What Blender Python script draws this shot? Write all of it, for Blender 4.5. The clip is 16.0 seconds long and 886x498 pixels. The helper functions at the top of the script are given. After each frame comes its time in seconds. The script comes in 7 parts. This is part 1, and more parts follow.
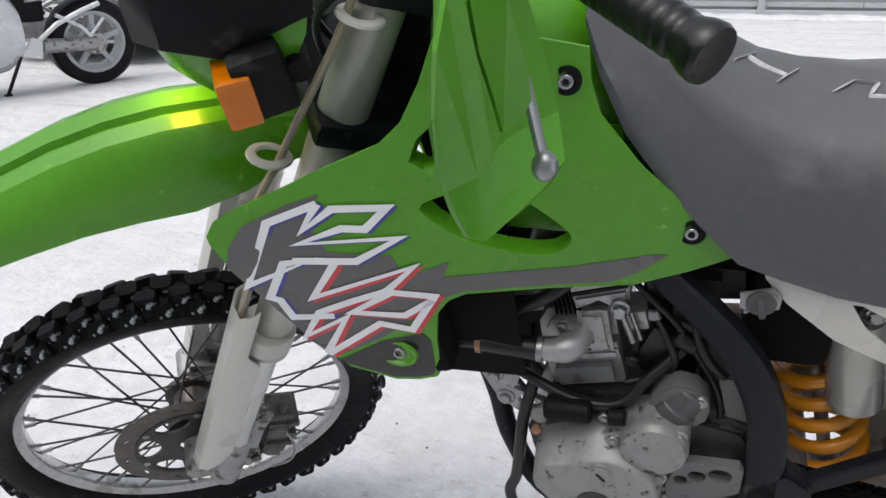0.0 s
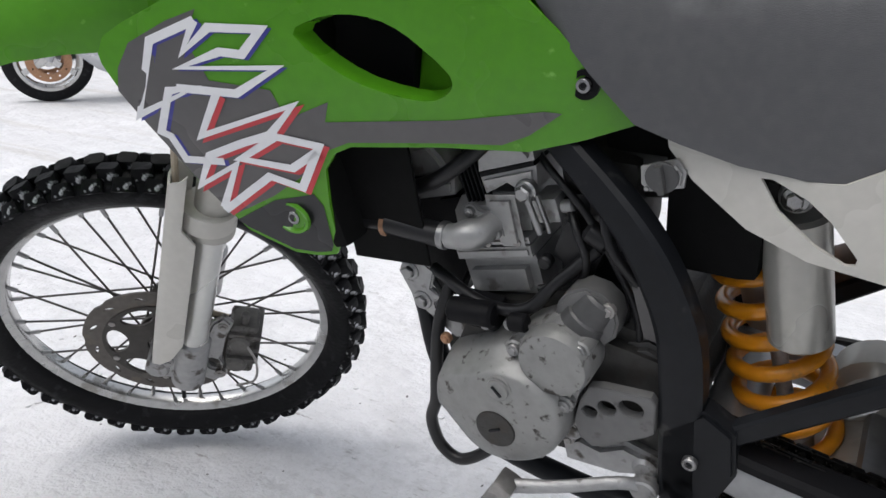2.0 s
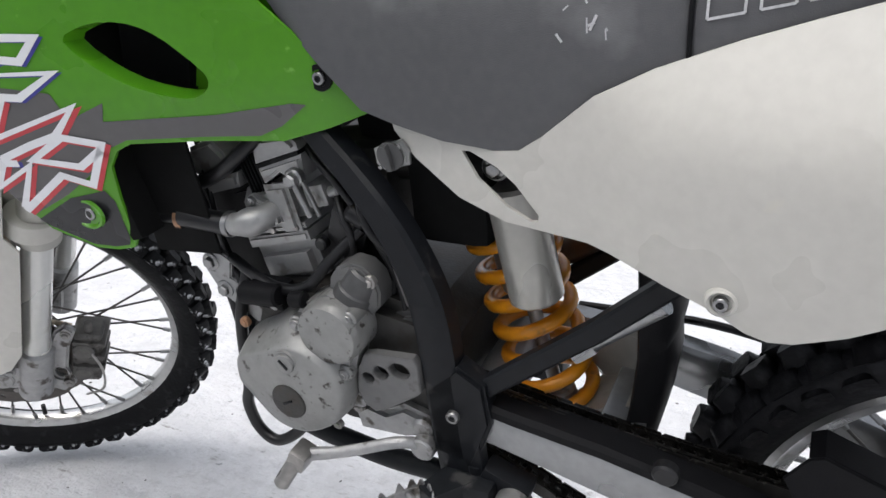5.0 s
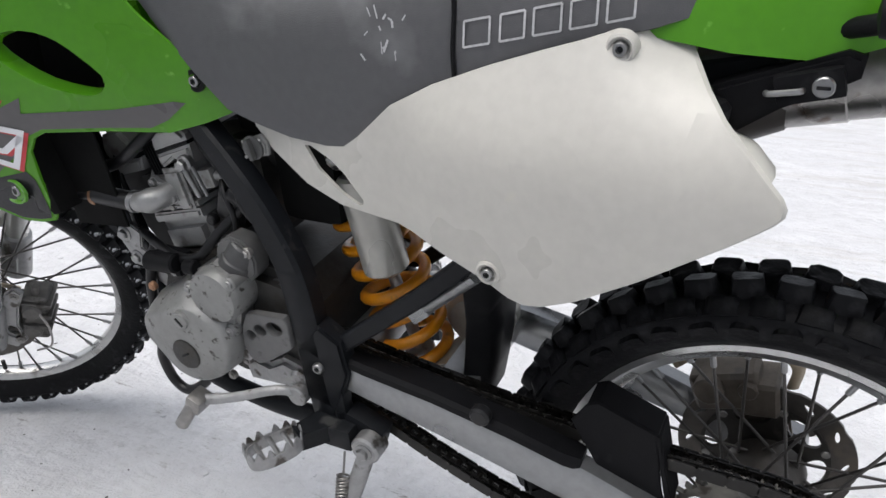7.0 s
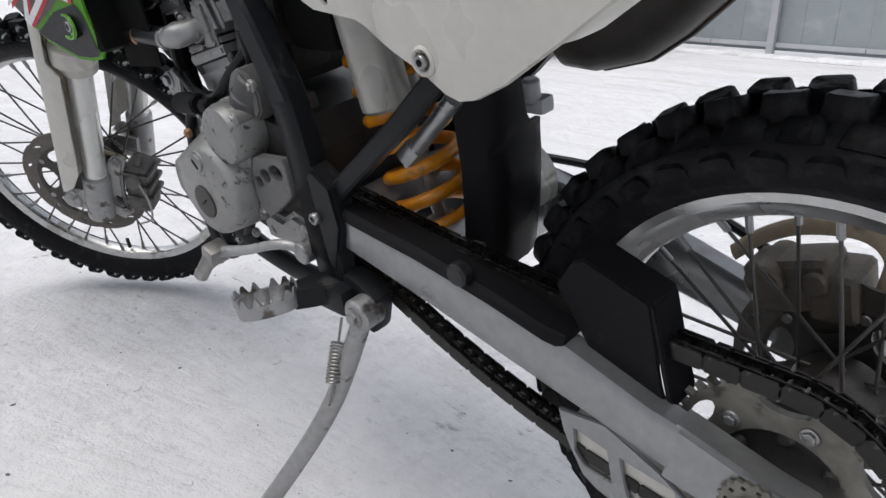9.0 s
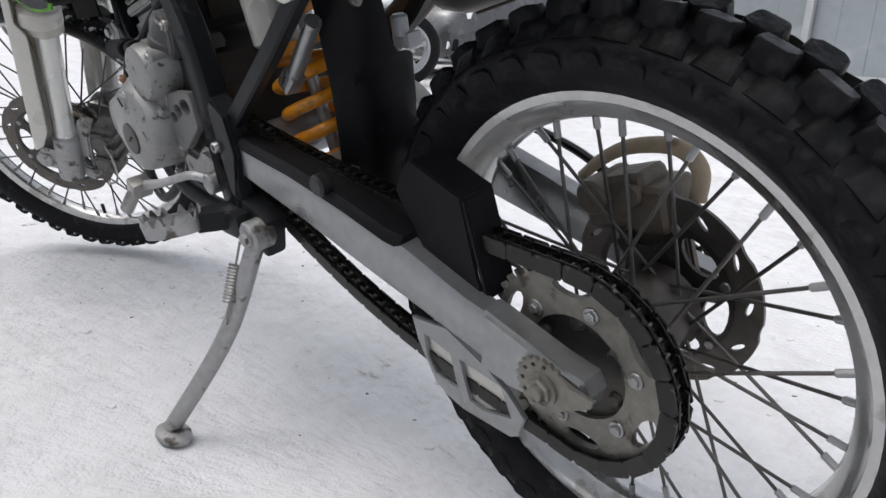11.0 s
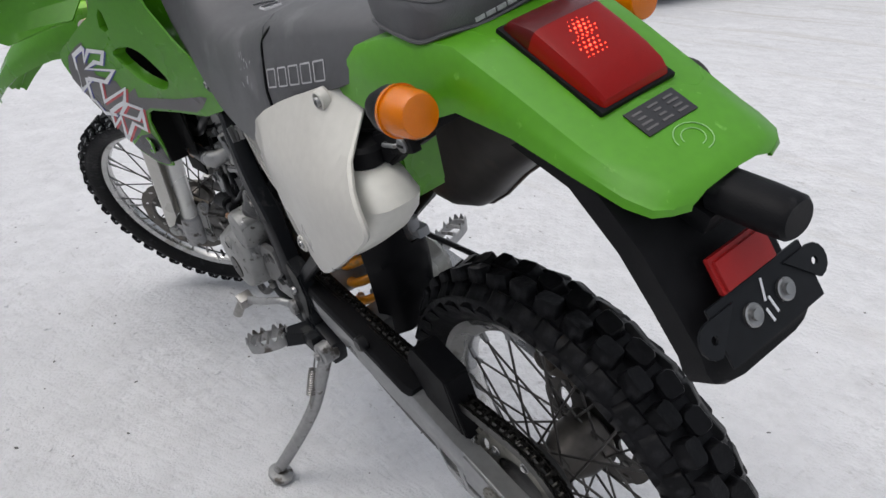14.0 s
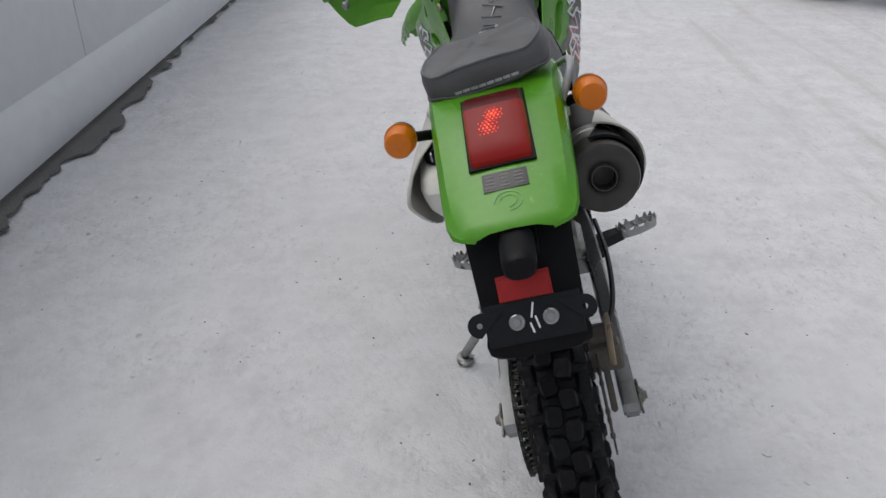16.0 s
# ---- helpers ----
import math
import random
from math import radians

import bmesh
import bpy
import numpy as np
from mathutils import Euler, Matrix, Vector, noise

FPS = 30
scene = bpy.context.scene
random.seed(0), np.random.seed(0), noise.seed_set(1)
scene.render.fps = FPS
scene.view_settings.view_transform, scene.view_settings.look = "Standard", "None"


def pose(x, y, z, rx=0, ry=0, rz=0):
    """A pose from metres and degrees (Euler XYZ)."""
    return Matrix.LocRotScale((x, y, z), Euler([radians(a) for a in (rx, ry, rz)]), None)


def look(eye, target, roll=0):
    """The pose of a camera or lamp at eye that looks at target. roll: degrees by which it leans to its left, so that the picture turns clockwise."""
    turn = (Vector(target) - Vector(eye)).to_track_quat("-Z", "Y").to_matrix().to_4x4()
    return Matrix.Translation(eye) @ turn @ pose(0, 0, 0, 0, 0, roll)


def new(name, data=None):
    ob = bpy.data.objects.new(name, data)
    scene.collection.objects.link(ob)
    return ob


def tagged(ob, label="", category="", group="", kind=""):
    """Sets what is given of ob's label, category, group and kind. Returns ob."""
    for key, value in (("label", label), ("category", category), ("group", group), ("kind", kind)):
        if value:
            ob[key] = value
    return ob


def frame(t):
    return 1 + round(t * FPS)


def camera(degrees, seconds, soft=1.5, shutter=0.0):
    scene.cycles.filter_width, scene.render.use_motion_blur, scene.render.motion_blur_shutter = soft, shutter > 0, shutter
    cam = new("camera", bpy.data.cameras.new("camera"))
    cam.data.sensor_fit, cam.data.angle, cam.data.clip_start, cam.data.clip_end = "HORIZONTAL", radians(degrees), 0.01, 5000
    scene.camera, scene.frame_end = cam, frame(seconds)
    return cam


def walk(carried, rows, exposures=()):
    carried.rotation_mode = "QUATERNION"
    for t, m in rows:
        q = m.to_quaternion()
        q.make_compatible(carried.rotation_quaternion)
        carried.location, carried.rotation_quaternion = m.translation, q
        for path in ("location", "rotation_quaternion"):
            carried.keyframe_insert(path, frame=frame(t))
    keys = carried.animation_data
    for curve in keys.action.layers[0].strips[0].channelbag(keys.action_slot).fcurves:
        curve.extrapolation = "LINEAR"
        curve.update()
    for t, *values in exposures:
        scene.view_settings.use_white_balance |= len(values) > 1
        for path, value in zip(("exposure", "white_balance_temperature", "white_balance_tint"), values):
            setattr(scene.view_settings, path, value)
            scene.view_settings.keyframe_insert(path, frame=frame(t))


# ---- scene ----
cam = camera(59.6, 16.0)
PATH = [
    (0, (-0.695, -1.014, 1.06), (-1.279, 0.743, 0.301), -1.0),
    (0.5, (-0.59, -1.038, 1.052), (-1.236, 0.694, 0.289), -0.3),
    (1, (-0.508, -1.042, 1.004), (-1.233, 0.67, 0.267), 1.3),
    (1.5, (-0.456, -0.972, 0.931), (-1.319, 0.696, 0.244), 2.1),
    (2, (-0.445, -0.91, 0.85), (-1.406, 0.732, 0.234), 2.4),
    (2.5, (-0.432, -0.861, 0.797), (-1.389, 0.779, 0.169), 1.9),
    (3, (-0.425, -0.859, 0.784), (-1.321, 0.809, 0.138), 1.4),
    (3.5, (-0.405, -0.858, 0.782), (-1.273, 0.846, 0.195), 0.9),
    (4, (-0.355, -0.861, 0.796), (-1.225, 0.857, 0.255), 0.6),
    (4.5, (-0.296, -0.876, 0.81), (-1.16, 0.849, 0.282), 0.7),
    (4.7, (-0.272, -0.888, 0.815), (-1.128, 0.843, 0.291), 0.8),
    (6.8, (-0.049, -0.97, 0.885), (-0.849, 0.765, 0.292), 2.1),
    (7, (-0.019, -0.956, 0.871), (-0.868, 0.757, 0.283), 1.9),
    (7.5, (0.071, -0.925, 0.838), (-0.912, 0.713, 0.248), 2.0),
    (8, (0.154, -0.873, 0.811), (-0.956, 0.663, 0.171), 2.3),
    (8.5, (0.153, -0.809, 0.757), (-1.054, 0.643, 0.097), 1.6),
    (8.7, (0.144, -0.774, 0.725), (-1.117, 0.636, 0.076), 1.6),
    (10.8, (0.337, -0.679, 0.595), (-1.052, 0.643, 0.025), 2.9),
    (11, (0.357, -0.675, 0.597), (-1.031, 0.649, 0.029), 3.1),
    (11.5, (0.402, -0.655, 0.614), (-0.978, 0.652, -0.006), 2.7),
    (12, (0.442, -0.638, 0.63), (-0.928, 0.655, -0.044), 2.5),
    (12.5, (0.477, -0.65, 0.666), (-0.875, 0.64, -0.045), 2.5),
    (13, (0.513, -0.634, 0.735), (-0.923, 0.58, 0.055), 0.9),
    (13.5, (0.55, -0.659, 0.889), (-0.919, 0.483, 0.156), -1.3),
    (14, (0.615, -0.703, 1.041), (-0.889, 0.346, 0.241), -1.8),
    (14.5, (0.784, -0.723, 1.179), (-0.797, 0.162, 0.332), -1.3),
    (15, (0.972, -0.667, 1.278), (-0.706, -0.03, 0.396), -0.2),
    (15.5, (1.117, -0.467, 1.284), (-0.644, -0.168, 0.383), 0.3),
    (16, (1.133, -0.222, 1.276), (-0.631, -0.318, 0.339), -1.1),
]
walk(cam, [(t, look(eye, target, roll)) for t, eye, target, roll in PATH], [(0.0, -0.38), (0.5, -0.27), (2.5, -0.32), (4.5, -0.12), (7.0, -0.3), (7.5, -0.42), (8.5, -0.4), (11.0, -0.29), (12.3, -0.29), (13.0, -0.39), (13.5, -0.56), (14.5, -0.72), (15.5, -0.86), (16.0, -1.0)])

# ---- light ----
world = bpy.data.worlds.new("overcast_sky")
scene.world = world
world.use_nodes = True
wn, wl = world.node_tree.nodes, world.node_tree.links
sky = wn.new("ShaderNodeTexSky")
sky.sky_type = "NISHITA"
sky.sun_disc = False
sky.sun_elevation, sky.sun_rotation = radians(66), radians(200)
sky.dust_density = 4.0
pale = wn.new("ShaderNodeHueSaturation")
pale.inputs["Saturation"].default_value = 0.30
wl.new(sky.outputs["Color"], pale.inputs["Color"])
wl.new(pale.outputs["Color"], wn["Background"].inputs["Color"])
wn["Background"].inputs["Strength"].default_value = 0.30
sun = new("sun", bpy.data.lights.new("sun", "SUN"))
sun.data.energy, sun.data.angle, sun.data.color = 0.5, radians(80), (1.0, 0.99, 0.99)
sun.matrix_world = look((0, 0, 20), (1.2, 2.6, 13.0))


# ---- materials ----
def mat(name, base, rough=0.5, metal=0.0, vary=0.15, scale=30.0, bump=0.0, bscale=200.0, wear=None, wamount=0.5, wscale=14.0,
        coat=0.0, per_piece=0.0, spec=0.5, rvary=0.12):
    """A surface with two scales of variation; wear: a second colour that comes through in patches."""
    m = bpy.data.materials.new(name)
    m.use_nodes = True
    n, l = m.node_tree.nodes, m.node_tree.links
    b = n["Principled BSDF"]
    b.inputs["Roughness"].default_value, b.inputs["Metallic"].default_value = rough, metal
    b.inputs["Specular IOR Level"].default_value = spec
    b.inputs["Coat Weight"].default_value = coat
    b.inputs["Coat Roughness"].default_value = 0.12
    tc = n.new("ShaderNodeTexCoord")

    def tex(sc, detail):
        t = n.new("ShaderNodeTexNoise")
        t.inputs["Scale"].default_value, t.inputs["Detail"].default_value = sc, detail
        l.new(tc.outputs["Object"], t.inputs["Vector"])
        return t

    coarse, fine = tex(scale * 0.22, 3), tex(scale * 3, 4)
    add = n.new("ShaderNodeMath")
    add.operation = "ADD"
    l.new(coarse.outputs["Fac"], add.inputs[0])
    l.new(fine.outputs["Fac"], add.inputs[1])
    span = n.new("ShaderNodeMapRange")
    span.inputs["From Min"].default_value, span.inputs["From Max"].default_value = 0.7, 1.3
    span.inputs["To Min"].default_value, span.inputs["To Max"].default_value = 1 - vary, 1 + vary
    l.new(add.outputs[0], span.inputs["Value"])
    src = span.outputs[0]
    if per_piece:
        oi = n.new("ShaderNodeObjectInfo")
        pr = n.new("ShaderNodeMapRange")
        pr.inputs["To Min"].default_value, pr.inputs["To Max"].default_value = 1 - per_piece, 1 + per_piece
        l.new(oi.outputs["Random"], pr.inputs["Value"])
        mu = n.new("ShaderNodeMath")
        mu.operation = "MULTIPLY"
        l.new(src, mu.inputs[0])
        l.new(pr.outputs[0], mu.inputs[1])
        src = mu.outputs[0]
    col = n.new("ShaderNodeVectorMath")
    col.operation = "SCALE"
    col.inputs[0].default_value = base
    l.new(src, col.inputs["Scale"])
    out = col.outputs[0]
    if wear:
        wt = tex(wscale, 6)
        ramp = n.new("ShaderNodeMapRange")
        ramp.inputs["From Min"].default_value, ramp.inputs["From Max"].default_value = 0.72 - 0.35 * wamount, 0.8 - 0.35 * wamount
        l.new(wt.outputs["Fac"], ramp.inputs["Value"])
        mx = n.new("ShaderNodeMix")
        mx.data_type = "RGBA"
        l.new(ramp.outputs[0], mx.inputs["Factor"])
        l.new(out, mx.inputs[6])
        mx.inputs[7].default_value = (*wear, 1)
        out = mx.outputs[2]
    l.new(out, b.inputs["Base Color"])
    rr = n.new("ShaderNodeMapRange")
    rr.inputs["From Min"].default_value, rr.inputs["From Max"].default_value = 0.35, 0.65
    rr.inputs["To Min"].default_value, rr.inputs["To Max"].default_value = max(0.02, rough - rvary), min(1, rough + rvary)
    l.new(coarse.outputs["Fac"], rr.inputs["Value"])
    l.new(rr.outputs[0], b.inputs["Roughness"])
    if bump:
        bt = tex(bscale, 3)
        bu = n.new("ShaderNodeBump")
        bu.inputs["Strength"].default_value, bu.inputs["Distance"].default_value = bump, 0.002
        l.new(bt.outputs["Fac"], bu.inputs["Height"])
        l.new(bu.outputs["Normal"], b.inputs["Normal"])
    return m


GREEN = mat("green_plastic", (0.076, 0.272, 0.010), 0.33, vary=0.07, coat=0.12, spec=0.4, bump=0.03, bscale=500, wear=(0.16, 0.40, 0.06), wamount=0.12, wscale=60)
WHITE = mat("aged_white_plastic", (0.52, 0.505, 0.465), 0.36, vary=0.05, coat=0.05, wear=(0.55, 0.53, 0.47), wamount=0.08, wscale=30)
GREY_VINYL = mat("grey_vinyl", (0.083, 0.083, 0.088), 0.55, vary=0.1, bump=0.25, bscale=900, wear=(0.14, 0.14, 0.145), wamount=0.35, wscale=7)
BAG_VINYL = mat("dark_grey_vinyl", (0.085, 0.085, 0.09), 0.5, vary=0.1, bump=0.3, bscale=700)
BLACK_PLASTIC = mat("black_plastic", (0.0065, 0.0065, 0.0075), 0.5, spec=0.12, vary=0.2, bump=0.15, bscale=600, wear=(0.03, 0.03, 0.031), wamount=0.2, wscale=20)
BLACK_PAINT = mat("black_frame_paint", (0.008, 0.009, 0.011), 0.5, spec=0.15, vary=0.2, coat=0.1, wear=(0.04, 0.04, 0.04), wamount=0.2, wscale=25)
RUBBER = mat("tyre_rubber", (0.006, 0.006, 0.007), 0.46, spec=0.15, vary=0.3, bump=0.5, bscale=140, wear=(0.017, 0.017, 0.019), wamount=0.4, wscale=45, per_piece=0.35, rvary=0.16)
SNOWY_RUBBER = mat("snowy_tyre_rubber", (0.005, 0.005, 0.006), 0.62, spec=0.16, vary=0.25, bump=0.3, bscale=160, wear=(0.66, 0.67, 0.69), wamount=0.35, wscale=46, per_piece=0.25)
HOSE = mat("black_hose_rubber", (0.008, 0.008, 0.009), 0.36, vary=0.2, spec=0.4)
ALU = mat("cast_aluminium", (0.36, 0.36, 0.36), 0.5, 0.85, vary=0.14, bump=0.2, bscale=420, wear=(0.11, 0.10, 0.09), wamount=0.45, wscale=34)
CASE = mat("silver_painted_case", (0.33, 0.33, 0.325), 0.40, 0.5, vary=0.1, bump=0.12, bscale=300, wear=(0.2, 0.19, 0.18), wamount=0.3, wscale=40)
DARK_CASE = mat("oily_dark_case", (0.05, 0.049, 0.047), 0.45, 0.6, vary=0.2, bump=0.2, bscale=300, wear=(0.05, 0.045, 0.04), wamount=0.5, wscale=22)
COVER = mat("worn_engine_cover", (0.255, 0.255, 0.25), 0.40, 0.45, vary=0.12, bump=0.12, bscale=250, wear=(0.055, 0.05, 0.045), wamount=0.34, wscale=85)
SWING = mat("brushed_swingarm", (0.30, 0.305, 0.31), 0.36, 0.8, vary=0.1, bump=0.06, bscale=300, wear=(0.22, 0.21, 0.2), wamount=0.25, wscale=12)
RIM = mat("polished_rim", (0.50, 0.50, 0.495), 0.24, 0.95, vary=0.1, wear=(0.33, 0.32, 0.30), wamount=0.35, wscale=25)
STEEL = mat("grubby_steel", (0.30, 0.29, 0.28), 0.38, 0.9, vary=0.2, wear=(0.13, 0.10, 0.08), wamount=0.35, wscale=25, per_piece=0.2)
DISC = mat("brake_disc_steel", (0.105, 0.096, 0.088), 0.42, 0.75, vary=0.2, wear=(0.14, 0.12, 0.10), wamount=0.35, wscale=20)
CHROME = mat("bolt_steel", (0.30, 0.30, 0.30), 0.34, 0.9, vary=0.1, wear=(0.2, 0.19, 0.18), wamount=0.2, wscale=80)
# the paler wear specks also paint in the sparkle of the links
CHAIN = mat("oily_chain_steel", (0.012, 0.011, 0.010), 0.30, 0.4, vary=0.4, wear=(0.09, 0.085, 0.075), wamount=0.22, wscale=150, per_piece=0.5)
CALIPER = mat("grimy_caliper", (0.115, 0.11, 0.105), 0.5, 0.5, vary=0.25, bump=0.2, bscale=300, wear=(0.05, 0.045, 0.04), wamount=0.4, wscale=40)
DISC_DARK = mat("dark_disc_carrier", (0.05, 0.046, 0.042), 0.45, 0.6, vary=0.2, wear=(0.10, 0.09, 0.08), wamount=0.3, wscale=30)
MOTOR = mat("dark_grey_motor_paint", (0.075, 0.075, 0.076), 0.38, 0.3, vary=0.12, wear=(0.15, 0.145, 0.14), wamount=0.2, wscale=40)
MOTOR_GREY = mat("satin_grey_cover_paint", (0.135, 0.135, 0.134), 0.42, 0.25, vary=0.08, bump=0.08, bscale=300, wear=(0.10, 0.097, 0.094), wamount=0.25, wscale=60)
GOLD = mat("dirty_caliper", (0.13, 0.11, 0.09), 0.55, 0.5, vary=0.2, bump=0.2, bscale=300, wear=(0.1, 0.09, 0.08), wamount=0.4, wscale=30)
SPRING = mat("yellow_spring_paint", (0.66, 0.25, 0.008), 0.4, vary=0.12, coat=0.2, wear=(0.35, 0.16, 0.03), wamount=0.25, wscale=40)
DECAL_GREY = mat("grey_decal", (0.105, 0.1, 0.1), 0.38, vary=0.06)
DECAL_BLACK = mat("black_decal", (0.02, 0.02, 0.022), 0.35, vary=0.1)
DECAL_WHITE = mat("white_decal", (0.78, 0.78, 0.8), 0.38, vary=0.04)
DECAL_RED = mat("red_decal", (0.55, 0.05, 0.06), 0.38, vary=0.05)
DECAL_BLUE = mat("blue_decal", (0.05, 0.05, 0.28), 0.38, vary=0.05)
CHALK = mat("chalk_marks", (0.45, 0.45, 0.46), 0.9, vary=0.25, scale=120)
STEEL_GREY = mat("grey_painted_steel", (0.35, 0.36, 0.375), 0.45, 0.1, vary=0.06, wear=(0.40, 0.41, 0.42), wamount=0.3, wscale=1.5)
SHED = mat("pale_grey_shed_paint", (0.60, 0.61, 0.63), 0.42, 0.1, vary=0.05, scale=4, wear=(0.56, 0.57, 0.58), wamount=0.35, wscale=1.5)
FENCE = mat("grey_fence_sheet", (0.21, 0.235, 0.25), 0.5, 0.1, vary=0.07, scale=3, wear=(0.31, 0.33, 0.34), wamount=0.4, wscale=1.2)
ASPHALT = mat("bare_asphalt", (0.12, 0.118, 0.115), 0.85, vary=0.3, bump=0.6, bscale=250)
TAN_HOSE = mat("clouded_brake_hose", (0.36, 0.30, 0.22), 0.35, vary=0.12)
BRASS = mat("brass_fitting", (0.35, 0.2, 0.12), 0.45, 0.7, vary=0.2)
SILVER_PAINT = mat("silver_paint", (0.55, 0.56, 0.58), 0.3, 0.4, vary=0.04, coat=0.4)
CAR_PAINT = mat("dark_grey_car_paint", (0.075, 0.077, 0.082), 0.28, 0.4, vary=0.08, coat=0.6, wear=(0.16, 0.16, 0.16), wamount=0.25, wscale=3)
PLATE = mat("dirty_white_plate", (0.6, 0.6, 0.58), 0.5, vary=0.1)
DARK_GLASS = mat("dark_glass", (0.01, 0.011, 0.012), 0.06, vary=0.1)
INSIDE_DARK = mat("radiator_and_gap_black", (0.006, 0.006, 0.006), 0.8, vary=0.2, spec=0.1)
SPOKE = mat("dark_spoke_steel", (0.085, 0.08, 0.076), 0.4, 0.7, vary=0.2, per_piece=0.3)
SPROCKET = mat("worn_sprocket_steel", (0.19, 0.182, 0.16), 0.45, 0.6, vary=0.25, wear=(0.07, 0.06, 0.05), wamount=0.45, wscale=40)
FORK = mat("dull_fork_tube", (0.42, 0.41, 0.375), 0.38, 0.35, vary=0.06, wear=(0.33, 0.32, 0.29), wamount=0.3, wscale=20)
STANCHION = mat("bright_fork_tube", (0.62, 0.62, 0.60), 0.22, 0.6, vary=0.04, wear=(0.52, 0.50, 0.47), wamount=0.25, wscale=18)
SOOT = mat("sooty_silencer_steel", (0.045, 0.04, 0.036), 0.5, 0.3, vary=0.25, scale=12, wear=(0.09, 0.07, 0.055), wamount=0.35, wscale=8)


def lens(name, base, rough=0.12, glow=0.0):
    m = mat(name, base, rough, vary=0.06, coat=0.1, bump=0.25, bscale=900, spec=0.25)
    b = m.node_tree.nodes["Principled BSDF"]
    b.inputs["Transmission Weight"].default_value = 0.08
    if glow:
        b.inputs["Emission Color"].default_value = (1.0, 0.05, 0.02, 1)
        b.inputs["Emission Strength"].default_value = glow
    return m


AMBER = lens("amber_lens", (1.0, 0.26, 0.0), 0.10)
AMBER.node_tree.nodes["Principled BSDF"].inputs["Transmission Weight"].default_value = 0.45
RED = lens("red_lens", (0.19, 0.0015, 0.002), 0.10, glow=0.09)
RED.node_tree.nodes["Principled BSDF"].inputs["Specular IOR Level"].default_value = 0.2
RED.node_tree.nodes["Principled BSDF"].inputs["Coat Weight"].default_value = 0.0
# darker copy of the red lens: the shade of its unlit part is in the colour
RED_UNLIT = lens("unlit_red_lens", (0.085, 0.0012, 0.0018), 0.14)
RED_LIT = lens("lit_bulb_behind_red_lens", (0.9, 0.05, 0.03), glow=7.0)
RED_DULL = lens("red_reflector", (0.35, 0.012, 0.012), 0.3)
CLEAR = lens("clear_lamp_lens", (0.75, 0.77, 0.8), 0.08)

SNOW = bpy.data.materials.new("packed_snow")
SNOW.use_nodes = True
sn, sl = SNOW.node_tree.nodes, SNOW.node_tree.links
sb = sn["Principled BSDF"]
sb.inputs["Roughness"].default_value = 0.75
sb.inputs["Specular IOR Level"].default_value = 0.3
stc = sn.new("ShaderNodeTexCoord")


def snow_tex(scale, detail, rough=0.6, stretch=None):
    t = sn.new("ShaderNodeTexNoise")
    t.inputs["Scale"].default_value, t.inputs["Detail"].default_value, t.inputs["Roughness"].default_value = scale, detail, rough
    v = stc.outputs["Object"]
    if stretch:
        mp = sn.new("ShaderNodeMapping")
        mp.inputs["Rotation"].default_value, mp.inputs["Scale"].default_value = (0, 0, radians(-7)), stretch
        sl.new(v, mp.inputs["Vector"])
        v = mp.outputs["Vector"]
    sl.new(v, t.inputs["Vector"])
    return t


def snow_mix(fac, lo, hi, a, b):
    r = sn.new("ShaderNodeMapRange")
    r.inputs["From Min"].default_value, r.inputs["From Max"].default_value = lo, hi
    sl.new(fac, r.inputs["Value"])
    m = sn.new("ShaderNodeMix")
    m.data_type = "RGBA"
    sl.new(r.outputs[0], m.inputs["Factor"])
    for i, c in ((6, a), (7, b)):
        if isinstance(c, tuple):
            m.inputs[i].default_value = (*c, 1)
        else:
            sl.new(c, m.inputs[i])
    return m.outputs[2]


sxyz = sn.new("ShaderNodeSeparateXYZ")
sl.new(stc.outputs["Object"], sxyz.inputs[0])
lane = sn.new("ShaderNodeMapRange")
lane.inputs["From Min"].default_value, lane.inputs["From Max"].default_value = 0.55, 1.5
sl.new(sxyz.outputs["Y"], lane.inputs["Value"])


def snow_times(a, b):
    m = sn.new("ShaderNodeMath")
    m.operation = "MULTIPLY"
    sl.new(a, m.inputs[0])
    sl.new(b, m.inputs[1])
    return m.outputs[0]


patches = snow_mix(snow_tex(0.9, 5).outputs["Fac"], 0.38, 0.64, (0.62, 0.622, 0.636), (0.69, 0.69, 0.705))
packed = snow_mix(snow_tex(7.0, 6, 0.7).outputs["Fac"], 0.42, 0.68, patches, (0.56, 0.56, 0.572))
grainy = snow_mix(snow_tex(130, 4, 0.8).outputs["Fac"], 0.50, 0.68, packed, (0.555, 0.555, 0.567))
lumpy = snow_mix(snow_tex(30, 5, 0.7).outputs["Fac"], 0.50, 0.68, grainy, (0.515, 0.515, 0.527))
mottled = snow_mix(snow_tex(1.9, 5, 0.65).outputs["Fac"], 0.40, 0.62, packed, lumpy)
streaks = snow_mix(snow_tex(1.5, 7, 0.65, (0.22, 3.2, 1)).outputs["Fac"], 0.53, 0.70, mottled, (0.50, 0.482, 0.462))
driven = snow_mix(snow_times(lane.outputs[0], snow_tex(0.7, 3).outputs["Fac"]), 0.18, 0.5, mottled, streaks)
grit = snow_mix(snow_tex(60, 6, 0.75, (0.5, 1.6, 1)).outputs["Fac"], 0.57, 0.70, driven, (0.34, 0.33, 0.32))
worn = snow_mix(snow_tex(2.2, 4).outputs["Fac"], 0.47, 0.66, driven, grit)
dirt = snow_mix(snow_tex(24, 6, 0.72, (0.6, 1.5, 1)).outputs["Fac"], 0.605, 0.68, worn, (0.25, 0.24, 0.232))
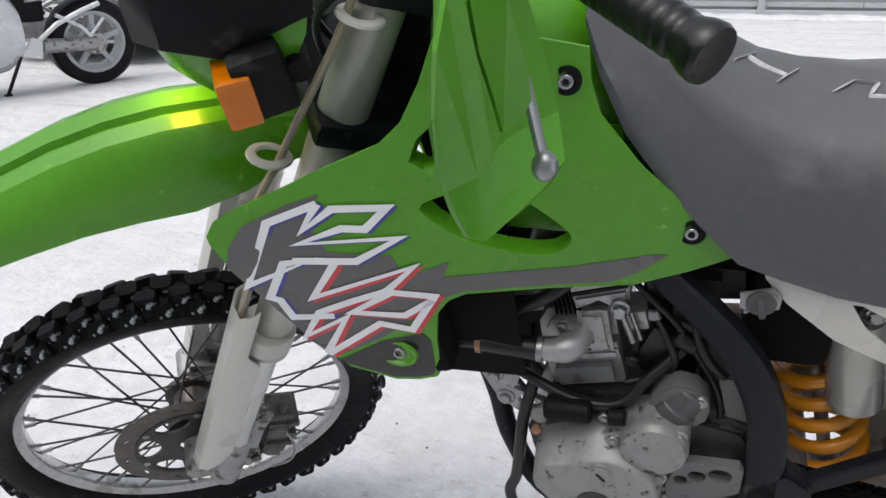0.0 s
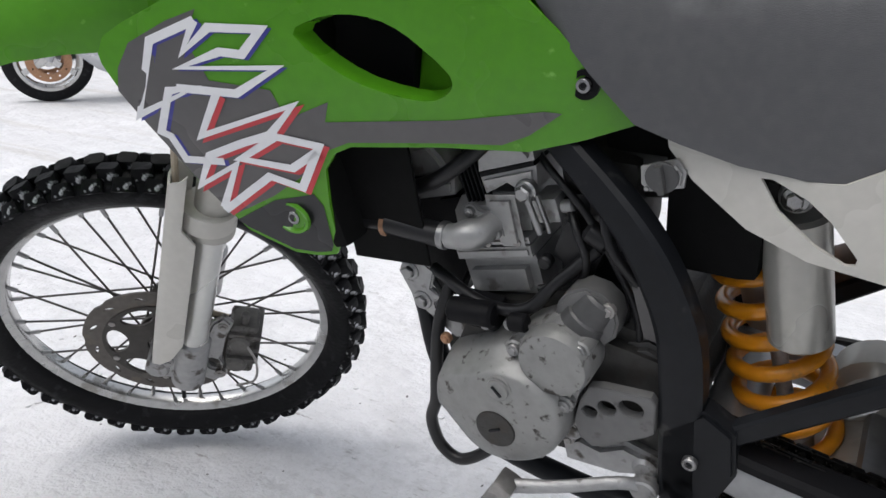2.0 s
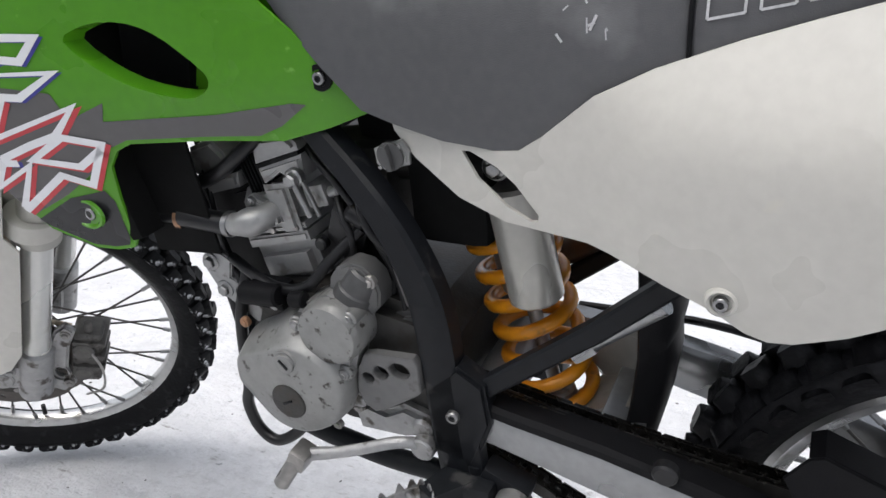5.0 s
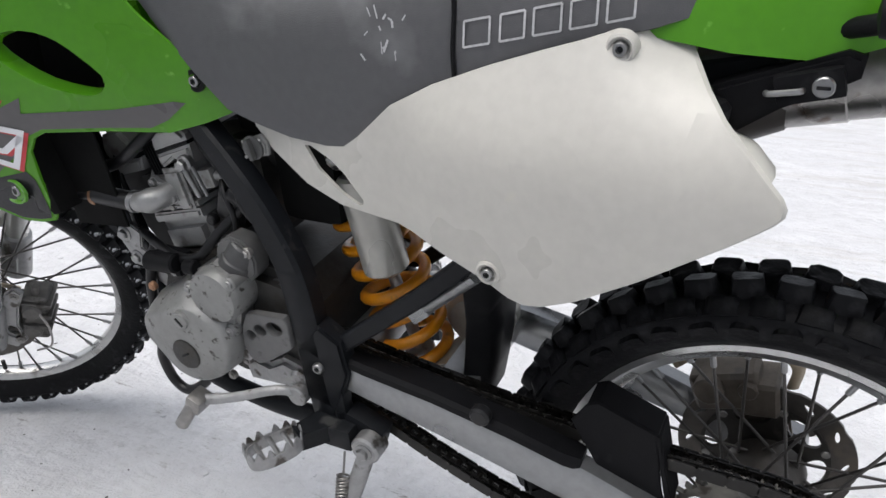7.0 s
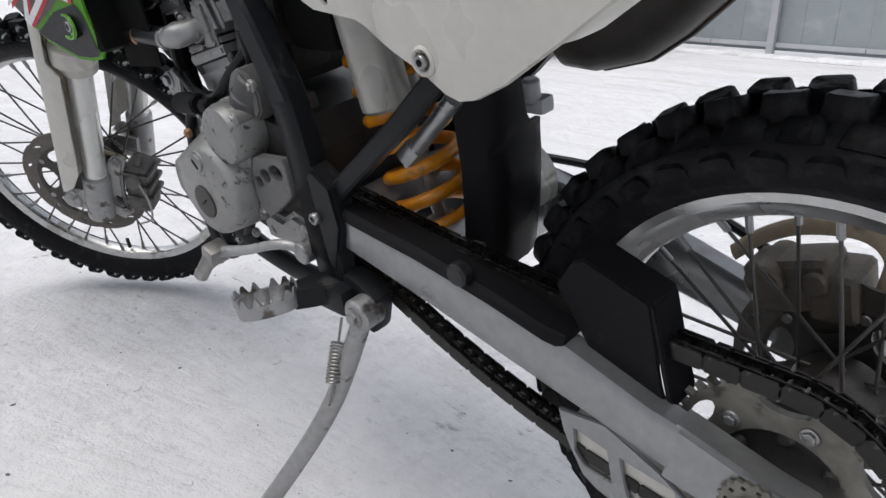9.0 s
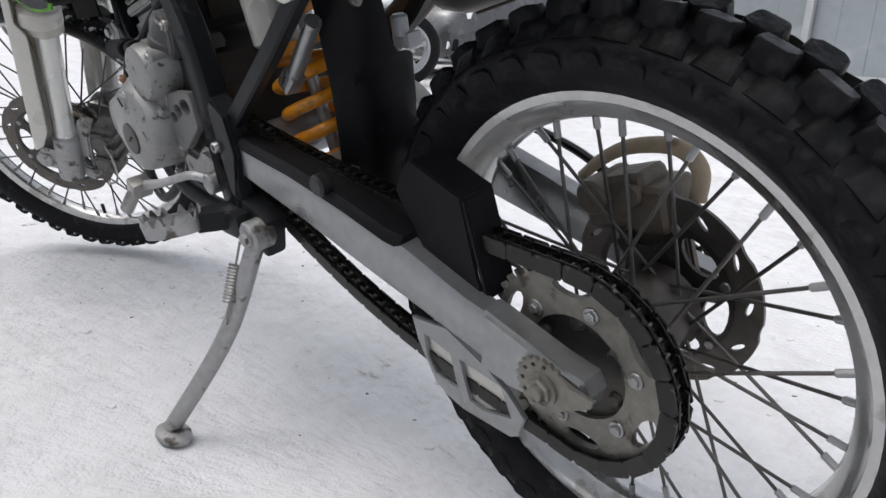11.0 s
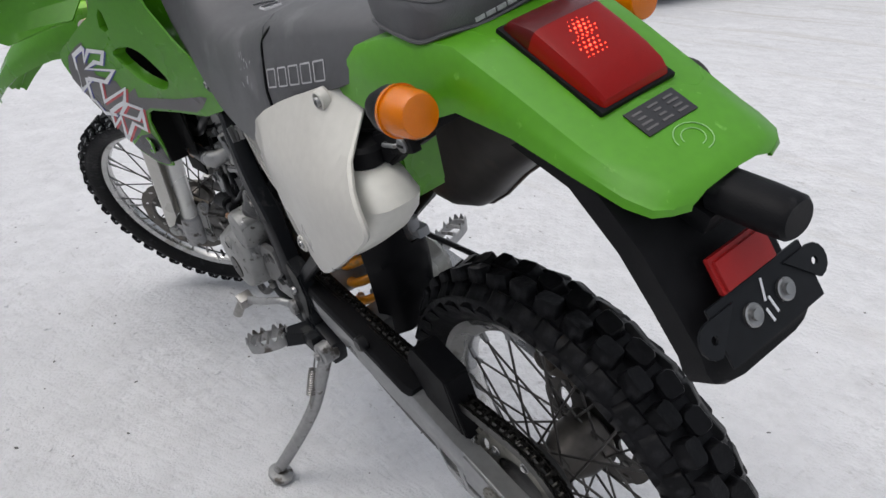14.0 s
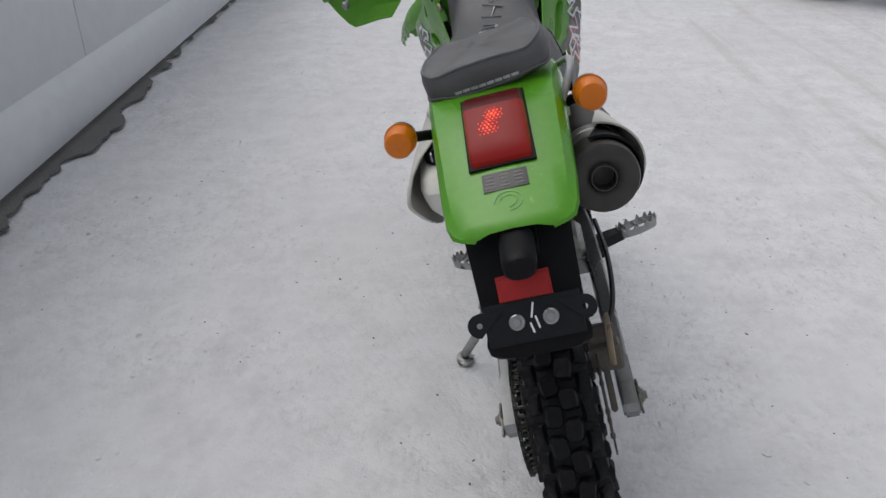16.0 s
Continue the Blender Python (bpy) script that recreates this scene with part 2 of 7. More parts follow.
specks = snow_mix(snow_tex(1.7, 3).outputs["Fac"], 0.50, 0.64, worn, dirt)
sl.new(specks, sb.inputs["Base Color"])
s1, s2 = snow_tex(7, 5, 0.62), snow_tex(55, 4, 0.65)
sadd = sn.new("ShaderNodeMath")
sadd.operation = "MULTIPLY_ADD"
sadd.inputs[1].default_value = 0.17
sl.new(s2.outputs["Fac"], sadd.inputs[0])
sl.new(s1.outputs["Fac"], sadd.inputs[2])
sbu = sn.new("ShaderNodeBump")
sbu.inputs["Strength"].default_value, sbu.inputs["Distance"].default_value = 1.0, 0.032
sl.new(sadd.outputs[0], sbu.inputs["Height"])
sl.new(sbu.outputs["Normal"], sb.inputs["Normal"])


# ---- shapes ----
def part(name, bm, material, parent=None, label="", move=None, sharp=38):
    """Link a bmesh as one mesh object under a thing or a part."""
    if move is not None:
        bm.transform(move)
    bmesh.ops.recalc_face_normals(bm, faces=bm.faces)
    lim = radians(sharp)
    for f in bm.faces:
        f.smooth = True
    for e in bm.edges:
        e.smooth = len(e.link_faces) == 2 and e.calc_face_angle(0) < lim
    me = bpy.data.meshes.new(name)
    bm.to_mesh(me)
    bm.free()
    me.materials.append(material)
    ob = new(name, me)
    if parent is not None:
        ob.parent = parent
    if label:
        ob["label"] = label
    return ob


def piece(name, me, parent, m):
    ob = new(name, me)
    ob.parent = parent
    ob.matrix_basis = m
    return ob


def spline(pts, k=6, closed=False):
    """A smooth line through points."""
    p = [Vector(q) for q in pts]
    n, out = len(p), []
    for i in range(n if closed else n - 1):
        a, b = p[i], p[(i + 1) % n]
        z = p[i - 1] if (i or closed) else a * 2 - b
        c = p[(i + 2) % n] if (closed or i + 2 < n) else b * 2 - a
        for j in range(k):
            t = j / k
            out.append(0.5 * ((2 * a) + (b - z) * t + (2 * z - 5 * a + 4 * b - c) * t * t + (3 * a - z - 3 * b + c) * t ** 3))
    if not closed:
        out.append(p[-1])
    return out


def tube(bm, pts, r, n=10, closed=False, flat=1.0):
    """A round bar along points; r may be a list; flat squeezes it across."""
    p = [Vector(q) for q in pts]
    m = len(p)
    rad = r if isinstance(r, (list, tuple)) else [r] * m
    tang = [((p[(i + 1) % m] if (closed or i < m - 1) else p[i]) - (p[i - 1] if (closed or i) else p[i])).normalized() for i in range(m)]
    side = tang[0].orthogonal().normalized()
    rings = []
    for i in range(m):
        side = (side - tang[i] * side.dot(tang[i])).normalized()
        up = tang[i].cross(side)
        rings.append([bm.verts.new(p[i] + rad[i] * (math.cos(a) * side + flat * math.sin(a) * up)) for a in (2 * math.pi * j / n for j in range(n))])
    for i in range(m if closed else m - 1):
        a, b = rings[i], rings[(i + 1) % m]
        if closed and i == m - 1:
            s = min(range(n), key=lambda q: (b[q].co - a[0].co).length)
            b = b[s:] + b[:s]
        for j in range(n):
            bm.faces.new((a[j], a[(j + 1) % n], b[(j + 1) % n], b[j]))
    if not closed:
        bm.faces.new(rings[0][::-1])
        bm.faces.new(rings[-1])
    return bm


def lathe(bm, prof, n=32, m=Matrix(), closed=False):
    """Turn a profile of (along y, radius) round the y axis, then move it by m."""
    rings = [[bm.verts.new(m @ Vector((max(r, 1e-5) * math.cos(a), y, max(r, 1e-5) * math.sin(a)))) for a in (2 * math.pi * j / n for j in range(n))] for y, r in prof]
    k = len(rings)
    for i in range(k if closed else k - 1):
        a, b = rings[i], rings[(i + 1) % k]
        for j in range(n):
            bm.faces.new((a[j], a[(j + 1) % n], b[(j + 1) % n], b[j]))
    if not closed:
        bm.faces.new(rings[0][::-1])
        bm.faces.new(rings[-1])
    return bm


def along(a, b):
    """A frame whose y axis runs from a to b."""
    a, b = Vector(a), Vector(b)
    return Matrix.Translation(a) @ Vector((0, 1, 0)).rotation_difference(b - a).to_matrix().to_4x4()


def rod(bm, a, b, r, n=14, bev=0.0):
    d = (Vector(b) - Vector(a)).length
    e = min(bev, d / 3)
    return lathe(bm, [(0, r - e), (e, r), (d - e, r), (d, r - e)] if e else [(0, r), (d, r)], n, along(a, b))


def merge(bm, other):
    me = bpy.data.meshes.new("tmp")
    other.to_mesh(me)
    other.free()
    bm.from_mesh(me)
    bpy.data.meshes.remove(me)
    return bm


def box(bm, size, m=Matrix(), bev=0.004, seg=2):
    t = bmesh.new()
    bmesh.ops.create_cube(t, size=1, matrix=m @ Matrix.Diagonal((*size, 1)))
    if bev:
        bmesh.ops.bevel(t, geom=list(t.edges), offset=bev, segments=seg, affect="EDGES", profile=0.7)
    return merge(bm, t)


def at(x, y, z, rx=0, ry=0, rz=0):
    return pose(x, y, z, rx, ry, rz)


def sheet(outline, holes=(), step=0.0):
    """A flat filled outline of (x, z) with holes, cut into a grid of that step."""
    t = bmesh.new()
    for loop in (outline, *holes):
        vs = [t.verts.new((x, 0, z)) for x, z in loop]
        for i in range(len(vs)):
            t.edges.new((vs[i - 1], vs[i]))
    bmesh.ops.triangle_fill(t, use_beauty=True, edges=list(t.edges))
    if step:
        for ax in (0, 2):
            lo, hi = min(v.co[ax] for v in t.verts), max(v.co[ax] for v in t.verts)
            for i in range(1, int((hi - lo) / step) + 1):
                co, no = Vector((0, 0, 0)), Vector((0, 0, 0))
                co[ax], no[ax] = lo + i * step, 1
                bmesh.ops.bisect_plane(t, geom=t.verts[:] + t.edges[:] + t.faces[:], plane_co=co, plane_no=no)
    return t


def panel(outline, yf, thick=0.003, holes=(), step=0.03, lip=0.0):
    """A curved shell: the outline laid on the surface y = yf(x, z), with thickness to the inside (+y where thick > 0)."""
    t = sheet(outline, holes, step)
    for v in t.verts:
        v.co.y = yf(v.co.x, v.co.z)
    if lip:
        for v in t.verts:
            if v.is_boundary:
                v.co.y += lip
    r = bmesh.ops.extrude_face_region(t, geom=t.faces[:])
    for v in r["geom"]:
        if isinstance(v, bmesh.types.BMVert):
            v.co.y += thick
    return t


def slab(bm, outline, y0, y1, bev=0.002, holes=()):
    """A plate with an outline of (x, z) between two y."""
    t = sheet(outline, holes)
    r = bmesh.ops.extrude_face_region(t, geom=t.faces[:])
    for v in t.verts:
        v.co.y = y0
    for v in r["geom"]:
        if isinstance(v, bmesh.types.BMVert):
            v.co.y = y1
    if bev:
        bmesh.ops.recalc_face_normals(t, faces=t.faces)
        rim = [e for e in t.edges if len(e.link_faces) == 2 and e.calc_face_angle(0) > 0.6 and abs(e.verts[0].co.y - e.verts[1].co.y) < 1e-6]
        bmesh.ops.bevel(t, geom=rim, offset=bev, segments=2, affect="EDGES")
    return merge(bm, t)


def loft(bm, rings, cap=True, closed=True):
    """Skin over rings of points."""
    vs = [[bm.verts.new(p) for p in ring] for ring in rings]
    n = len(vs[0])
    for a, b in zip(vs, vs[1:]):
        for j in range(n if closed else n - 1):
            bm.faces.new((a[j], a[(j + 1) % n], b[(j + 1) % n], b[j]))
    if cap and closed:
        bm.faces.new(vs[0][::-1])
        bm.faces.new(vs[-1])
    return bm


def thicken(bm, d):
    """Give an open shell its thickness along its normals."""
    bmesh.ops.recalc_face_normals(bm, faces=bm.faces)
    bmesh.ops.solidify(bm, geom=bm.faces[:], thickness=d)
    return bm


def circle(cx, cz, r, n=16, rz=None):
    return [(cx + r * math.cos(2 * math.pi * i / n), cz + (rz or r) * math.sin(2 * math.pi * i / n)) for i in range(n)]


def lerp(table, x):
    """Straight-line look-up in rows of (x, value, ...)."""
    if x <= table[0][0]:
        return table[0][1:]
    for a, b in zip(table, table[1:]):
        if x <= b[0]:
            f = (x - a[0]) / (b[0] - a[0])
            return tuple(p + (q - p) * f for p, q in zip(a[1:], b[1:]))
    return table[-1][1:]


def bolt(parent, p, q, r=0.007, name="bolt", flange=True, material=None):
    """A flanged hexagon bolt whose head points from p to q."""
    bm = bmesh.new()
    d = (Vector(q) - Vector(p)).normalized()
    p = Vector(p)
    if flange:
        lathe(bm, [(-0.004, r * 1.42), (0.0012, r * 1.42), (0.0022, r * 1.3), (0.0026, r * 0.9)], 20, along(p, p + d))
    rod(bm, p, p + d * r * 0.92, r * 0.93, 6, r * 0.16)
    return part(name, bm, material or CHROME, parent)


def socket_bolt(parent, p, q, r):
    """A round-headed hexagon-socket bolt whose head points from p to q."""
    m = along(p, q)
    bm = bmesh.new()
    lathe(bm, [(-0.003, r * 1.12), (r * 0.5, r * 1.12), (r * 0.66, r * 1.0), (r * 0.68, r * 0.6), (r * 0.25, r * 0.56), (r * 0.25, 0.0006)], 24, m)
    part("bolt", bm, CHROME, parent)
    bm = bmesh.new()
    lathe(bm, [(0.0, r * 0.5), (r * 0.34, r * 0.5)], 6, m)
    part("socket", bm, BLACK_PAINT, parent)


# ---- ground and surroundings ----
def ground_height(x, y):
    d = math.hypot(x + 0.7, y)
    v = Vector((x, y, 0.0))
    rough = 0.012 * noise.fractal(v * 1.1, 1.0, 2.0, 4) + 0.006 * noise.fractal(v * 6.0, 1.0, 2.0, 3)
    near = min(1.0, max(0.0, (d - 0.2) / 1.2))
    return rough * (0.35 + 0.65 * near) - 0.004


bm = bmesh.new()
xs = sorted(set([-400, -150, -60, -30, -20, -14, -10, 10, 14, 20, 40, 80, 200, 400] + [round(-9 + 0.3 * i, 2) for i in range(61)] + [round(-2.6 + 0.05 * i, 3) for i in range(75)]))
ys = sorted(set([-400, -150, -60, -30, -15, -8, 14, 20, 30, 60, 150, 400] + [round(-6 + 0.3 * i, 2) for i in range(61)] + [round(-1.4 + 0.05 * i, 3) for i in range(65)]))
grid = [[bm.verts.new((x, y, ground_height(x, y) if abs(x) < 30 and abs(y) < 30 else 0)) for y in ys] for x in xs]
for i in range(len(xs) - 1):
    for j in range(len(ys) - 1):
        bm.faces.new((grid[i][j], grid[i + 1][j], grid[i + 1][j + 1], grid[i][j + 1]))
ground = tagged(part("ground", bm, SNOW), "trampled packed snow with grey specks and tyre tracks", "snow ground", kind="structure")

# sheet-metal fence behind, with posts
FY = 9.85
fence = tagged(new("fence"), "grey sheet-metal fence with steel posts, snow along its foot", "fence", kind="structure")
for i in range(20):
    x0 = -14.9 + 2.0 * i
    bm = bmesh.new()
    pts = [(x0 + 0.001, 0.0)]
    for j in range(1, 5):
        u = x0 + 0.4 * j
        pts += [(u - 0.009, 0.0), (u, 0.007), (u + 0.009, 0.0)]
    pts += [(x0 + 1.999, 0.0), (x0 + 1.999, 0.02), (x0 + 0.001, 0.02)]
    loft(bm, [[(x, FY + y, z) for x, y in pts] for z in (0.09, 2.3)])
    part("panel", bm, FENCE, fence, sharp=20)
    bm = bmesh.new()
    box(bm, (0.09, 0.09, 2.45), at(x0 + 0.85, FY - 0.08, 1.2), 0.006)
    part("post", bm, STEEL_GREY, fence)
    bm = bmesh.new()
    box(bm, (1.99, 0.05, 0.06), at(x0 + 1.0, FY - 0.03, 0.16), 0.004)
    part("bottom_rail", bm, STEEL_GREY, fence)
bm = bmesh.new()
for i in range(160):
    x = -15 + 0.25 * i
    h = 0.05 + 0.07 * abs(noise.noise(Vector((x * 1.7, 3.0, 0))))
    s = bmesh.new()
    bmesh.ops.create_icosphere(s, subdivisions=2, radius=1, matrix=at(x, FY - 0.16 + 0.05 * noise.noise(Vector((x, 8, 0))), 0.0) @ Matrix.Diagonal((0.26, 0.16, h, 1)))
    merge(bm, s)
snow_bank = tagged(part("snow_bank", bm, SNOW), "low lumpy snow heaped along the fence foot", "snow", kind="stuff")

# grey wall of a metal shed on the other side
WY = -2.33
wall_shed = tagged(new("wall_shed"), "grey painted sheet-metal shed wall with a folded base sill", "shed wall", kind="structure")
turn = at(-3.8, WY, 0, 0, 0, 4.4)
# the unseen upper height is chosen for the sky it blocks from bike and snow
for i in range(9):
    bm = bmesh.new()
    box(bm, (1.492, 0.06, 1.55), turn @ at(-7.2 + 1.5 * i, -0.03, 1.085), 0.006)
    part("panel", bm, SHED, wall_shed)
bm = bmesh.new()
prof = [(0.02, 0.05), (0.05, 0.05), (0.06, 0.24), (0.02, 0.30), (0.0, 0.32), (-0.02, 0.32), (-0.02, 0.05)]
loft(bm, [[turn @ Vector((x, y, z)) for y, z in prof] for x in (-7.95, 5.55)])
part("sill", bm, SHED, wall_shed)
bm = bmesh.new()
edge_in, edge_out = [], []
for i in range(420):
    x = -8.0 + 13.2 * i / 419
    w = 0.025 + max(0.0, 0.10 * min(1.0, max(0.0, (x + 0.5) / 1.3)) + 0.08 * noise.fractal(Vector((x * 4.5, 0.3, 0)), 1.0, 2.0, 5))
    edge_in.append(bm.verts.new(turn @ Vector((x, 0.0, 0.022))))
    edge_out.append(bm.verts.new(turn @ Vector((x, w, 0.022))))
for i in range(419):
    bm.faces.new((edge_in[i], edge_in[i + 1], edge_out[i + 1], edge_out[i]))
thicken(bm, 0.01)
strip = tagged(part("pavement", bm, ASPHALT), "strip of bare dark asphalt along the shed wall", "asphalt", kind="structure")

# crumbs of snow and grit scattered round the bike
rnd = random.Random(11)
for name, material, count_n, size, lab in (("snow_crumb", SNOW, 260, 0.0045, "small crumbs of loose snow"), ("grit", ASPHALT, 220, 0.0021, "dark specks of grit on the snow")):
    bm = bmesh.new()
    for _ in range(count_n):
        x, y = rnd.uniform(-2.6, 1.2), rnd.gauss(-0.2, 0.9)
        s = bmesh.new()
        k = size * rnd.uniform(0.5, 1.8)
        bmesh.ops.create_icosphere(s, subdivisions=1, radius=1, matrix=at(x, y, ground_height(x, y) + k * 0.15, 0, 0, rnd.uniform(0, 180)) @ Matrix.Diagonal((k * rnd.uniform(0.8, 2.2), k, k * 0.5, 1)))
        merge(bm, s)
    tagged(part(name, bm, material), lab, "snow" if material == SNOW else "grit", kind="stuff")

# ---- the dirt bike, leaning on its side stand ----
bike = tagged(new("dirt_bike"), "green and white dirt bike leaning on its side stand", "motorcycle")
bike.matrix_world = at(0, 0.03, 0, 14)
STEER_AT, STEER_AXIS = Vector((-1.3835, 0, 0.3312)), Vector((0.4462, 0, 0.8949))
STEER = Matrix.Translation(STEER_AT) @ Matrix.Rotation(radians(36.3), 4, STEER_AXIS) @ Matrix.Translation(-STEER_AT)
REAR, FRONT = Vector((-0.026, 0, 0.329)), Vector((-1.462, 0, 0.352))


def tyre_profile(major, half, depth):
    side = [(0.62, 1.0), (0.80, 0.80), (0.97, 0.56), (1.0, 0.40), (0.94, 0.24), (0.76, 0.11), (0.50, 0.03), (0.22, 0.0)]
    return [(-half * k, major - depth * q) for k, q in side] + [(half * k, major - depth * q) for k, q in side[::-1]]


def knob_mesh(name, sx, sy, h, material, seed):
    """A worn rubber block with rounded corners and a slightly hollow, uneven top; z points away from the tyre."""
    rnd_k = random.Random(seed)
    bm = bmesh.new()
    jit = [rnd_k.uniform(-0.05, 0.05) for _ in range(12)]
    ring = []
    for i, (u, v) in enumerate(((-0.5, -0.28), (-0.43, -0.42), (-0.3, -0.5), (0.3, -0.5), (0.43, -0.42), (0.5, -0.28), (0.5, 0.28), (0.43, 0.42), (0.3, 0.5), (-0.3, 0.5), (-0.43, 0.42), (-0.5, 0.28))):
        ring.append((u * sx * (1 + jit[i]), v * sy * (1 + jit[(i + 5) % 12])))
    lift = [rnd_k.uniform(-0.0006, 0.0006) for _ in range(12)]
    rows = ((1.22, -0.006, 0), (1.08, h * 0.25, 0), (1.02, h * 0.88, 1), (0.95, h * 0.985, 1), (0.7, h * 0.985, 1), (0.25, h * 0.955, 0))
    loft(bm, [[(x * k, y * k, z + lift[i] * w) for i, (x, y) in enumerate(ring)] for k, z, w in rows])
    bmesh.ops.recalc_face_normals(bm, faces=bm.faces)
    for f in bm.faces:
        f.smooth = True
    for e in bm.edges:
        e.smooth = len(e.link_faces) == 2 and e.calc_face_angle(0) < 0.6
    me = bpy.data.meshes.new(name)
    bm.to_mesh(me)
    bm.free()
    me.materials.append(material)
    return me


def wheel(word, c, outer, half, depth, rim_r, rim_half, move, pitch, knob, rows, snowy):
    """Tyre with knobs, rim with spokes and hub; pieces share their meshes."""
    put = move @ Matrix.Translation(c)
    carcass = outer - knob
    bm = bmesh.new()
    lathe(bm, tyre_profile(carcass, half, depth), 72, closed=True)
    tyre = part(word + "_tyre", bm, RUBBER, bike, "black knobbly off-road tyre" + (" packed with snow" if snowy else ""), put, 60)
    meshes = [[knob_mesh("knob", row[3], row[4], knob, SNOWY_RUBBER if snowy else RUBBER, 10 * k + j) for j in range(3)] for k, row in enumerate(rows)]
    n = round(2 * math.pi * outer / pitch)
    for i in range(n):
        for k, (yoff, rr, tilt, sx, sy, phase) in enumerate(rows):
            a = 2 * math.pi * (i + phase) / n
            m = put @ Matrix.Rotation(-a, 4, "Y") @ Matrix.Translation((0, yoff, rr)) @ Matrix.Rotation(radians(tilt), 4, "X")
            m = m @ Matrix.Rotation(random.uniform(-0.05, 0.05) + (0.12 if (i + k) % 2 else -0.12), 4, "Z")
            piece("knob", meshes[k][(i * 7 + k) % 3], tyre, m)
    bm = bmesh.new()
    h, r = rim_half, rim_r
    lathe(bm, [(-h, r), (-h, r - 0.010), (-h * 0.90, r - 0.0125), (-h * 0.66, r - 0.017), (-h * 0.45, r - 0.029), (-h * 0.30, r - 0.031), (h * 0.30, r - 0.031), (h * 0.45, r - 0.029), (h * 0.66, r - 0.017),
               (h * 0.90, r - 0.0125), (h, r - 0.010), (h, r), (h * 0.86, r + 0.001), (h * 0.5, r - 0.012), (-h * 0.5, r - 0.012), (-h * 0.86, r + 0.001)], 96, closed=True)
    rim = part(word + "_rim", bm, RIM, bike, "polished aluminium spoked rim", put)
    seat_r = r - 0.031
    bm = bmesh.new()
    rod(bm, (0, 0, 0), (0, 1, 0), 0.0019, 8)
    spoke = bpy.data.meshes.new("spoke")
    bm.to_mesh(spoke)
    bm.free()
    spoke.materials.append(SPOKE)
    bm = bmesh.new()
    rod(bm, (0, -0.016, 0), (0, 0.003, 0), 0.0036, 8, 0.001)
    nip = bpy.data.meshes.new("nipple")
    bm.to_mesh(nip)
    bm.free()
    nip.materials.append(CHROME)
    for i in range(36):
        side = -1 if i % 2 else 1
        a = 2 * math.pi * i / 36
        lean = radians(58) * (1 if (i // 2) % 2 else -1)
        hub_p = Vector((0.036 * math.cos(a + lean), side * 0.034, 0.036 * math.sin(a + lean)))
        rim_p = Vector((seat_r * math.cos(a), side * 0.006, seat_r * math.sin(a)))
        d = (rim_p - hub_p).length
        piece("spoke", spoke, rim, put @ along(hub_p, rim_p) @ Matrix.Diagonal((1, d, 1, 1)))
        piece("nipple", nip, rim, put @ along(rim_p, rim_p + (rim_p - hub_p)))
    bm = bmesh.new()
    lathe(bm, [(-0.05, 0.02), (-0.045, 0.028), (-0.04, 0.042), (-0.03, 0.042), (-0.026, 0.03), (0, 0.025), (0.026, 0.03), (0.03, 0.042), (0.04, 0.042), (0.045, 0.028), (0.05, 0.02)], 32)
    if word == "rear":
        lathe(bm, [(-0.02, 0.03), (0.012, 0.045), (0.03, 0.046), (0.05, 0.048), (0.056, 0.042), (0.058, 0.02)], 36)
    part(word + "_hub", bm, DISC, bike, "grimy aluminium wheel hub", put)
    return tyre


# rows of knobs: offset across, base radius, tilt, length, width, phase
REAR_ROWS = [(-0.0145, 0.3025, -10, 0.031, 0.024, 0.0), (0.0145, 0.3025, 10, 0.031, 0.024, 0.5), (-0.036, 0.2875, -40, 0.032, 0.023, 0.5), (0.036, 0.2875, 40, 0.032, 0.023, 0.0), (-0.0485, 0.2755, -64, 0.023, 0.015, 0.0), (0.0485, 0.2755, 64, 0.023, 0.015, 0.5)]
FRONT_ROWS = [(-0.011, 0.3145, -8, 0.028, 0.021, 0.0), (0.012, 0.3145, 8, 0.028, 0.021, 0.5), (-0.031, 0.305, -48, 0.027, 0.019, 0.5), (0.031, 0.305, 48, 0.027, 0.019, 0.0)]
wheel("rear", REAR, 0.3175, 0.0525, 0.060, 0.244, 0.031, Matrix(), 0.0475, 0.0148, REAR_ROWS, False)
wheel("front", FRONT, 0.329, 0.038, 0.05, 0.281, 0.024, STEER, 0.046, 0.0145, FRONT_ROWS, True)


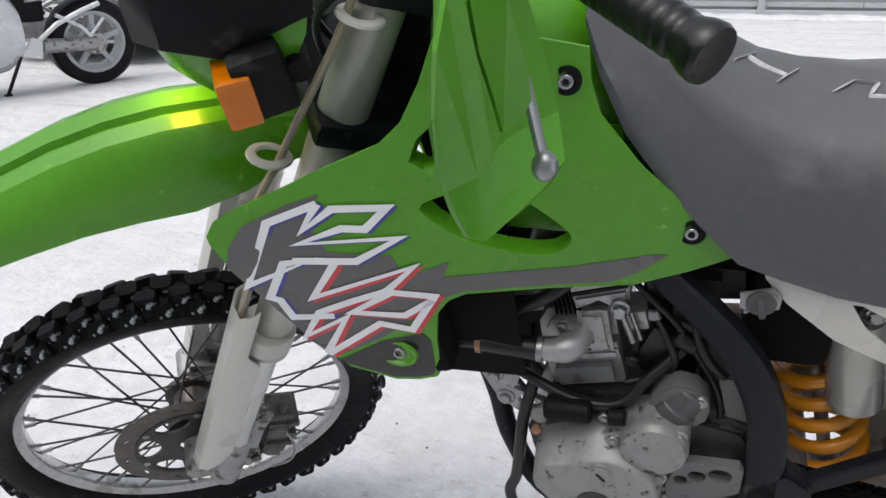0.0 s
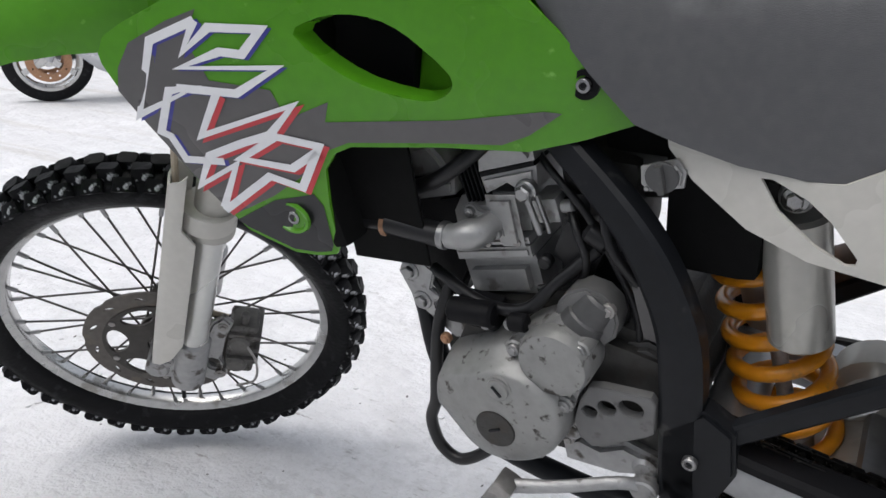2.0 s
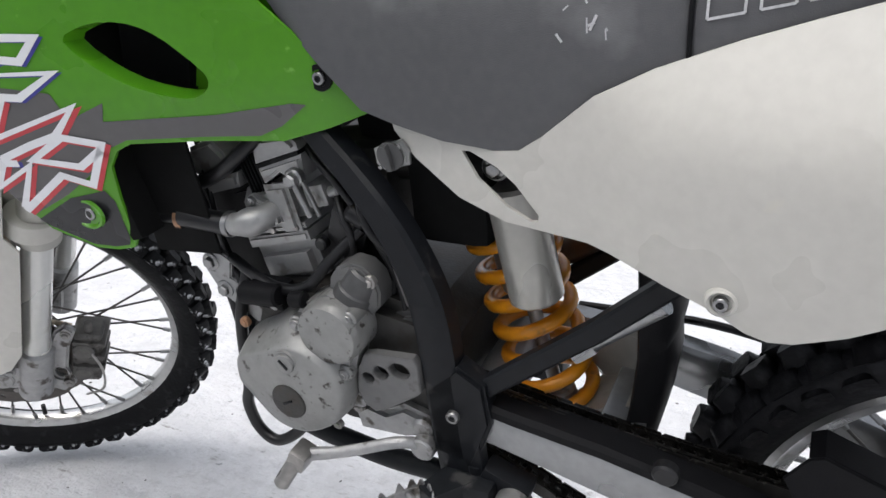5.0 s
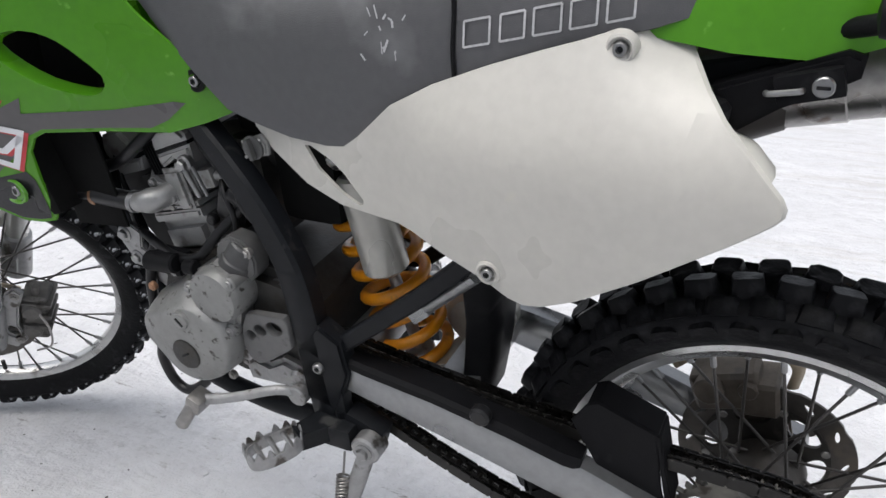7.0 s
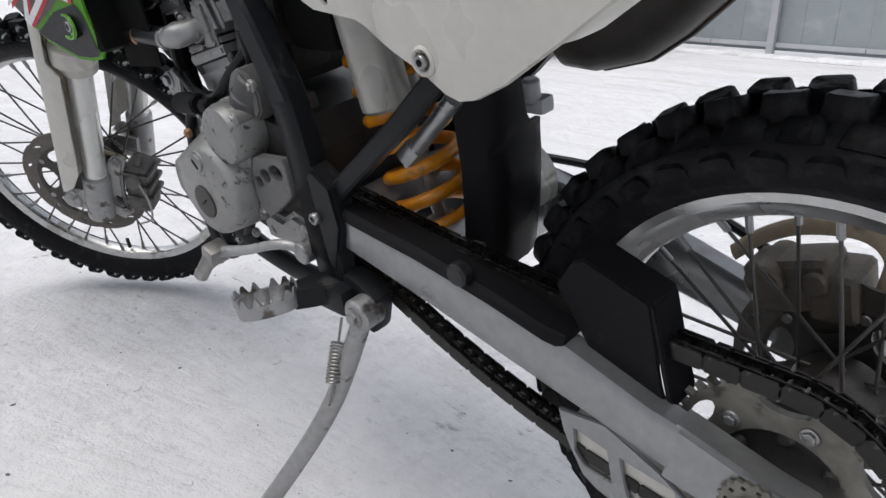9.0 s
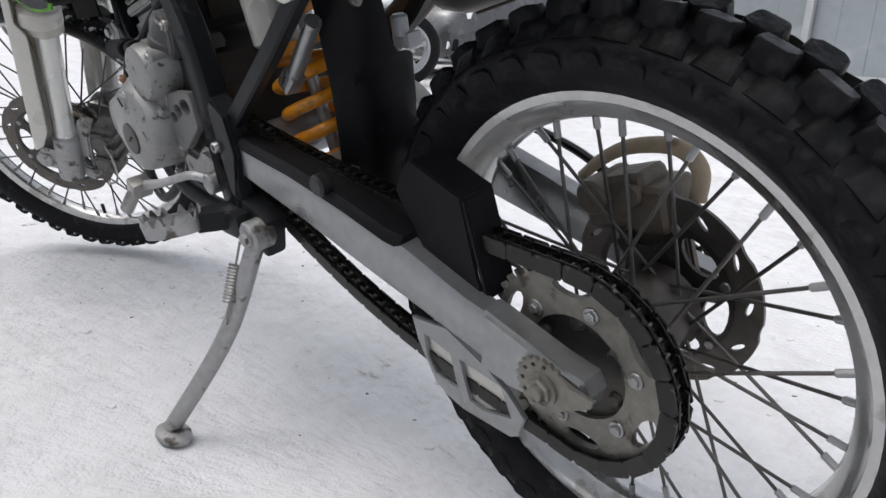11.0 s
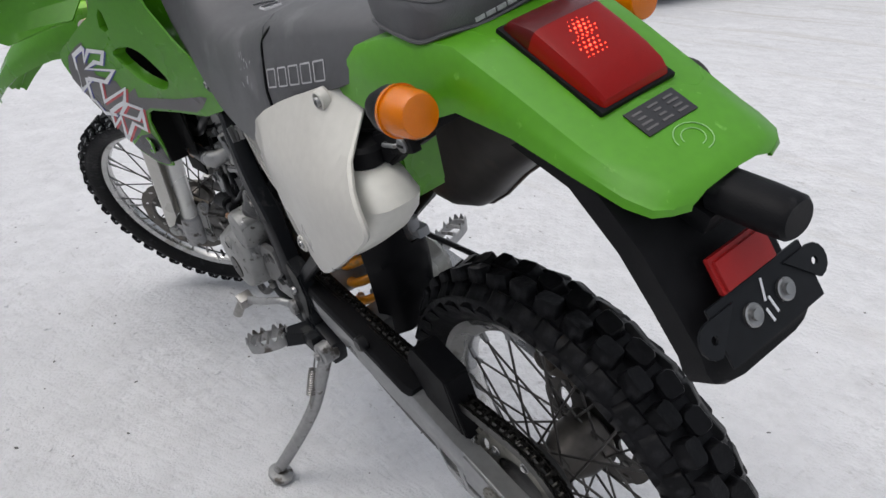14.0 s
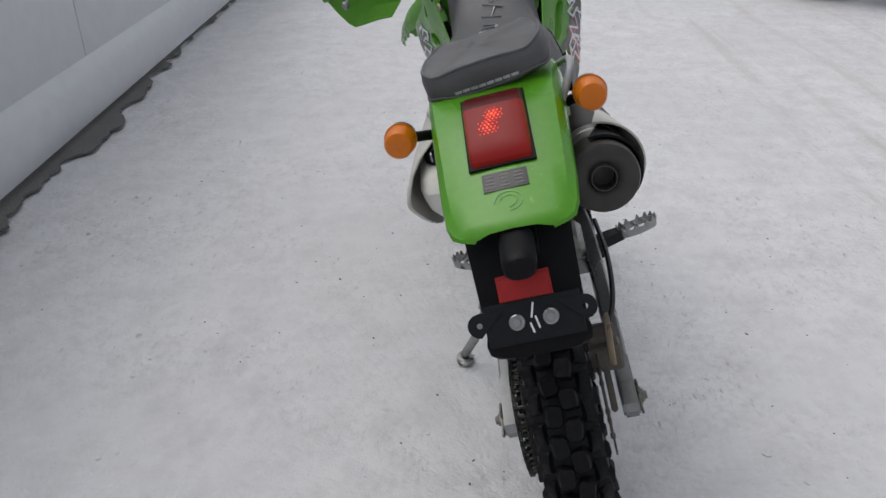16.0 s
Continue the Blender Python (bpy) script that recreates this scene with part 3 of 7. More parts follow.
def disc(name, c, y, hub_r, r0, r1, move, arms, turn_d):
    """A slotted braking ring on a dark spider with rounded windows."""
    def spun(loop, a):
        return [(x * math.cos(a) - z * math.sin(a), x * math.sin(a) + z * math.cos(a)) for x, z in loop]

    put = move @ Matrix.Translation((c.x, y, c.z)) @ Matrix.Rotation(radians(turn_d), 4, "Y")
    bm = bmesh.new()
    outer = [(r1 * (1 - 0.018 * (i % 12 < 2)) * math.cos(2 * math.pi * i / 96), r1 * (1 - 0.018 * (i % 12 < 2)) * math.sin(2 * math.pi * i / 96)) for i in range(96)]
    hs = [circle(0, 0, r0 * 0.985, 48)]
    for i in range(arms * 2):
        a = 2 * math.pi * (i + 0.5) / (arms * 2)
        slot = [(x, z * 0.3 + x * 0.35) for x, z in circle(0, 0, (r1 - r0) * 0.30, 10)]
        hs.append(spun([((r0 + r1) / 2 + x * 0.55, z * 2.2) for x, z in slot], a))
    slab(bm, outer, -0.002, 0.002, 0.0, hs)
    rotor = part(name, bm, DISC, bike, "brown-grey slotted steel brake disc", put)
    bm = bmesh.new()
    windows = [circle(0, 0, hub_r * 0.55, 20)]
    for i in range(arms):
        a = 2 * math.pi * i / arms
        mid, h = (hub_r + r0) / 2 + 0.001, (r0 - hub_r) * 0.36
        windows.append(spun([(mid + h * math.cos(q), mid * 0.40 * math.sin(q) * (1 + 0.2 * math.cos(q))) for q in (2 * math.pi * j / 16 for j in range(16))], a))
    slab(bm, circle(0, 0, r0, 64), -0.0035, 0.0015, 0.0, windows)
    part("disc_carrier", bm, DISC_DARK, rotor, "dark disc carrier", put)
    for i in range(arms):
        a = 2 * math.pi * (i + 0.5) / arms
        bm = bmesh.new()
        rod(bm, put @ Vector((r0 * 0.93 * math.cos(a), -0.0055, r0 * 0.93 * math.sin(a))), put @ Vector((r0 * 0.93 * math.cos(a), 0.004, r0 * 0.93 * math.sin(a))), 0.0055, 12, 0.001)
        part("disc_button", bm, STEEL, rotor)
    return rotor


disc("rear_brake_disc", REAR + Vector((-0.006, 0, 0.01)), 0.068, 0.040, 0.078, 0.107, Matrix(), 6, 12)
disc("front_brake_disc", FRONT, -0.062, 0.045, 0.094, 0.124, STEER, 6, 20)

# rear sprocket, chain, swingarm
bm = bmesh.new()
teeth = 46
ring = []
for i in range(teeth):
    for f, r in ((0.0, 0.0975), (0.3, 0.098), (0.42, 0.1055), (0.58, 0.1055), (0.7, 0.098)):
        a = 2 * math.pi * (i + f) / teeth
        ring.append((r * math.cos(a), r * math.sin(a)))
holes = [circle(0, 0, 0.054, 32)]
for i in range(6):
    a = 2 * math.pi * (i + 0.5) / 6
    holes.append([(q[0] * math.cos(a) - q[1] * math.sin(a), q[0] * math.sin(a) + q[1] * math.cos(a)) for q in circle(0.0825, 0, 0.0085, 12, 0.0215)])
slab(bm, ring, -0.0035, 0.0035, 0.0, holes)
sprocket = part("rear_sprocket", bm, SPROCKET, bike, "worn steel rear sprocket", Matrix.Translation((REAR.x, -0.083, REAR.z)))
for i in range(6):
    a = 2 * math.pi * i / 6 + 0.2
    p = Vector((REAR.x + 0.066 * math.cos(a), -0.086, REAR.z + 0.066 * math.sin(a)))
    bolt(sprocket, p, p + Vector((0, -1, 0)), 0.006, "sprocket_bolt")
bm = bmesh.new()
lathe(bm, [(-0.078, 0.03), (-0.081, 0.054), (-0.077, 0.062), (-0.04, 0.05), (-0.03, 0.03)], 32, Matrix.Translation((REAR.x, 0, REAR.z)))
for i in range(6):
    a = 2 * math.pi * (i + 0.5) / 6
    rod(bm, (REAR.x + 0.045 * math.cos(a), -0.07, REAR.z + 0.045 * math.sin(a)), (REAR.x + 0.045 * math.cos(a), -0.084, REAR.z + 0.045 * math.sin(a)), 0.008, 10, 0.003)
part("sprocket_carrier", bm, DARK_CASE, bike, "dark sprocket carrier")
DRIVE = Vector((-0.60, -0.083, 0.462))


def chain_line():
    """Centres of the chain's pins round both sprockets."""
    c0, r0, c1, r1 = Vector((DRIVE.x, DRIVE.z)), 0.034, Vector((REAR.x, REAR.z)), 0.1015
    d = c1 - c0
    base, off = math.atan2(d.y, d.x), math.acos((r0 - r1) / d.length)
    pts = []
    up, dn = base + off, base - off
    pts += [c0 + r0 * Vector((math.cos(a), math.sin(a))) for a in np.linspace(dn + 0.0, up - 2 * math.pi, 8)]
    a0, a1 = c0 + r0 * Vector((math.cos(up), math.sin(up))), c1 + r1 * Vector((math.cos(up), math.sin(up)))
    pts += [a0.lerp(a1, f) - Vector((0, 0.014 * math.sin(math.pi * f))) for f in np.linspace(0, 1, 30)[1:-1]]
    pts += [c1 + r1 * Vector((math.cos(a), math.sin(a))) for a in np.linspace(up, dn, 24)]
    b0, b1 = c1 + r1 * Vector((math.cos(dn), math.sin(dn))), c0 + r0 * Vector((math.cos(dn), math.sin(dn)))
    pts += [b0.lerp(b1, f) - Vector((0, 0.038 * math.sin(math.pi * f))) for f in np.linspace(0, 1, 30)[1:-1]]
    return pts


line = chain_line()
lens_ = [0.0]
for a, b in zip(line, line[1:] + line[:1]):
    lens_.append(lens_[-1] + (b - a).length)
count = int(lens_[-1] / 0.0159) // 2 * 2


def chain_at(s):
    s %= lens_[-1]
    i = max(j for j in range(len(line)) if lens_[j] <= s + 1e-9)
    a, b = line[i], line[(i + 1) % len(line)]
    return a.lerp(b, (s - lens_[i]) / max(1e-9, lens_[i + 1] - lens_[i]))


def link_mesh(name, yo):
    bm = bmesh.new()
    out = []
    for i in range(14):
        a = 2 * math.pi * i / 14
        x = 0.0095 * math.cos(a) + (0.0079 if math.cos(a) > 0 else -0.0079)
        out.append((x, 0.0108 * math.sin(a) * (0.8 if abs(math.cos(a)) < 0.3 else 1)))
    for y in (-yo, yo):
        slab(bm, out, y - 0.001, y + 0.001, 0.0)
    rod(bm, (-0.0079, -yo, 0), (-0.0079, yo, 0), 0.0048, 8)
    me = bpy.data.meshes.new(name)
    bm.to_mesh(me)
    bm.free()
    me.materials.append(CHAIN)
    return me


inner, outer_l = link_mesh("link", 0.007), link_mesh("link", 0.0112)
bm = bmesh.new()
tube(bm, [(p.x, -0.083, p.y) for p in line], 0.0035, 6, closed=True)
chain = part("chain", bm, CHAIN, bike, "oily black drive chain")
for i in range(count):
    a, b = chain_at(lens_[-1] * i / count), chain_at(lens_[-1] * (i + 1) / count)
    mid = (a + b) / 2
    piece("link", inner if i % 2 else outer_l, chain, Matrix.Translation((mid.x, -0.083, mid.y)) @ Matrix.Rotation(-math.atan2(b.y - a.y, b.x - a.x), 4, "Y"))

for side in (-1, 1):
    bm = bmesh.new()
    rings = []
    for x, z, hh, yc, hw in ((-0.565, 0.46, 0.028, 0.098, 0.016), (-0.50, 0.452, 0.028, 0.104, 0.017), (-0.40, 0.436, 0.033, 0.108, 0.017), (-0.30, 0.412, 0.036, 0.109, 0.017),
                             (-0.20, 0.383, 0.033, 0.110, 0.016), (-0.12, 0.357, 0.029, 0.111, 0.015), (-0.09, 0.349, 0.030, 0.111, 0.0145)):
        rings.append([(x - 0.25 * q * hh, side * (yc + w * hw), z + q * hh) for w, q in ((-1, -0.85), (-0.8, -1), (0.8, -1), (1, -0.85), (1, 0.75), (0.7, 1), (-0.7, 1), (-1, 0.75))])
    loft(bm, rings)
    arm = part("swingarm", bm, SWING, bike, "dull aluminium box-section swingarm")
    bm = bmesh.new()
    slab(bm, [(-0.115, 0.315), (-0.1, 0.383), (-0.02, 0.357), (0.012, 0.35), (0.018, 0.335), (0.012, 0.318), (-0.03, 0.31), (-0.07, 0.305)], side * 0.095, side * 0.126, 0.004,
         [[(-0.045, 0.32), (-0.045, 0.336), (0.0, 0.341), (0.004, 0.333), (0.0, 0.326)]])
    part("axle_block", bm, SWING, arm)
    bm = bmesh.new()
    plate = []
    for i in range(24):
        a = math.pi * (0.25 + 1.05 * i / 23)
        r = 0.032 if i % 2 else 0.0285
        plate.append((REAR.x - 0.002 + r * math.cos(a), REAR.z + 0.002 + r * math.sin(a)))
    plate += [(REAR.x + 0.005, REAR.z - 0.022), (REAR.x + 0.05, REAR.z + 0.003), (REAR.x + 0.054, REAR.z + 0.012), (REAR.x + 0.03, REAR.z + 0.016)]
    notch = [circle(REAR.x - 0.002 + 0.0235 * math.cos(a), REAR.z + 0.002 + 0.0235 * math.sin(a), 0.0022, 8) for a in (math.pi * (0.45 + 0.17 * i) for i in range(5))]
    slab(bm, plate, side * 0.127, side * 0.131, 0.0005, notch)
    part("chain_adjuster", bm, SPROCKET, arm, "notched steel chain adjuster")
    bm = bmesh.new()
    rod(bm, (REAR.x - 0.002, side * 0.131, REAR.z + 0.002), (REAR.x - 0.002, side * 0.139, REAR.z + 0.002), 0.0125, 6, 0.002)
    rod(bm, (REAR.x - 0.002, side * 0.13, REAR.z + 0.002), (REAR.x - 0.002, side * 0.134, REAR.z + 0.002), 0.0165, 24)
    rod(bm, (REAR.x - 0.002, side * 0.137, REAR.z + 0.002), (REAR.x - 0.002, side * 0.144, REAR.z + 0.002), 0.008, 18, 0.001)
    part("axle_nut", bm, SPROCKET, arm)
bm = bmesh.new()
rod(bm, (-0.545, -0.09, 0.455), (-0.545, 0.09, 0.455), 0.03, 20)
box(bm, (0.05, 0.2, 0.05), at(-0.40, 0, 0.432, 0, 14, 0), 0.008)
part("swingarm_bridge", bm, SWING, bike)

# rubbing strip for the chain on the top of the arm
bm = bmesh.new()
rings = []
for x, z, y0, y1 in ((-0.575, 0.490, 0.118, 0.08), (-0.50, 0.480, 0.1225, 0.085), (-0.40, 0.469, 0.1265, 0.09), (-0.30, 0.448, 0.1275, 0.09), (-0.235, 0.430, 0.1275, 0.092), (-0.215, 0.423, 0.122, 0.094)):
    rings.append([(x, -y0, z - 0.010), (x, -y0 + 0.001, z - 0.002), (x, -y0 + 0.006, z + 0.003), (x, -y1, z + 0.003), (x, -y1, z - 0.004), (x, -y0 + 0.006, z - 0.006)])
loft(bm, rings)
part("chain_slider", bm, BLACK_PLASTIC, bike, "black plastic chain rubbing strip")
# chain guard, lower guide, inner mudguard
bm = bmesh.new()
slab(bm, [(-0.232, 0.47), (-0.213, 0.499), (-0.20, 0.505), (-0.136, 0.48), (-0.126, 0.40), (-0.118, 0.366), (-0.16, 0.382), (-0.195, 0.40), (-0.208, 0.425)], -0.104, -0.100, 0.0012)
slab(bm, [(-0.213, 0.4995), (-0.20, 0.506), (-0.134, 0.4805), (-0.133, 0.475), (-0.2, 0.500)], -0.103, -0.062, 0.0015)
slab(bm, [(-0.138, 0.4805), (-0.131, 0.4775), (-0.121, 0.42), (-0.113, 0.38), (-0.121, 0.38), (-0.128, 0.42)], -0.103, -0.064, 0.0015)
guard = part("chain_guard", bm, BLACK_PLASTIC, bike, "angular black plastic chain guard")
for p in ((-0.165, -0.104, 0.392), (-0.126, -0.104, 0.377)):
    bolt(guard, p, (p[0], -1, p[2]), 0.005)
bm = bmesh.new()
slab(bm, [(-0.247, 0.312), (-0.243, 0.285), (-0.236, 0.266), (-0.222, 0.234), (-0.205, 0.222), (-0.18, 0.214), (-0.111, 0.211), (-0.097, 0.219), (-0.086, 0.246), (-0.106, 0.270), (-0.13, 0.288), (-0.19, 0.318)], -0.099, -0.093, 0.0012,
     [[(-0.228, 0.294), (-0.190, 0.284), (-0.186, 0.243), (-0.218, 0.247), (-0.229, 0.265)], [(-0.174, 0.282), (-0.117, 0.273), (-0.107, 0.239), (-0.148, 0.229), (-0.166, 0.233), (-0.171, 0.258)]])
slab(bm, [(-0.236, 0.266), (-0.222, 0.234), (-0.18, 0.214), (-0.111, 0.211), (-0.111, 0.216), (-0.178, 0.219), (-0.218, 0.238), (-0.232, 0.268)], -0.097, -0.068, 0.001)
guide = part("chain_guide", bm, SWING, bike, "aluminium chain guide with cream plastic liner")
bm = bmesh.new()
slab(bm, [(-0.236, 0.30), (-0.232, 0.264), (-0.214, 0.240), (-0.176, 0.222), (-0.113, 0.220), (-0.098, 0.240), (-0.112, 0.28), (-0.18, 0.30)], -0.0925, -0.072, 0.001)
part("liner", bm, WHITE, guide, "cream plastic liner")
INNER = [(0.40, -0.372), (0.47, -0.357), (0.54, -0.349), (0.62, -0.345), (0.70, -0.342), (0.86, -0.335)]
bm = sheet([(-0.056, 0.405), (0.05, 0.405), (0.053, 0.50), (0.052, 0.545), (0.046, 0.562), (0.034, 0.57), (0.016, 0.572), (0.008, 0.585), (0.0, 0.64), (0.0, 0.85), (-0.062, 0.85), (-0.06, 0.66), (-0.057, 0.54)], (), 0.02)
for v in bm.verts:
    y, z = v.co.x, v.co.z
    dent = sum(d * math.exp(-((y - a) / 0.012) ** 2 - ((z - b) / 0.016) ** 2) for a, b, d in ((-0.012, 0.552, 0.008), (0.022, 0.552, 0.007), (0.0, 0.49, 0.006), (-0.03, 0.60, 0.006)))
    v.co = (lerp(INNER, z)[0] - 0.03 * (abs(y) / 0.056) ** 4 - dent, y, z)
thicken(bm, 0.004)
inner_guard = part("inner_mudguard", bm, BLACK_PLASTIC, bike, "black plastic inner mudguard with moulded dents")
for p in ((-0.03, 0.64), (-0.012, 0.66)):
    q = Vector((lerp(INNER, p[1])[0], p[0], p[1]))
    bolt(inner_guard, q, q + Vector((1, 0, 0)), 0.006, material=SPROCKET)
bm = bmesh.new()
box(bm, (0.03, 0.022, 0.018), at(-0.352, 0.038, 0.582), 0.005)
rod(bm, (-0.352, 0.03, 0.585), (-0.352, 0.03, 0.612), 0.010, 14, 0.003)
part("hose_clip", bm, STEEL_GREY, inner_guard, "small silver hose clip")

# rear brake
bm = bmesh.new()
box(bm, (0.085, 0.05, 0.055), at(-0.085, 0.082, 0.425, 0, -18, 0), 0.014, 3)
box(bm, (0.045, 0.06, 0.05), at(-0.045, 0.085, 0.425, 0, -8, 0), 0.012, 3)
rod(bm, (-0.105, 0.045, 0.43), (-0.105, 0.11, 0.43), 0.019, 18, 0.003)
rod(bm, (-0.06, 0.05, 0.44), (-0.06, 0.105, 0.44), 0.012, 14, 0.002)
caliper = part("rear_caliper", bm, GOLD, bike, "dirty cast rear brake caliper")
bm = bmesh.new()
slab(bm, [(-0.055, 0.335), (-0.03, 0.30), (0.005, 0.33), (-0.01, 0.40), (-0.03, 0.44), (-0.12, 0.43), (-0.125, 0.40), (-0.08, 0.385)], 0.075, 0.087, 0.003)
part("caliper_bracket", bm, GOLD, caliper)
bm = bmesh.new()
tube(bm, spline([(-0.158, 0.098, 0.425), (-0.128, 0.1, 0.452), (-0.09, 0.1, 0.472), (-0.037, 0.098, 0.48), (-0.01, 0.096, 0.462), (-0.012, 0.095, 0.428)]), 0.009, 8, flat=0.4)
part("caliper_guard", bm, mat("yellowed_plastic", (0.42, 0.34, 0.24), 0.4, vary=0.12, wear=(0.25, 0.2, 0.15), wamount=0.3, wscale=40), caliper, "yellowed plastic caliper guard")
bm = bmesh.new()
tube(bm, spline([(-0.5, 0.13, 0.47), (-0.33, 0.135, 0.47), (-0.2, 0.125, 0.45), (-0.11, 0.1, 0.43)]), 0.0055, 8)
part("rear_brake_hose", bm, HOSE, bike)

# shock absorber
S0, S1 = Vector((-0.562, 0, 0.74)), Vector((-0.48, 0, 0.40))
ax = (S1 - S0).normalized()
bm = bmesh.new()
rod(bm, S0, S0.lerp(S1, 0.5), 0.027, 24, 0.003)
rod(bm, S0.lerp(S1, 0.4), S1, 0.0085, 14)
rod(bm, S0.lerp(S1, 0.9), S1, 0.022, 20, 0.003)
rod(bm, S0.lerp(S1, 0.14), S0.lerp(S1, 0.18), 0.040, 28, 0.003)
rod(bm, S0.lerp(S1, 0.10), S0.lerp(S1, 0.13), 0.036, 28, 0.003)
shock = part("shock_absorber", bm, CASE, bike, "grubby rear shock absorber")
bm = bmesh.new()
coil = []
u, v = ax.orthogonal().normalized(), ax.cross(ax.orthogonal()).normalized()
for i in range(7 * 24 + 1):
    a = 2 * math.pi * i / 24
    coil.append(S0.lerp(S1, 0.20 + 0.73 * i / 168) + 0.045 * (math.cos(a) * u + math.sin(a) * v))
tube(bm, coil, 0.0085, 10)
part("spring", bm, SPRING, shock, "yellow-orange painted coil spring")
bm = bmesh.new()
rod(bm, (-0.512, -0.05, 0.72), (-0.490, -0.05, 0.588), 0.0295, 32, 0.004)
part("reservoir", bm, FORK, shock, "bare metal gas reservoir")
bm = bmesh.new()
box(bm, (0.045, 0.05, 0.06), at(-0.48, 0, 0.39, 0, 15, 0), 0.01)
slab(bm, [(-0.50, 0.38), (-0.44, 0.44), (-0.39, 0.46), (-0.38, 0.42), (-0.44, 0.36)], -0.04, 0.04, 0.004)
rod(bm, (-0.415, 0.03, 0.47), (-0.415, 0.095, 0.47), 0.048, 28, 0.012)
part("linkage", bm, FORK, bike, "cast suspension linkage")

# frame
frame_parts = bmesh.new()


def square_tube(bm, pts, wide, d):
    """A box-section bar, wide along the side view (one width, or from one to another), d deep along y."""
    p = [Vector(q) for q in pts]
    rings = []
    for i, q in enumerate(p):
        t = (p[min(i + 1, len(p) - 1)] - p[max(i - 1, 0)])
        n = Vector((-t.z, 0, t.x)).normalized()
        w = wide if isinstance(wide, float) else wide[0] + (wide[1] - wide[0]) * min(1.0, i / (len(p) * 0.6))
        rings.append([q + n * w * a + Vector((0, d * b, 0)) for a, b in ((-0.5, -0.36), (-0.36, -0.5), (0.36, -0.5), (0.5, -0.36), (0.5, 0.36), (0.36, 0.5), (-0.36, 0.5), (-0.5, 0.36))])
    return loft(bm, rings)


for side in (-1, 1):
    y = side * 0.112
    square_tube(frame_parts, spline([(-0.79, side * 0.05, 0.835), (-0.718, side * 0.078, 0.775), (-0.67, side * 0.094, 0.738), (-0.633, side * 0.106, 0.704), (-0.606, y, 0.664), (-0.587, y, 0.612), (-0.580, y, 0.56), (-0.577, y, 0.50), (-0.574, y, 0.44), (-0.568, y, 0.36)]), (0.027, 0.042), 0.032)
    square_tube(frame_parts, [(-0.57, side * 0.11, 0.50), (-0.53, side * 0.11, 0.505), (-0.41, side * 0.105, 0.60), (-0.22, side * 0.09, 0.77)], 0.022, 0.018)
    square_tube(frame_parts, [(-0.72, side * 0.07, 0.83), (-0.45, side * 0.08, 0.83), (-0.2, side * 0.08, 0.86), (-0.05, side * 0.07, 0.885)], 0.024, 0.02)
    tube(frame_parts, spline([(-1.02, side * 0.03, 0.78), (-0.94, side * 0.05, 0.62), (-0.908, side * 0.06, 0.53), (-0.888, side * 0.07, 0.45), (-0.83, side * 0.09, 0.375), (-0.7, side * 0.1, 0.352), (-0.57, side * 0.11, 0.36)]), 0.014, 12)
    box(frame_parts, (0.055, 0.02, 0.12), at(-0.562, side * 0.117, 0.41, 0, -4, 0), 0.006)
tube(frame_parts, [(-1.03, 0, 0.79), (-0.8, 0, 0.85)], 0.026, 14)
square_tube(frame_parts, [(-1.10, 0, 0.95), (-1.02, 0, 0.78)], 0.05, 0.05)
frame_ob = part("frame", frame_parts, BLACK_PAINT, bike, "scuffed black steel frame")
bm = bmesh.new()
slab(bm, [(-0.595, 0.41), (-0.545, 0.40), (-0.52, 0.465), (-0.525, 0.515), (-0.555, 0.535), (-0.595, 0.50)], -0.128, -0.098, 0.004)
part("pivot_plate", bm, BLACK_PAINT, frame_ob)
socket_bolt(frame_ob, (-0.563, -0.130, 0.470), (-0.563, -1, 0.470), 0.0068)


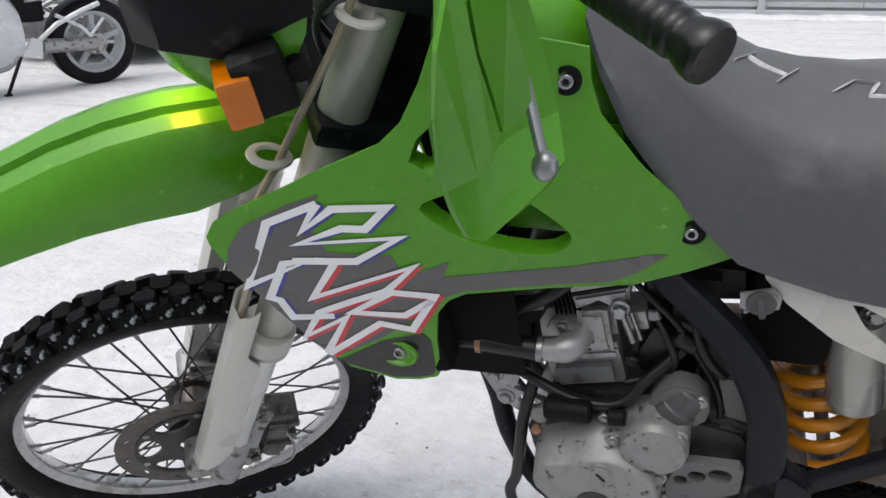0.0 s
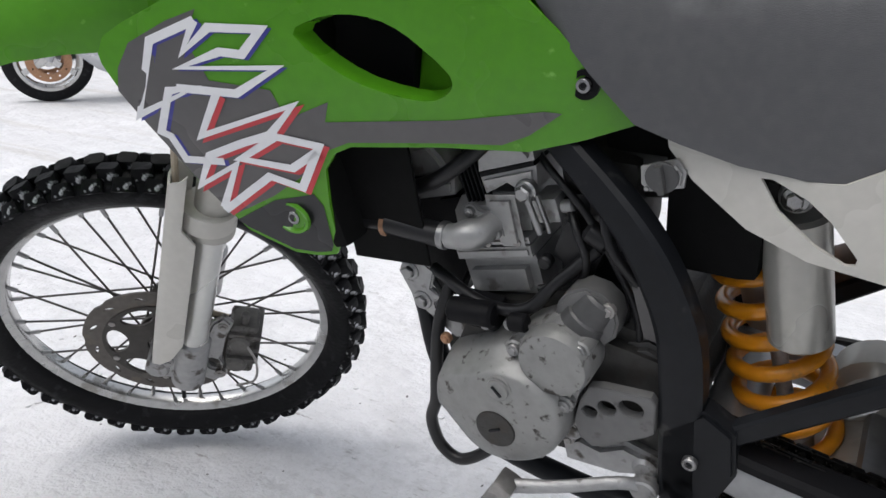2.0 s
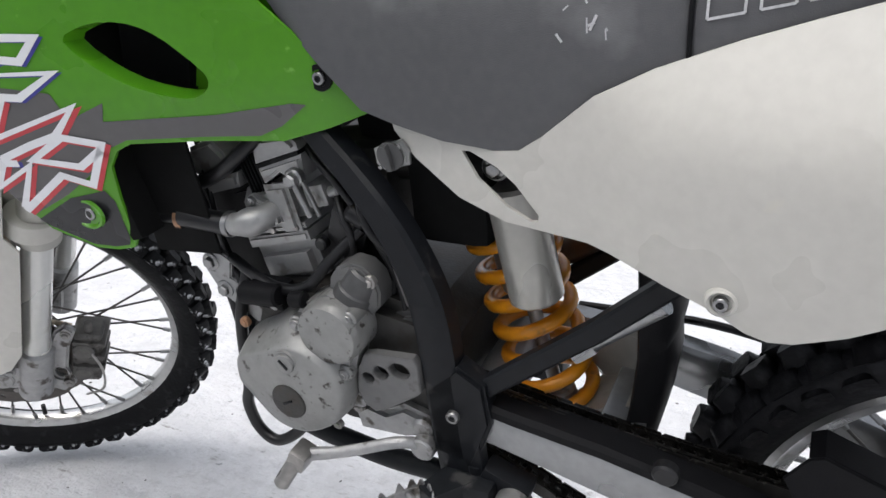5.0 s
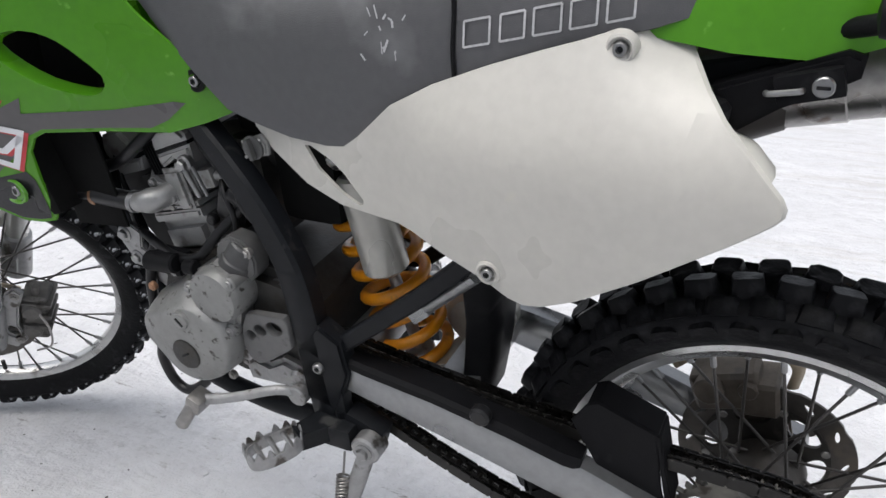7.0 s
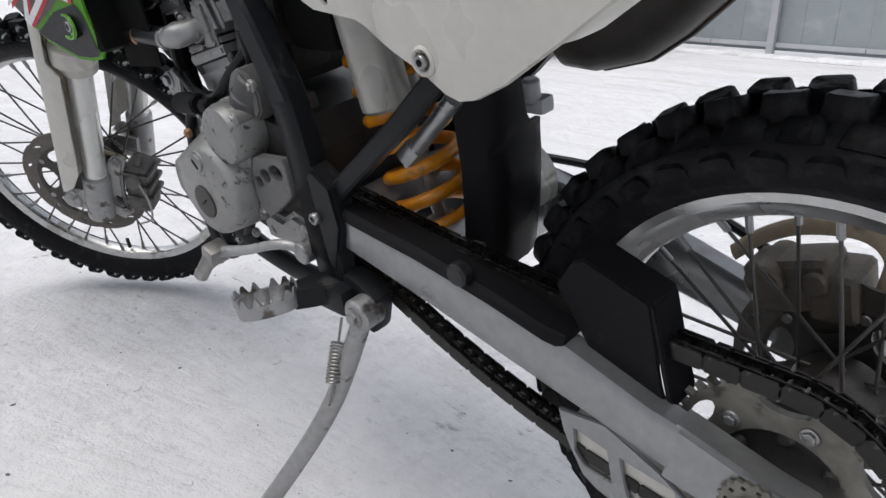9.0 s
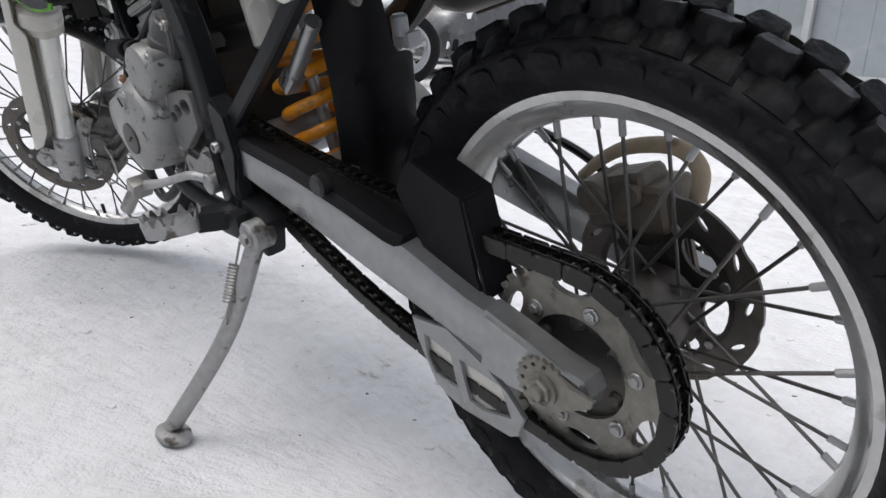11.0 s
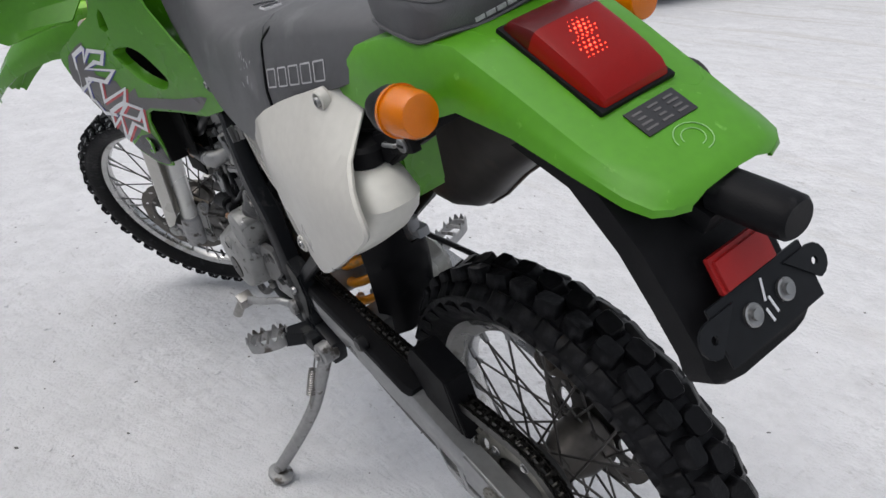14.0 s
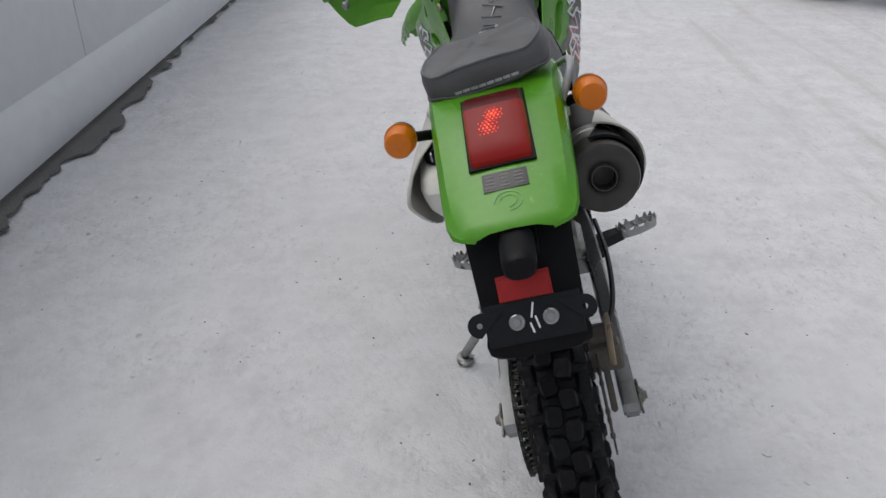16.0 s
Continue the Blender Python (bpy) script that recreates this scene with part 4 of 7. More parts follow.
def peg(side):
    """An oval toothed peg on a black folding bracket."""
    p0 = Vector((-0.56, side * 0.13, 0.386))
    p1 = Vector((-0.622, -0.232, 0.386)) if side < 0 else Vector((-0.618, 0.28, 0.386))
    d = (p1 - p0).normalized()
    w = Vector((d.y, -d.x, 0)).normalized()
    up = Vector((0, 0, 1))
    size = (p1 - p0).length
    c, half = p0 + d * size * 0.68, size * 0.33
    oval = [c + d * half * math.copysign(abs(math.cos(a)) ** 0.8, math.cos(a)) + w * 0.023 * math.copysign(abs(math.sin(a)) ** 0.7, math.sin(a)) for a in (2 * math.pi * j / 28 for j in range(28))]
    inner_o = [c + (q - c) * 0.86 for q in oval]
    bm = bmesh.new()
    rings = [[q - up * 0.018 for q in inner_o], [q - up * 0.018 + (q - c) * -0.04 for q in oval], oval, inner_o]
    loft(bm, rings + rings[:1], False)
    for j in range(0, 28, 2):
        q, e = oval[j], (oval[(j + 1) % 28] - oval[j - 1]).normalized()
        o = (q - c).normalized() * 0.003
        loft(bm, [[q - e * 0.0055 - o, q + e * 0.0055 - o, q + e * 0.0055, q - e * 0.0055], [q - e * 0.0012 - o * 0.6 + up * 0.011, q + e * 0.0012 - o * 0.6 + up * 0.011, q + e * 0.0012 + up * 0.011, q - e * 0.0012 + up * 0.011]])
    for f in (-0.5, 0.0, 0.5):
        tube(bm, [c + d * half * f + w * 0.02 - up * 0.006, c + d * half * f - w * 0.02 - up * 0.006], 0.004, 6)
    foot = part("footpeg", bm, ALU, bike, "toothed steel footpeg")
    bm = bmesh.new()
    loft(bm, [[p0.lerp(p1, f) + w * s * h - up * z for s, z in ((-1, -0.004), (1, -0.004), (1, 0.022), (-1, 0.022))] for f, h in ((0.0, 0.02), (0.25, 0.016), (0.42, 0.012))])
    rod(bm, (-0.545, side * 0.12, 0.40), (-0.545, side * 0.12, 0.345), 0.01, 12)
    box(bm, (0.055, 0.04, 0.035), at(-0.545, side * 0.13, 0.372), 0.008)
    part("peg_bracket", bm, BLACK_PAINT, foot)
    return foot


peg(-1)
peg(1)
# side stand: the foot is on the snow
inv = bike.matrix_world.inverted()
FOOT = inv @ Vector((-0.618, -0.262, 0.005))
top = Vector((-0.497, -0.135, 0.365))
bm = bmesh.new()
knee = top.lerp(FOOT, 0.47) + Vector((0.012, 0.012, 0))
tube(bm, spline([top, top.lerp(knee, 0.6) + Vector((0.004, 0, 0)), knee, knee.lerp(FOOT, 0.4), FOOT + Vector((0, 0, 0.01))], 5), 0.0125, 14, flat=0.85)
rod(bm, top + Vector((0, 0.016, 0)), top + Vector((0, -0.016, 0)), 0.021, 20, 0.003)
stand = part("side_stand", bm, ALU, bike, "worn silver side stand")
bm = bmesh.new()
foot_m = inv.to_3x3().to_4x4()
ring = circle(0, 0, 0.034, 20, 0.024)
loft(bm, [[Matrix.Translation(FOOT) @ foot_m @ Vector((x * k, y * k, z)) for x, y in ring] for k, z in ((0.96, -0.006), (1, -0.003), (0.96, 0.003), (0.4, 0.008))])
part("stand_foot", bm, ALU, stand)
bm = bmesh.new()
a, b = Vector((-0.532, -0.146, 0.350)), Vector((-0.522, -0.195, 0.262))
d = (b - a).normalized()
u = d.orthogonal().normalized()
v = d.cross(u)
tube(bm, [a, a.lerp(b, 0.32)] + [a.lerp(b, 0.32 + 0.48 * i / 132) + 0.0085 * (math.cos(i * math.pi / 6) * u + math.sin(i * math.pi / 6) * v) for i in range(133)] + [a.lerp(b, 0.8), b, b + (knee - b) * 0.6], 0.0017, 6)
part("stand_spring", bm, STEEL, stand, "steel return spring")
bolt(stand, top + Vector((0, -0.016, 0)), top + Vector((0, -1, 0)), 0.009)
bm = bmesh.new()
box(bm, (0.06, 0.03, 0.06), at(-0.515, -0.115, 0.365, 0, 20, 0), 0.008)
part("stand_bracket", bm, BLACK_PAINT, frame_ob)

bm = bmesh.new()
rod(bm, (-0.335, -0.118, 0.462), (-0.335, -0.134, 0.462), 0.013, 20, 0.003)
part("chain_roller", bm, HOSE, bike, "black rubber chain roller")
bm = bmesh.new()
tube(bm, [(-0.435, -0.075, 0.553), (-0.35, -0.085, 0.628)], 0.0095, 12)
box(bm, (0.03, 0.02, 0.022), at(-0.433, -0.076, 0.556, 0, -40, 0), 0.004)
part("stay", bm, SWING, bike, "bare aluminium stay")

# ---- engine ----
bm = bmesh.new()
slab(bm, [(-0.86, 0.50), (-0.83, 0.57), (-0.76, 0.585), (-0.66, 0.585), (-0.60, 0.575), (-0.575, 0.54), (-0.58, 0.44), (-0.62, 0.40), (-0.72, 0.39), (-0.80, 0.41), (-0.85, 0.45)], -0.105, 0.11, 0.015)
engine = part("crankcase", bm, DARK_CASE, bike, "oily silver engine crankcase")
# big left cover
FACE = [(-0.838, 0.500), (-0.825, 0.511), (-0.798, 0.521), (-0.772, 0.534), (-0.749, 0.538), (-0.726, 0.533), (-0.709, 0.520), (-0.696, 0.503), (-0.689, 0.485), (-0.691, 0.464), (-0.704, 0.440), (-0.727, 0.422), (-0.754, 0.411), (-0.781, 0.411), (-0.801, 0.421), (-0.818, 0.440), (-0.832, 0.457), (-0.841, 0.470)]
cc = Vector((-0.762, 0.474))
smooth = [(p.x, p.z) for p in spline([(x, 0, z) for x, z in FACE], 3, True)]
base = [(cc.x + (x - cc.x) * 1.05, cc.y + (z - cc.y) * 1.05 + 0.022 * max(0.0, min(1.0, (z - 0.48) / 0.05))) for x, z in smooth]
bm = bmesh.new()
rings = [[(x, y, z) for x, z in base] for y in (-0.085, -0.116)]
rings.append([(0.5 * (a[0] + b[0]), -0.136, 0.5 * (a[1] + b[1])) for a, b in zip(base, smooth)])
rings += [[(cc.x + (x - cc.x) * k, y, cc.y + (z - cc.y) * k) for x, z in smooth] for k, y in ((1.0, -0.151), (0.97, -0.1555), (0.92, -0.158), (0.55, -0.1625), (0.05, -0.163))]
loft(bm, rings)
cover = part("generator_cover", bm, COVER, bike, "silver engine cover with worn flaking paint")
bm = bmesh.new()
lathe(bm, [(0, 0.0235), (-0.0035, 0.0235), (-0.0045, 0.0225), (-0.0045, 0.002)], 32, at(-0.762, -0.1605, 0.462))
cap = part("inspection_cap", bm, DARK_CASE, cover, "dull dark inspection cap")
bm = bmesh.new()
box(bm, (0.015, 0.002, 0.0028), at(-0.762, -0.1655, 0.462, 0, -30, 0), 0.0005)
part("slot", bm, BLACK_PAINT, cover)
bm = bmesh.new()
lathe(bm, [(0.012, 0.019), (0.0, 0.0165), (-0.004, 0.0155), (-0.004, 0.0128), (-0.007, 0.0122), (-0.0075, 0.011), (-0.0075, 0.002)], 28, at(-0.757, -0.157, 0.517))
part("timing_plug", bm, COVER, cover)
bm = bmesh.new()
box(bm, (0.015, 0.003, 0.003), at(-0.757, -0.1645, 0.517, 0, 48, 0), 0.0005)
part("slot", bm, BLACK_PAINT, cover)
for x, z, m_ in ((-0.842, 0.531, BRASS), (-0.789, 0.566, CHROME), (-0.76, 0.574, CHROME), (-0.688, 0.462, STEEL), (-0.694, 0.44, STEEL), (-0.84, 0.44, STEEL), (-0.73, 0.404, STEEL)):
    bolt(cover, (x, -0.122, z), (x, -1, z), 0.0048, material=m_)
# round starter gear cover
bm = bmesh.new()
ring = circle(-0.701, 0.558, 0.0385, 44)
loft(bm, [[(-0.701 + (x + 0.701) * k, y, 0.558 + (z - 0.558) * k) for x, z in ring] for k, y in ((1.04, -0.095), (1.02, -0.139), (1.0, -0.142), (0.93, -0.1495), (0.90, -0.150), (0.5, -0.1502), (0.05, -0.1502))])
starter = part("starter_cover", bm, COVER, bike, "round silver starter gear cover")
bm = bmesh.new()
slab(bm, [(-0.757, 0.552), (-0.752, 0.567), (-0.735, 0.585), (-0.705, 0.60), (-0.68, 0.592), (-0.666, 0.582), (-0.664, 0.565), (-0.676, 0.525), (-0.684, 0.50), (-0.692, 0.494), (-0.702, 0.498), (-0.722, 0.525), (-0.745, 0.54)], -0.136, -0.09, 0.006)
part("cover_base", bm, CASE, starter)
for x, z in ((-0.747, 0.559), (-0.675, 0.579), (-0.692, 0.503)):
    bm = bmesh.new()
    rod(bm, (x, -0.10, z), (x, -0.1405, z), 0.0105, 18, 0.002)
    part("lug", bm, COVER, starter)
    bolt(starter, (x, -0.1415, z), (x, -1, z), 0.0052)
bm = bmesh.new()
rod(bm, (-0.702, -0.113, 0.560), (-0.664, -0.100, 0.622), 0.0225, 30, 0.003)
rod(bm, (-0.689, -0.1085, 0.582), (-0.678, -0.105, 0.600), 0.0245, 30, 0.002)
motor = part("starter_motor", bm, MOTOR, bike, "dull dark grey starter motor neck")
bm = bmesh.new()
slab(bm, [(-0.712, 0.592), (-0.708, 0.612), (-0.697, 0.627), (-0.681, 0.635), (-0.662, 0.632), (-0.649, 0.62), (-0.645, 0.603), (-0.648, 0.585), (-0.66, 0.572), (-0.668, 0.583), (-0.677, 0.604), (-0.692, 0.603), (-0.7, 0.594)], -0.116, -0.085, 0.003)
part("flange", bm, MOTOR_GREY, motor, "cast grey flange")
bolt(motor, (-0.656, -0.115, 0.616), (-0.656, -1, 0.616), 0.0058, material=STEEL)
bm = bmesh.new()
slab(bm, [(-0.703, 0.587), (-0.694, 0.597), (-0.683, 0.594), (-0.686, 0.586), (-0.695, 0.582)], -0.139, -0.13, 0.002)
part("pad", bm, COVER, motor)
# sprocket side plate with three holes
bm = bmesh.new()
slab(bm, [(-0.684, 0.478), (-0.678, 0.508), (-0.668, 0.529), (-0.655, 0.533), (-0.605, 0.537), (-0.600, 0.530), (-0.600, 0.492), (-0.606, 0.486), (-0.650, 0.455), (-0.664, 0.449), (-0.678, 0.458)], -0.131, -0.119, 0.001,
     [circle(-0.667, 0.497, 0.0082, 14, 0.0072), circle(-0.649, 0.508, 0.0102, 14, 0.0088), circle(-0.624, 0.516, 0.0132, 16, 0.0105)])
part("sprocket_cover", bm, MOTOR_GREY, bike, "cast sprocket cover with three holes")
bm = bmesh.new()
slab(bm, [(-0.705, 0.432), (-0.685, 0.446), (-0.66, 0.44), (-0.635, 0.455), (-0.60, 0.445), (-0.578, 0.44), (-0.585, 0.425), (-0.64, 0.405), (-0.70, 0.402)], -0.120, -0.08, 0.007)
rod(bm, (-0.69, -0.10, 0.455), (-0.69, -0.128, 0.455), 0.011, 14, 0.003)
rod(bm, (-0.61, -0.10, 0.43), (-0.61, -0.124, 0.43), 0.014, 16, 0.004)
part("lower_case", bm, ALU, bike, "chipped cast lower crankcase")
# cylinder and head, tipped forward
bm = bmesh.new()
slab(bm, [(-0.838, 0.612), (-0.826, 0.565), (-0.74, 0.59), (-0.75, 0.635)], -0.085, 0.085, 0.011)
cylinder = part("cylinder", bm, CASE, bike, "silver water-cooled cylinder")
for outline, w in (([(-0.842, 0.628), (-0.839, 0.615), (-0.749, 0.638), (-0.752, 0.65)], 0.0868), ([(-0.842, 0.64), (-0.841, 0.631), (-0.752, 0.653), (-0.754, 0.66)], 0.0862)):
    bm = bmesh.new()
    slab(bm, outline, -w, w, 0.003)
    part("joint_flange", bm, CASE, cylinder)
bm = bmesh.new()
slab(bm, [(-0.842, 0.644), (-0.753, 0.664), (-0.757, 0.69), (-0.762, 0.706), (-0.80, 0.70), (-0.835, 0.69), (-0.845, 0.67)], -0.084, 0.084, 0.010)
head = part("cylinder_head", bm, CASE, bike, "silver twin-cam cylinder head")
for name, lower, upper in (("inlet_cam_box", [(-0.80, 0.702), (-0.79, 0.708), (-0.776, 0.718), (-0.76, 0.711), (-0.742, 0.716), (-0.743, 0.742), (-0.806, 0.72)], [(-0.807, 0.7255), (-0.744, 0.7475), (-0.746, 0.756), (-0.757, 0.764), (-0.795, 0.757), (-0.806, 0.75)]),
                           ("exhaust_cam_box", [(-0.892, 0.698), (-0.886, 0.68), (-0.838, 0.694), (-0.838, 0.712)], [(-0.9, 0.704), (-0.84, 0.7185), (-0.85, 0.735), (-0.866, 0.75), (-0.90, 0.738), (-0.904, 0.72)])):
    bm = bmesh.new()
    slab(bm, lower, -0.086, 0.086, 0.004)
    slab(bm, upper, -0.088, 0.088, 0.005)
    part(name, bm, CASE, head)
    bm = bmesh.new()
    slab(bm, [(lower[-1][0] + 0.001, lower[-1][1]), (lower[-2][0] - 0.001, lower[-2][1]), (upper[1][0] - 0.001, upper[1][1] - 0.001), (upper[0][0] + 0.001, upper[0][1] - 0.001)] if name[0] == "i" else [(-0.895, 0.698), (-0.84, 0.712), (-0.842, 0.718), (-0.898, 0.704)], -0.084, 0.084, 0)
    part("gasket", bm, BLACK_PLASTIC, head)
bm = bmesh.new()
slab(bm, [(-0.800, 0.702), (-0.766, 0.708), (-0.756, 0.650), (-0.781, 0.645), (-0.796, 0.665)], -0.0905, -0.08, 0.006)
part("cam_tower", bm, CASE, head)
for p in ((-0.80, 0.645), (-0.765, 0.653)):
    bolt(cylinder, (p[0], -0.086, p[1]), (p[0], -1, p[1]), 0.0032, material=STEEL)
for i in range(6):
    bm = bmesh.new()
    box(bm, (0.0022, 0.012, 0.045), at(-0.829 + 0.0052 * i, -0.074, 0.708 + 0.0012 * i, 0, -16, 0), 0.0006)
    part("fin", bm, BLACK_PLASTIC, cylinder)
bm = bmesh.new()
slab(bm, [(-0.84, 0.75), (-0.808, 0.75), (-0.797, 0.694), (-0.822, 0.684)], -0.068, 0.068, 0.003)
part("cam_chain_slot", bm, BLACK_PLASTIC, cylinder)
bm = bmesh.new()
tube(bm, [(-0.748, -0.097, 0.714), (-0.735, -0.094, 0.674)], 0.0036, 10)
tube(bm, [(-0.74, -0.09, 0.714), (-0.727, -0.088, 0.674)], 0.003, 8)
rod(bm, (-0.751, -0.08, 0.717), (-0.751, -0.102, 0.717), 0.0085, 6, 0.002)
rod(bm, (-0.751, -0.082, 0.717), (-0.751, -0.094, 0.717), 0.0115, 16, 0.002)
part("oil_pipe", bm, CHROME, bike, "bright oil pipe")
bm = bmesh.new()
box(bm, (0.028, 0.04, 0.026), at(-0.735, -0.06, 0.692, 0, -14, 0), 0.004)
rod(bm, (-0.722, -0.07, 0.695), (-0.708, -0.07, 0.699), 0.007, 14, 0.002)
part("tensioner", bm, CASE, bike, "silver cam chain tensioner")
bm = bmesh.new()
box(bm, (0.07, 0.10, 0.09), at(-0.695, -0.01, 0.64), 0.015)
box(bm, (0.05, 0.03, 0.05), at(-0.70, -0.065, 0.655, 0, 20, 0), 0.01)
rod(bm, (-0.735, -0.075, 0.635), (-0.735, -0.088, 0.635), 0.008, 12, 0.002)
rod(bm, (-0.69, -0.085, 0.685), (-0.665, -0.085, 0.672), 0.012, 14, 0.004)
part("intake_clutter", bm, HOSE, bike, "black hoses and connectors behind the cylinder")
bm = bmesh.new()
slab(bm, [(-0.64, 0.64), (-0.615, 0.645), (-0.60, 0.60), (-0.60, 0.575), (-0.625, 0.58)], -0.098, -0.09, 0.002)
part("frame_plate", bm, DECAL_GREY, bike, "dark grey plate with stamped marks")
# water elbow and hose
bm = bmesh.new()
tube(bm, spline([(-0.830, -0.113, 0.6615), (-0.818, -0.114, 0.664), (-0.806, -0.111, 0.6665), (-0.797, -0.102, 0.6685), (-0.793, -0.085, 0.67)], 4), [0.0135, 0.0135, 0.0136, 0.0138, 0.0145, 0.0155, 0.0162, 0.0167, 0.0169, 0.0168, 0.0162, 0.0156, 0.015, 0.015, 0.015, 0.015, 0.015], 22)
slab(bm, [(-0.822, 0.684), (-0.819, 0.690), (-0.812, 0.692), (-0.806, 0.686), (-0.798, 0.684), (-0.790, 0.679), (-0.784, 0.673), (-0.778, 0.668), (-0.777, 0.661), (-0.783, 0.657), (-0.79, 0.654), (-0.80, 0.650), (-0.812, 0.655), (-0.817, 0.668)], -0.096, -0.084, 0.003)
elbow = part("water_elbow", bm, CASE, bike, "cast water outlet elbow")
for x, z in ((-0.814, 0.684), (-0.784, 0.665)):
    bolt(elbow, (x, -0.096, z), (x, -1, z), 0.0042)
bm = bmesh.new()
tube(bm, [(-0.832, -0.113, 0.66), (-0.905, -0.115, 0.664)], 0.0135, 16)
tube(bm, [(-0.905, -0.115, 0.664), (-0.95, -0.115, 0.66)], 0.011, 12)
part("radiator_hose", bm, HOSE, bike, "black radiator hose")
for x, m_ in ((-0.836, CHROME), (-0.908, BRASS)):
    bm = bmesh.new()
    rod(bm, (x - 0.004, -0.113, 0.661), (x + 0.004, -0.113, 0.661), 0.0152, 20, 0.001)
    part("hose_clamp", bm, m_, bike, "steel hose clamp")
# radiators behind the shrouds
for side in (-1, 1):
    bm = bmesh.new()
    box(bm, (0.05, 0.10, 0.26), at(-0.985, side * 0.11, 0.77, 0, -14, 0), 0.008)
    # thin black sheet added to darken the gap towards the cylinder
    box(bm, (0.10, 0.004, 0.2), at(-0.91, side * 0.122, 0.72, 0, -5, 0), 0.001)
    part("radiator", bm, INSIDE_DARK, bike, "black radiator")
# made-up black box that keeps the gap before the cylinder dark
bm = bmesh.new()
box(bm, (0.07, 0.12, 0.13), at(-0.92, 0.05, 0.72, 0, -12, 0), 0.015)
part("coolant_tank", bm, INSIDE_DARK, bike, "added black filler box behind the radiators")
# engine mount plate, hoses, cables
bm = bmesh.new()
slab(bm, [(-0.915, 0.59), (-0.885, 0.612), (-0.865, 0.60), (-0.872, 0.575), (-0.83, 0.545), (-0.795, 0.55), (-0.80, 0.528), (-0.845, 0.515), (-0.895, 0.55)], -0.098, -0.09, 0.002, [circle(-0.853, 0.555, 0.015, 12, 0.011)])
mount = part("engine_mount", bm, ALU, bike, "bare aluminium engine mount plate")
for x, z in ((-0.898, 0.594), (-0.885, 0.557)):
    bolt(mount, (x, -0.098, z), (x, -1, z), 0.0085)
for name, pts, r in (("breather_hose", [(-0.85, -0.09, 0.585), (-0.862, -0.105, 0.53), (-0.868, -0.11, 0.47), (-0.874, -0.11, 0.42), (-0.884, -0.11, 0.385), (-0.874, -0.11, 0.345), (-0.845, -0.11, 0.332), (-0.808, -0.10, 0.358), (-0.79, -0.09, 0.40)], 0.0078),
                     ("wiring_loom", [(-0.87, -0.09, 0.60), (-0.80, -0.11, 0.585), (-0.745, -0.115, 0.593), (-0.715, -0.10, 0.625), (-0.68, -0.08, 0.66)], 0.007),
                     ("coolant_hose", [(-0.96, -0.09, 0.74), (-0.945, -0.10, 0.717), (-0.928, -0.10, 0.703), (-0.892, -0.10, 0.70), (-0.854, -0.10, 0.714), (-0.82, -0.098, 0.738), (-0.79, -0.08, 0.765)], 0.0085),
                     ("vacuum_hose", [(-0.72, -0.06, 0.70), (-0.70, -0.085, 0.68), (-0.688, -0.09, 0.65), (-0.70, -0.085, 0.62), (-0.74, -0.09, 0.605)], 0.0045),
                     ("ignition_lead", [(-0.77, -0.05, 0.76), (-0.73, -0.075, 0.735), (-0.69, -0.085, 0.70), (-0.66, -0.085, 0.65), (-0.635, -0.088, 0.60), (-0.63, -0.09, 0.55)], 0.004),
                     ("drain_hose", [(-0.665, -0.06, 0.66), (-0.65, -0.075, 0.60), (-0.655, -0.085, 0.56), (-0.64, -0.09, 0.535)], 0.0055),
                     ("clutch_cable", [(-0.90, -0.07, 0.80), (-0.885, -0.085, 0.66), (-0.88, -0.088, 0.60), (-0.85, -0.095, 0.565), (-0.80, -0.10, 0.56)], 0.0035),
                     ("carburettor_hose", [(-0.68, -0.07, 0.74), (-0.66, -0.10, 0.68), (-0.63, -0.09, 0.63), (-0.62, -0.08, 0.58)], 0.006)):
    bm = bmesh.new()
    tube(bm, spline(pts, 6), r, 10)
    part(name, bm, HOSE, bike)
bm = bmesh.new()
rod(bm, (-0.83, -0.125, 0.578), (-0.775, -0.125, 0.583), 0.014, 16, 0.003)
rod(bm, (-0.755, -0.13, 0.585), (-0.735, -0.13, 0.588), 0.01, 14, 0.002)
box(bm, (0.05, 0.03, 0.03), at(-0.80, -0.11, 0.575), 0.006)
part("oil_fitting", bm, BLACK_PLASTIC, bike)
# made-up black slabs that stand for the darkness behind the down tube
bm = bmesh.new()
slab(bm, [(-0.985, 0.60), (-0.97, 0.66), (-0.86, 0.67), (-0.862, 0.56), (-0.88, 0.515), (-0.908, 0.506), (-0.93, 0.53)], -0.02, 0.03, 0.006)
slab(bm, [(-0.885, 0.675), (-0.84, 0.69), (-0.835, 0.655), (-0.87, 0.64)], -0.06, 0.04, 0.008)
part("coil_bracket", bm, BLACK_PLASTIC, bike, "added black filler slabs behind the down tube")
for a, b, r, n in (((-0.688, -0.075, 0.686), (-0.664, -0.08, 0.680), 0.0095, 16), ((-0.668, -0.082, 0.672), (-0.655, -0.082, 0.668), 0.006, 6), ((-0.652, -0.06, 0.55), (-0.652, -0.095, 0.55), 0.007, 6), ((-0.641, -0.06, 0.53), (-0.641, -0.092, 0.53), 0.0055, 12)):
    bm = bmesh.new()
    rod(bm, a, b, r, n, 0.0015)
    part("fitting", bm, CASE, bike, "small bare metal union")
bm = bmesh.new()
slab(bm, [(-0.66, 0.56), (-0.62, 0.575), (-0.598, 0.565), (-0.598, 0.545), (-0.64, 0.54)], -0.10, -0.07, 0.006)
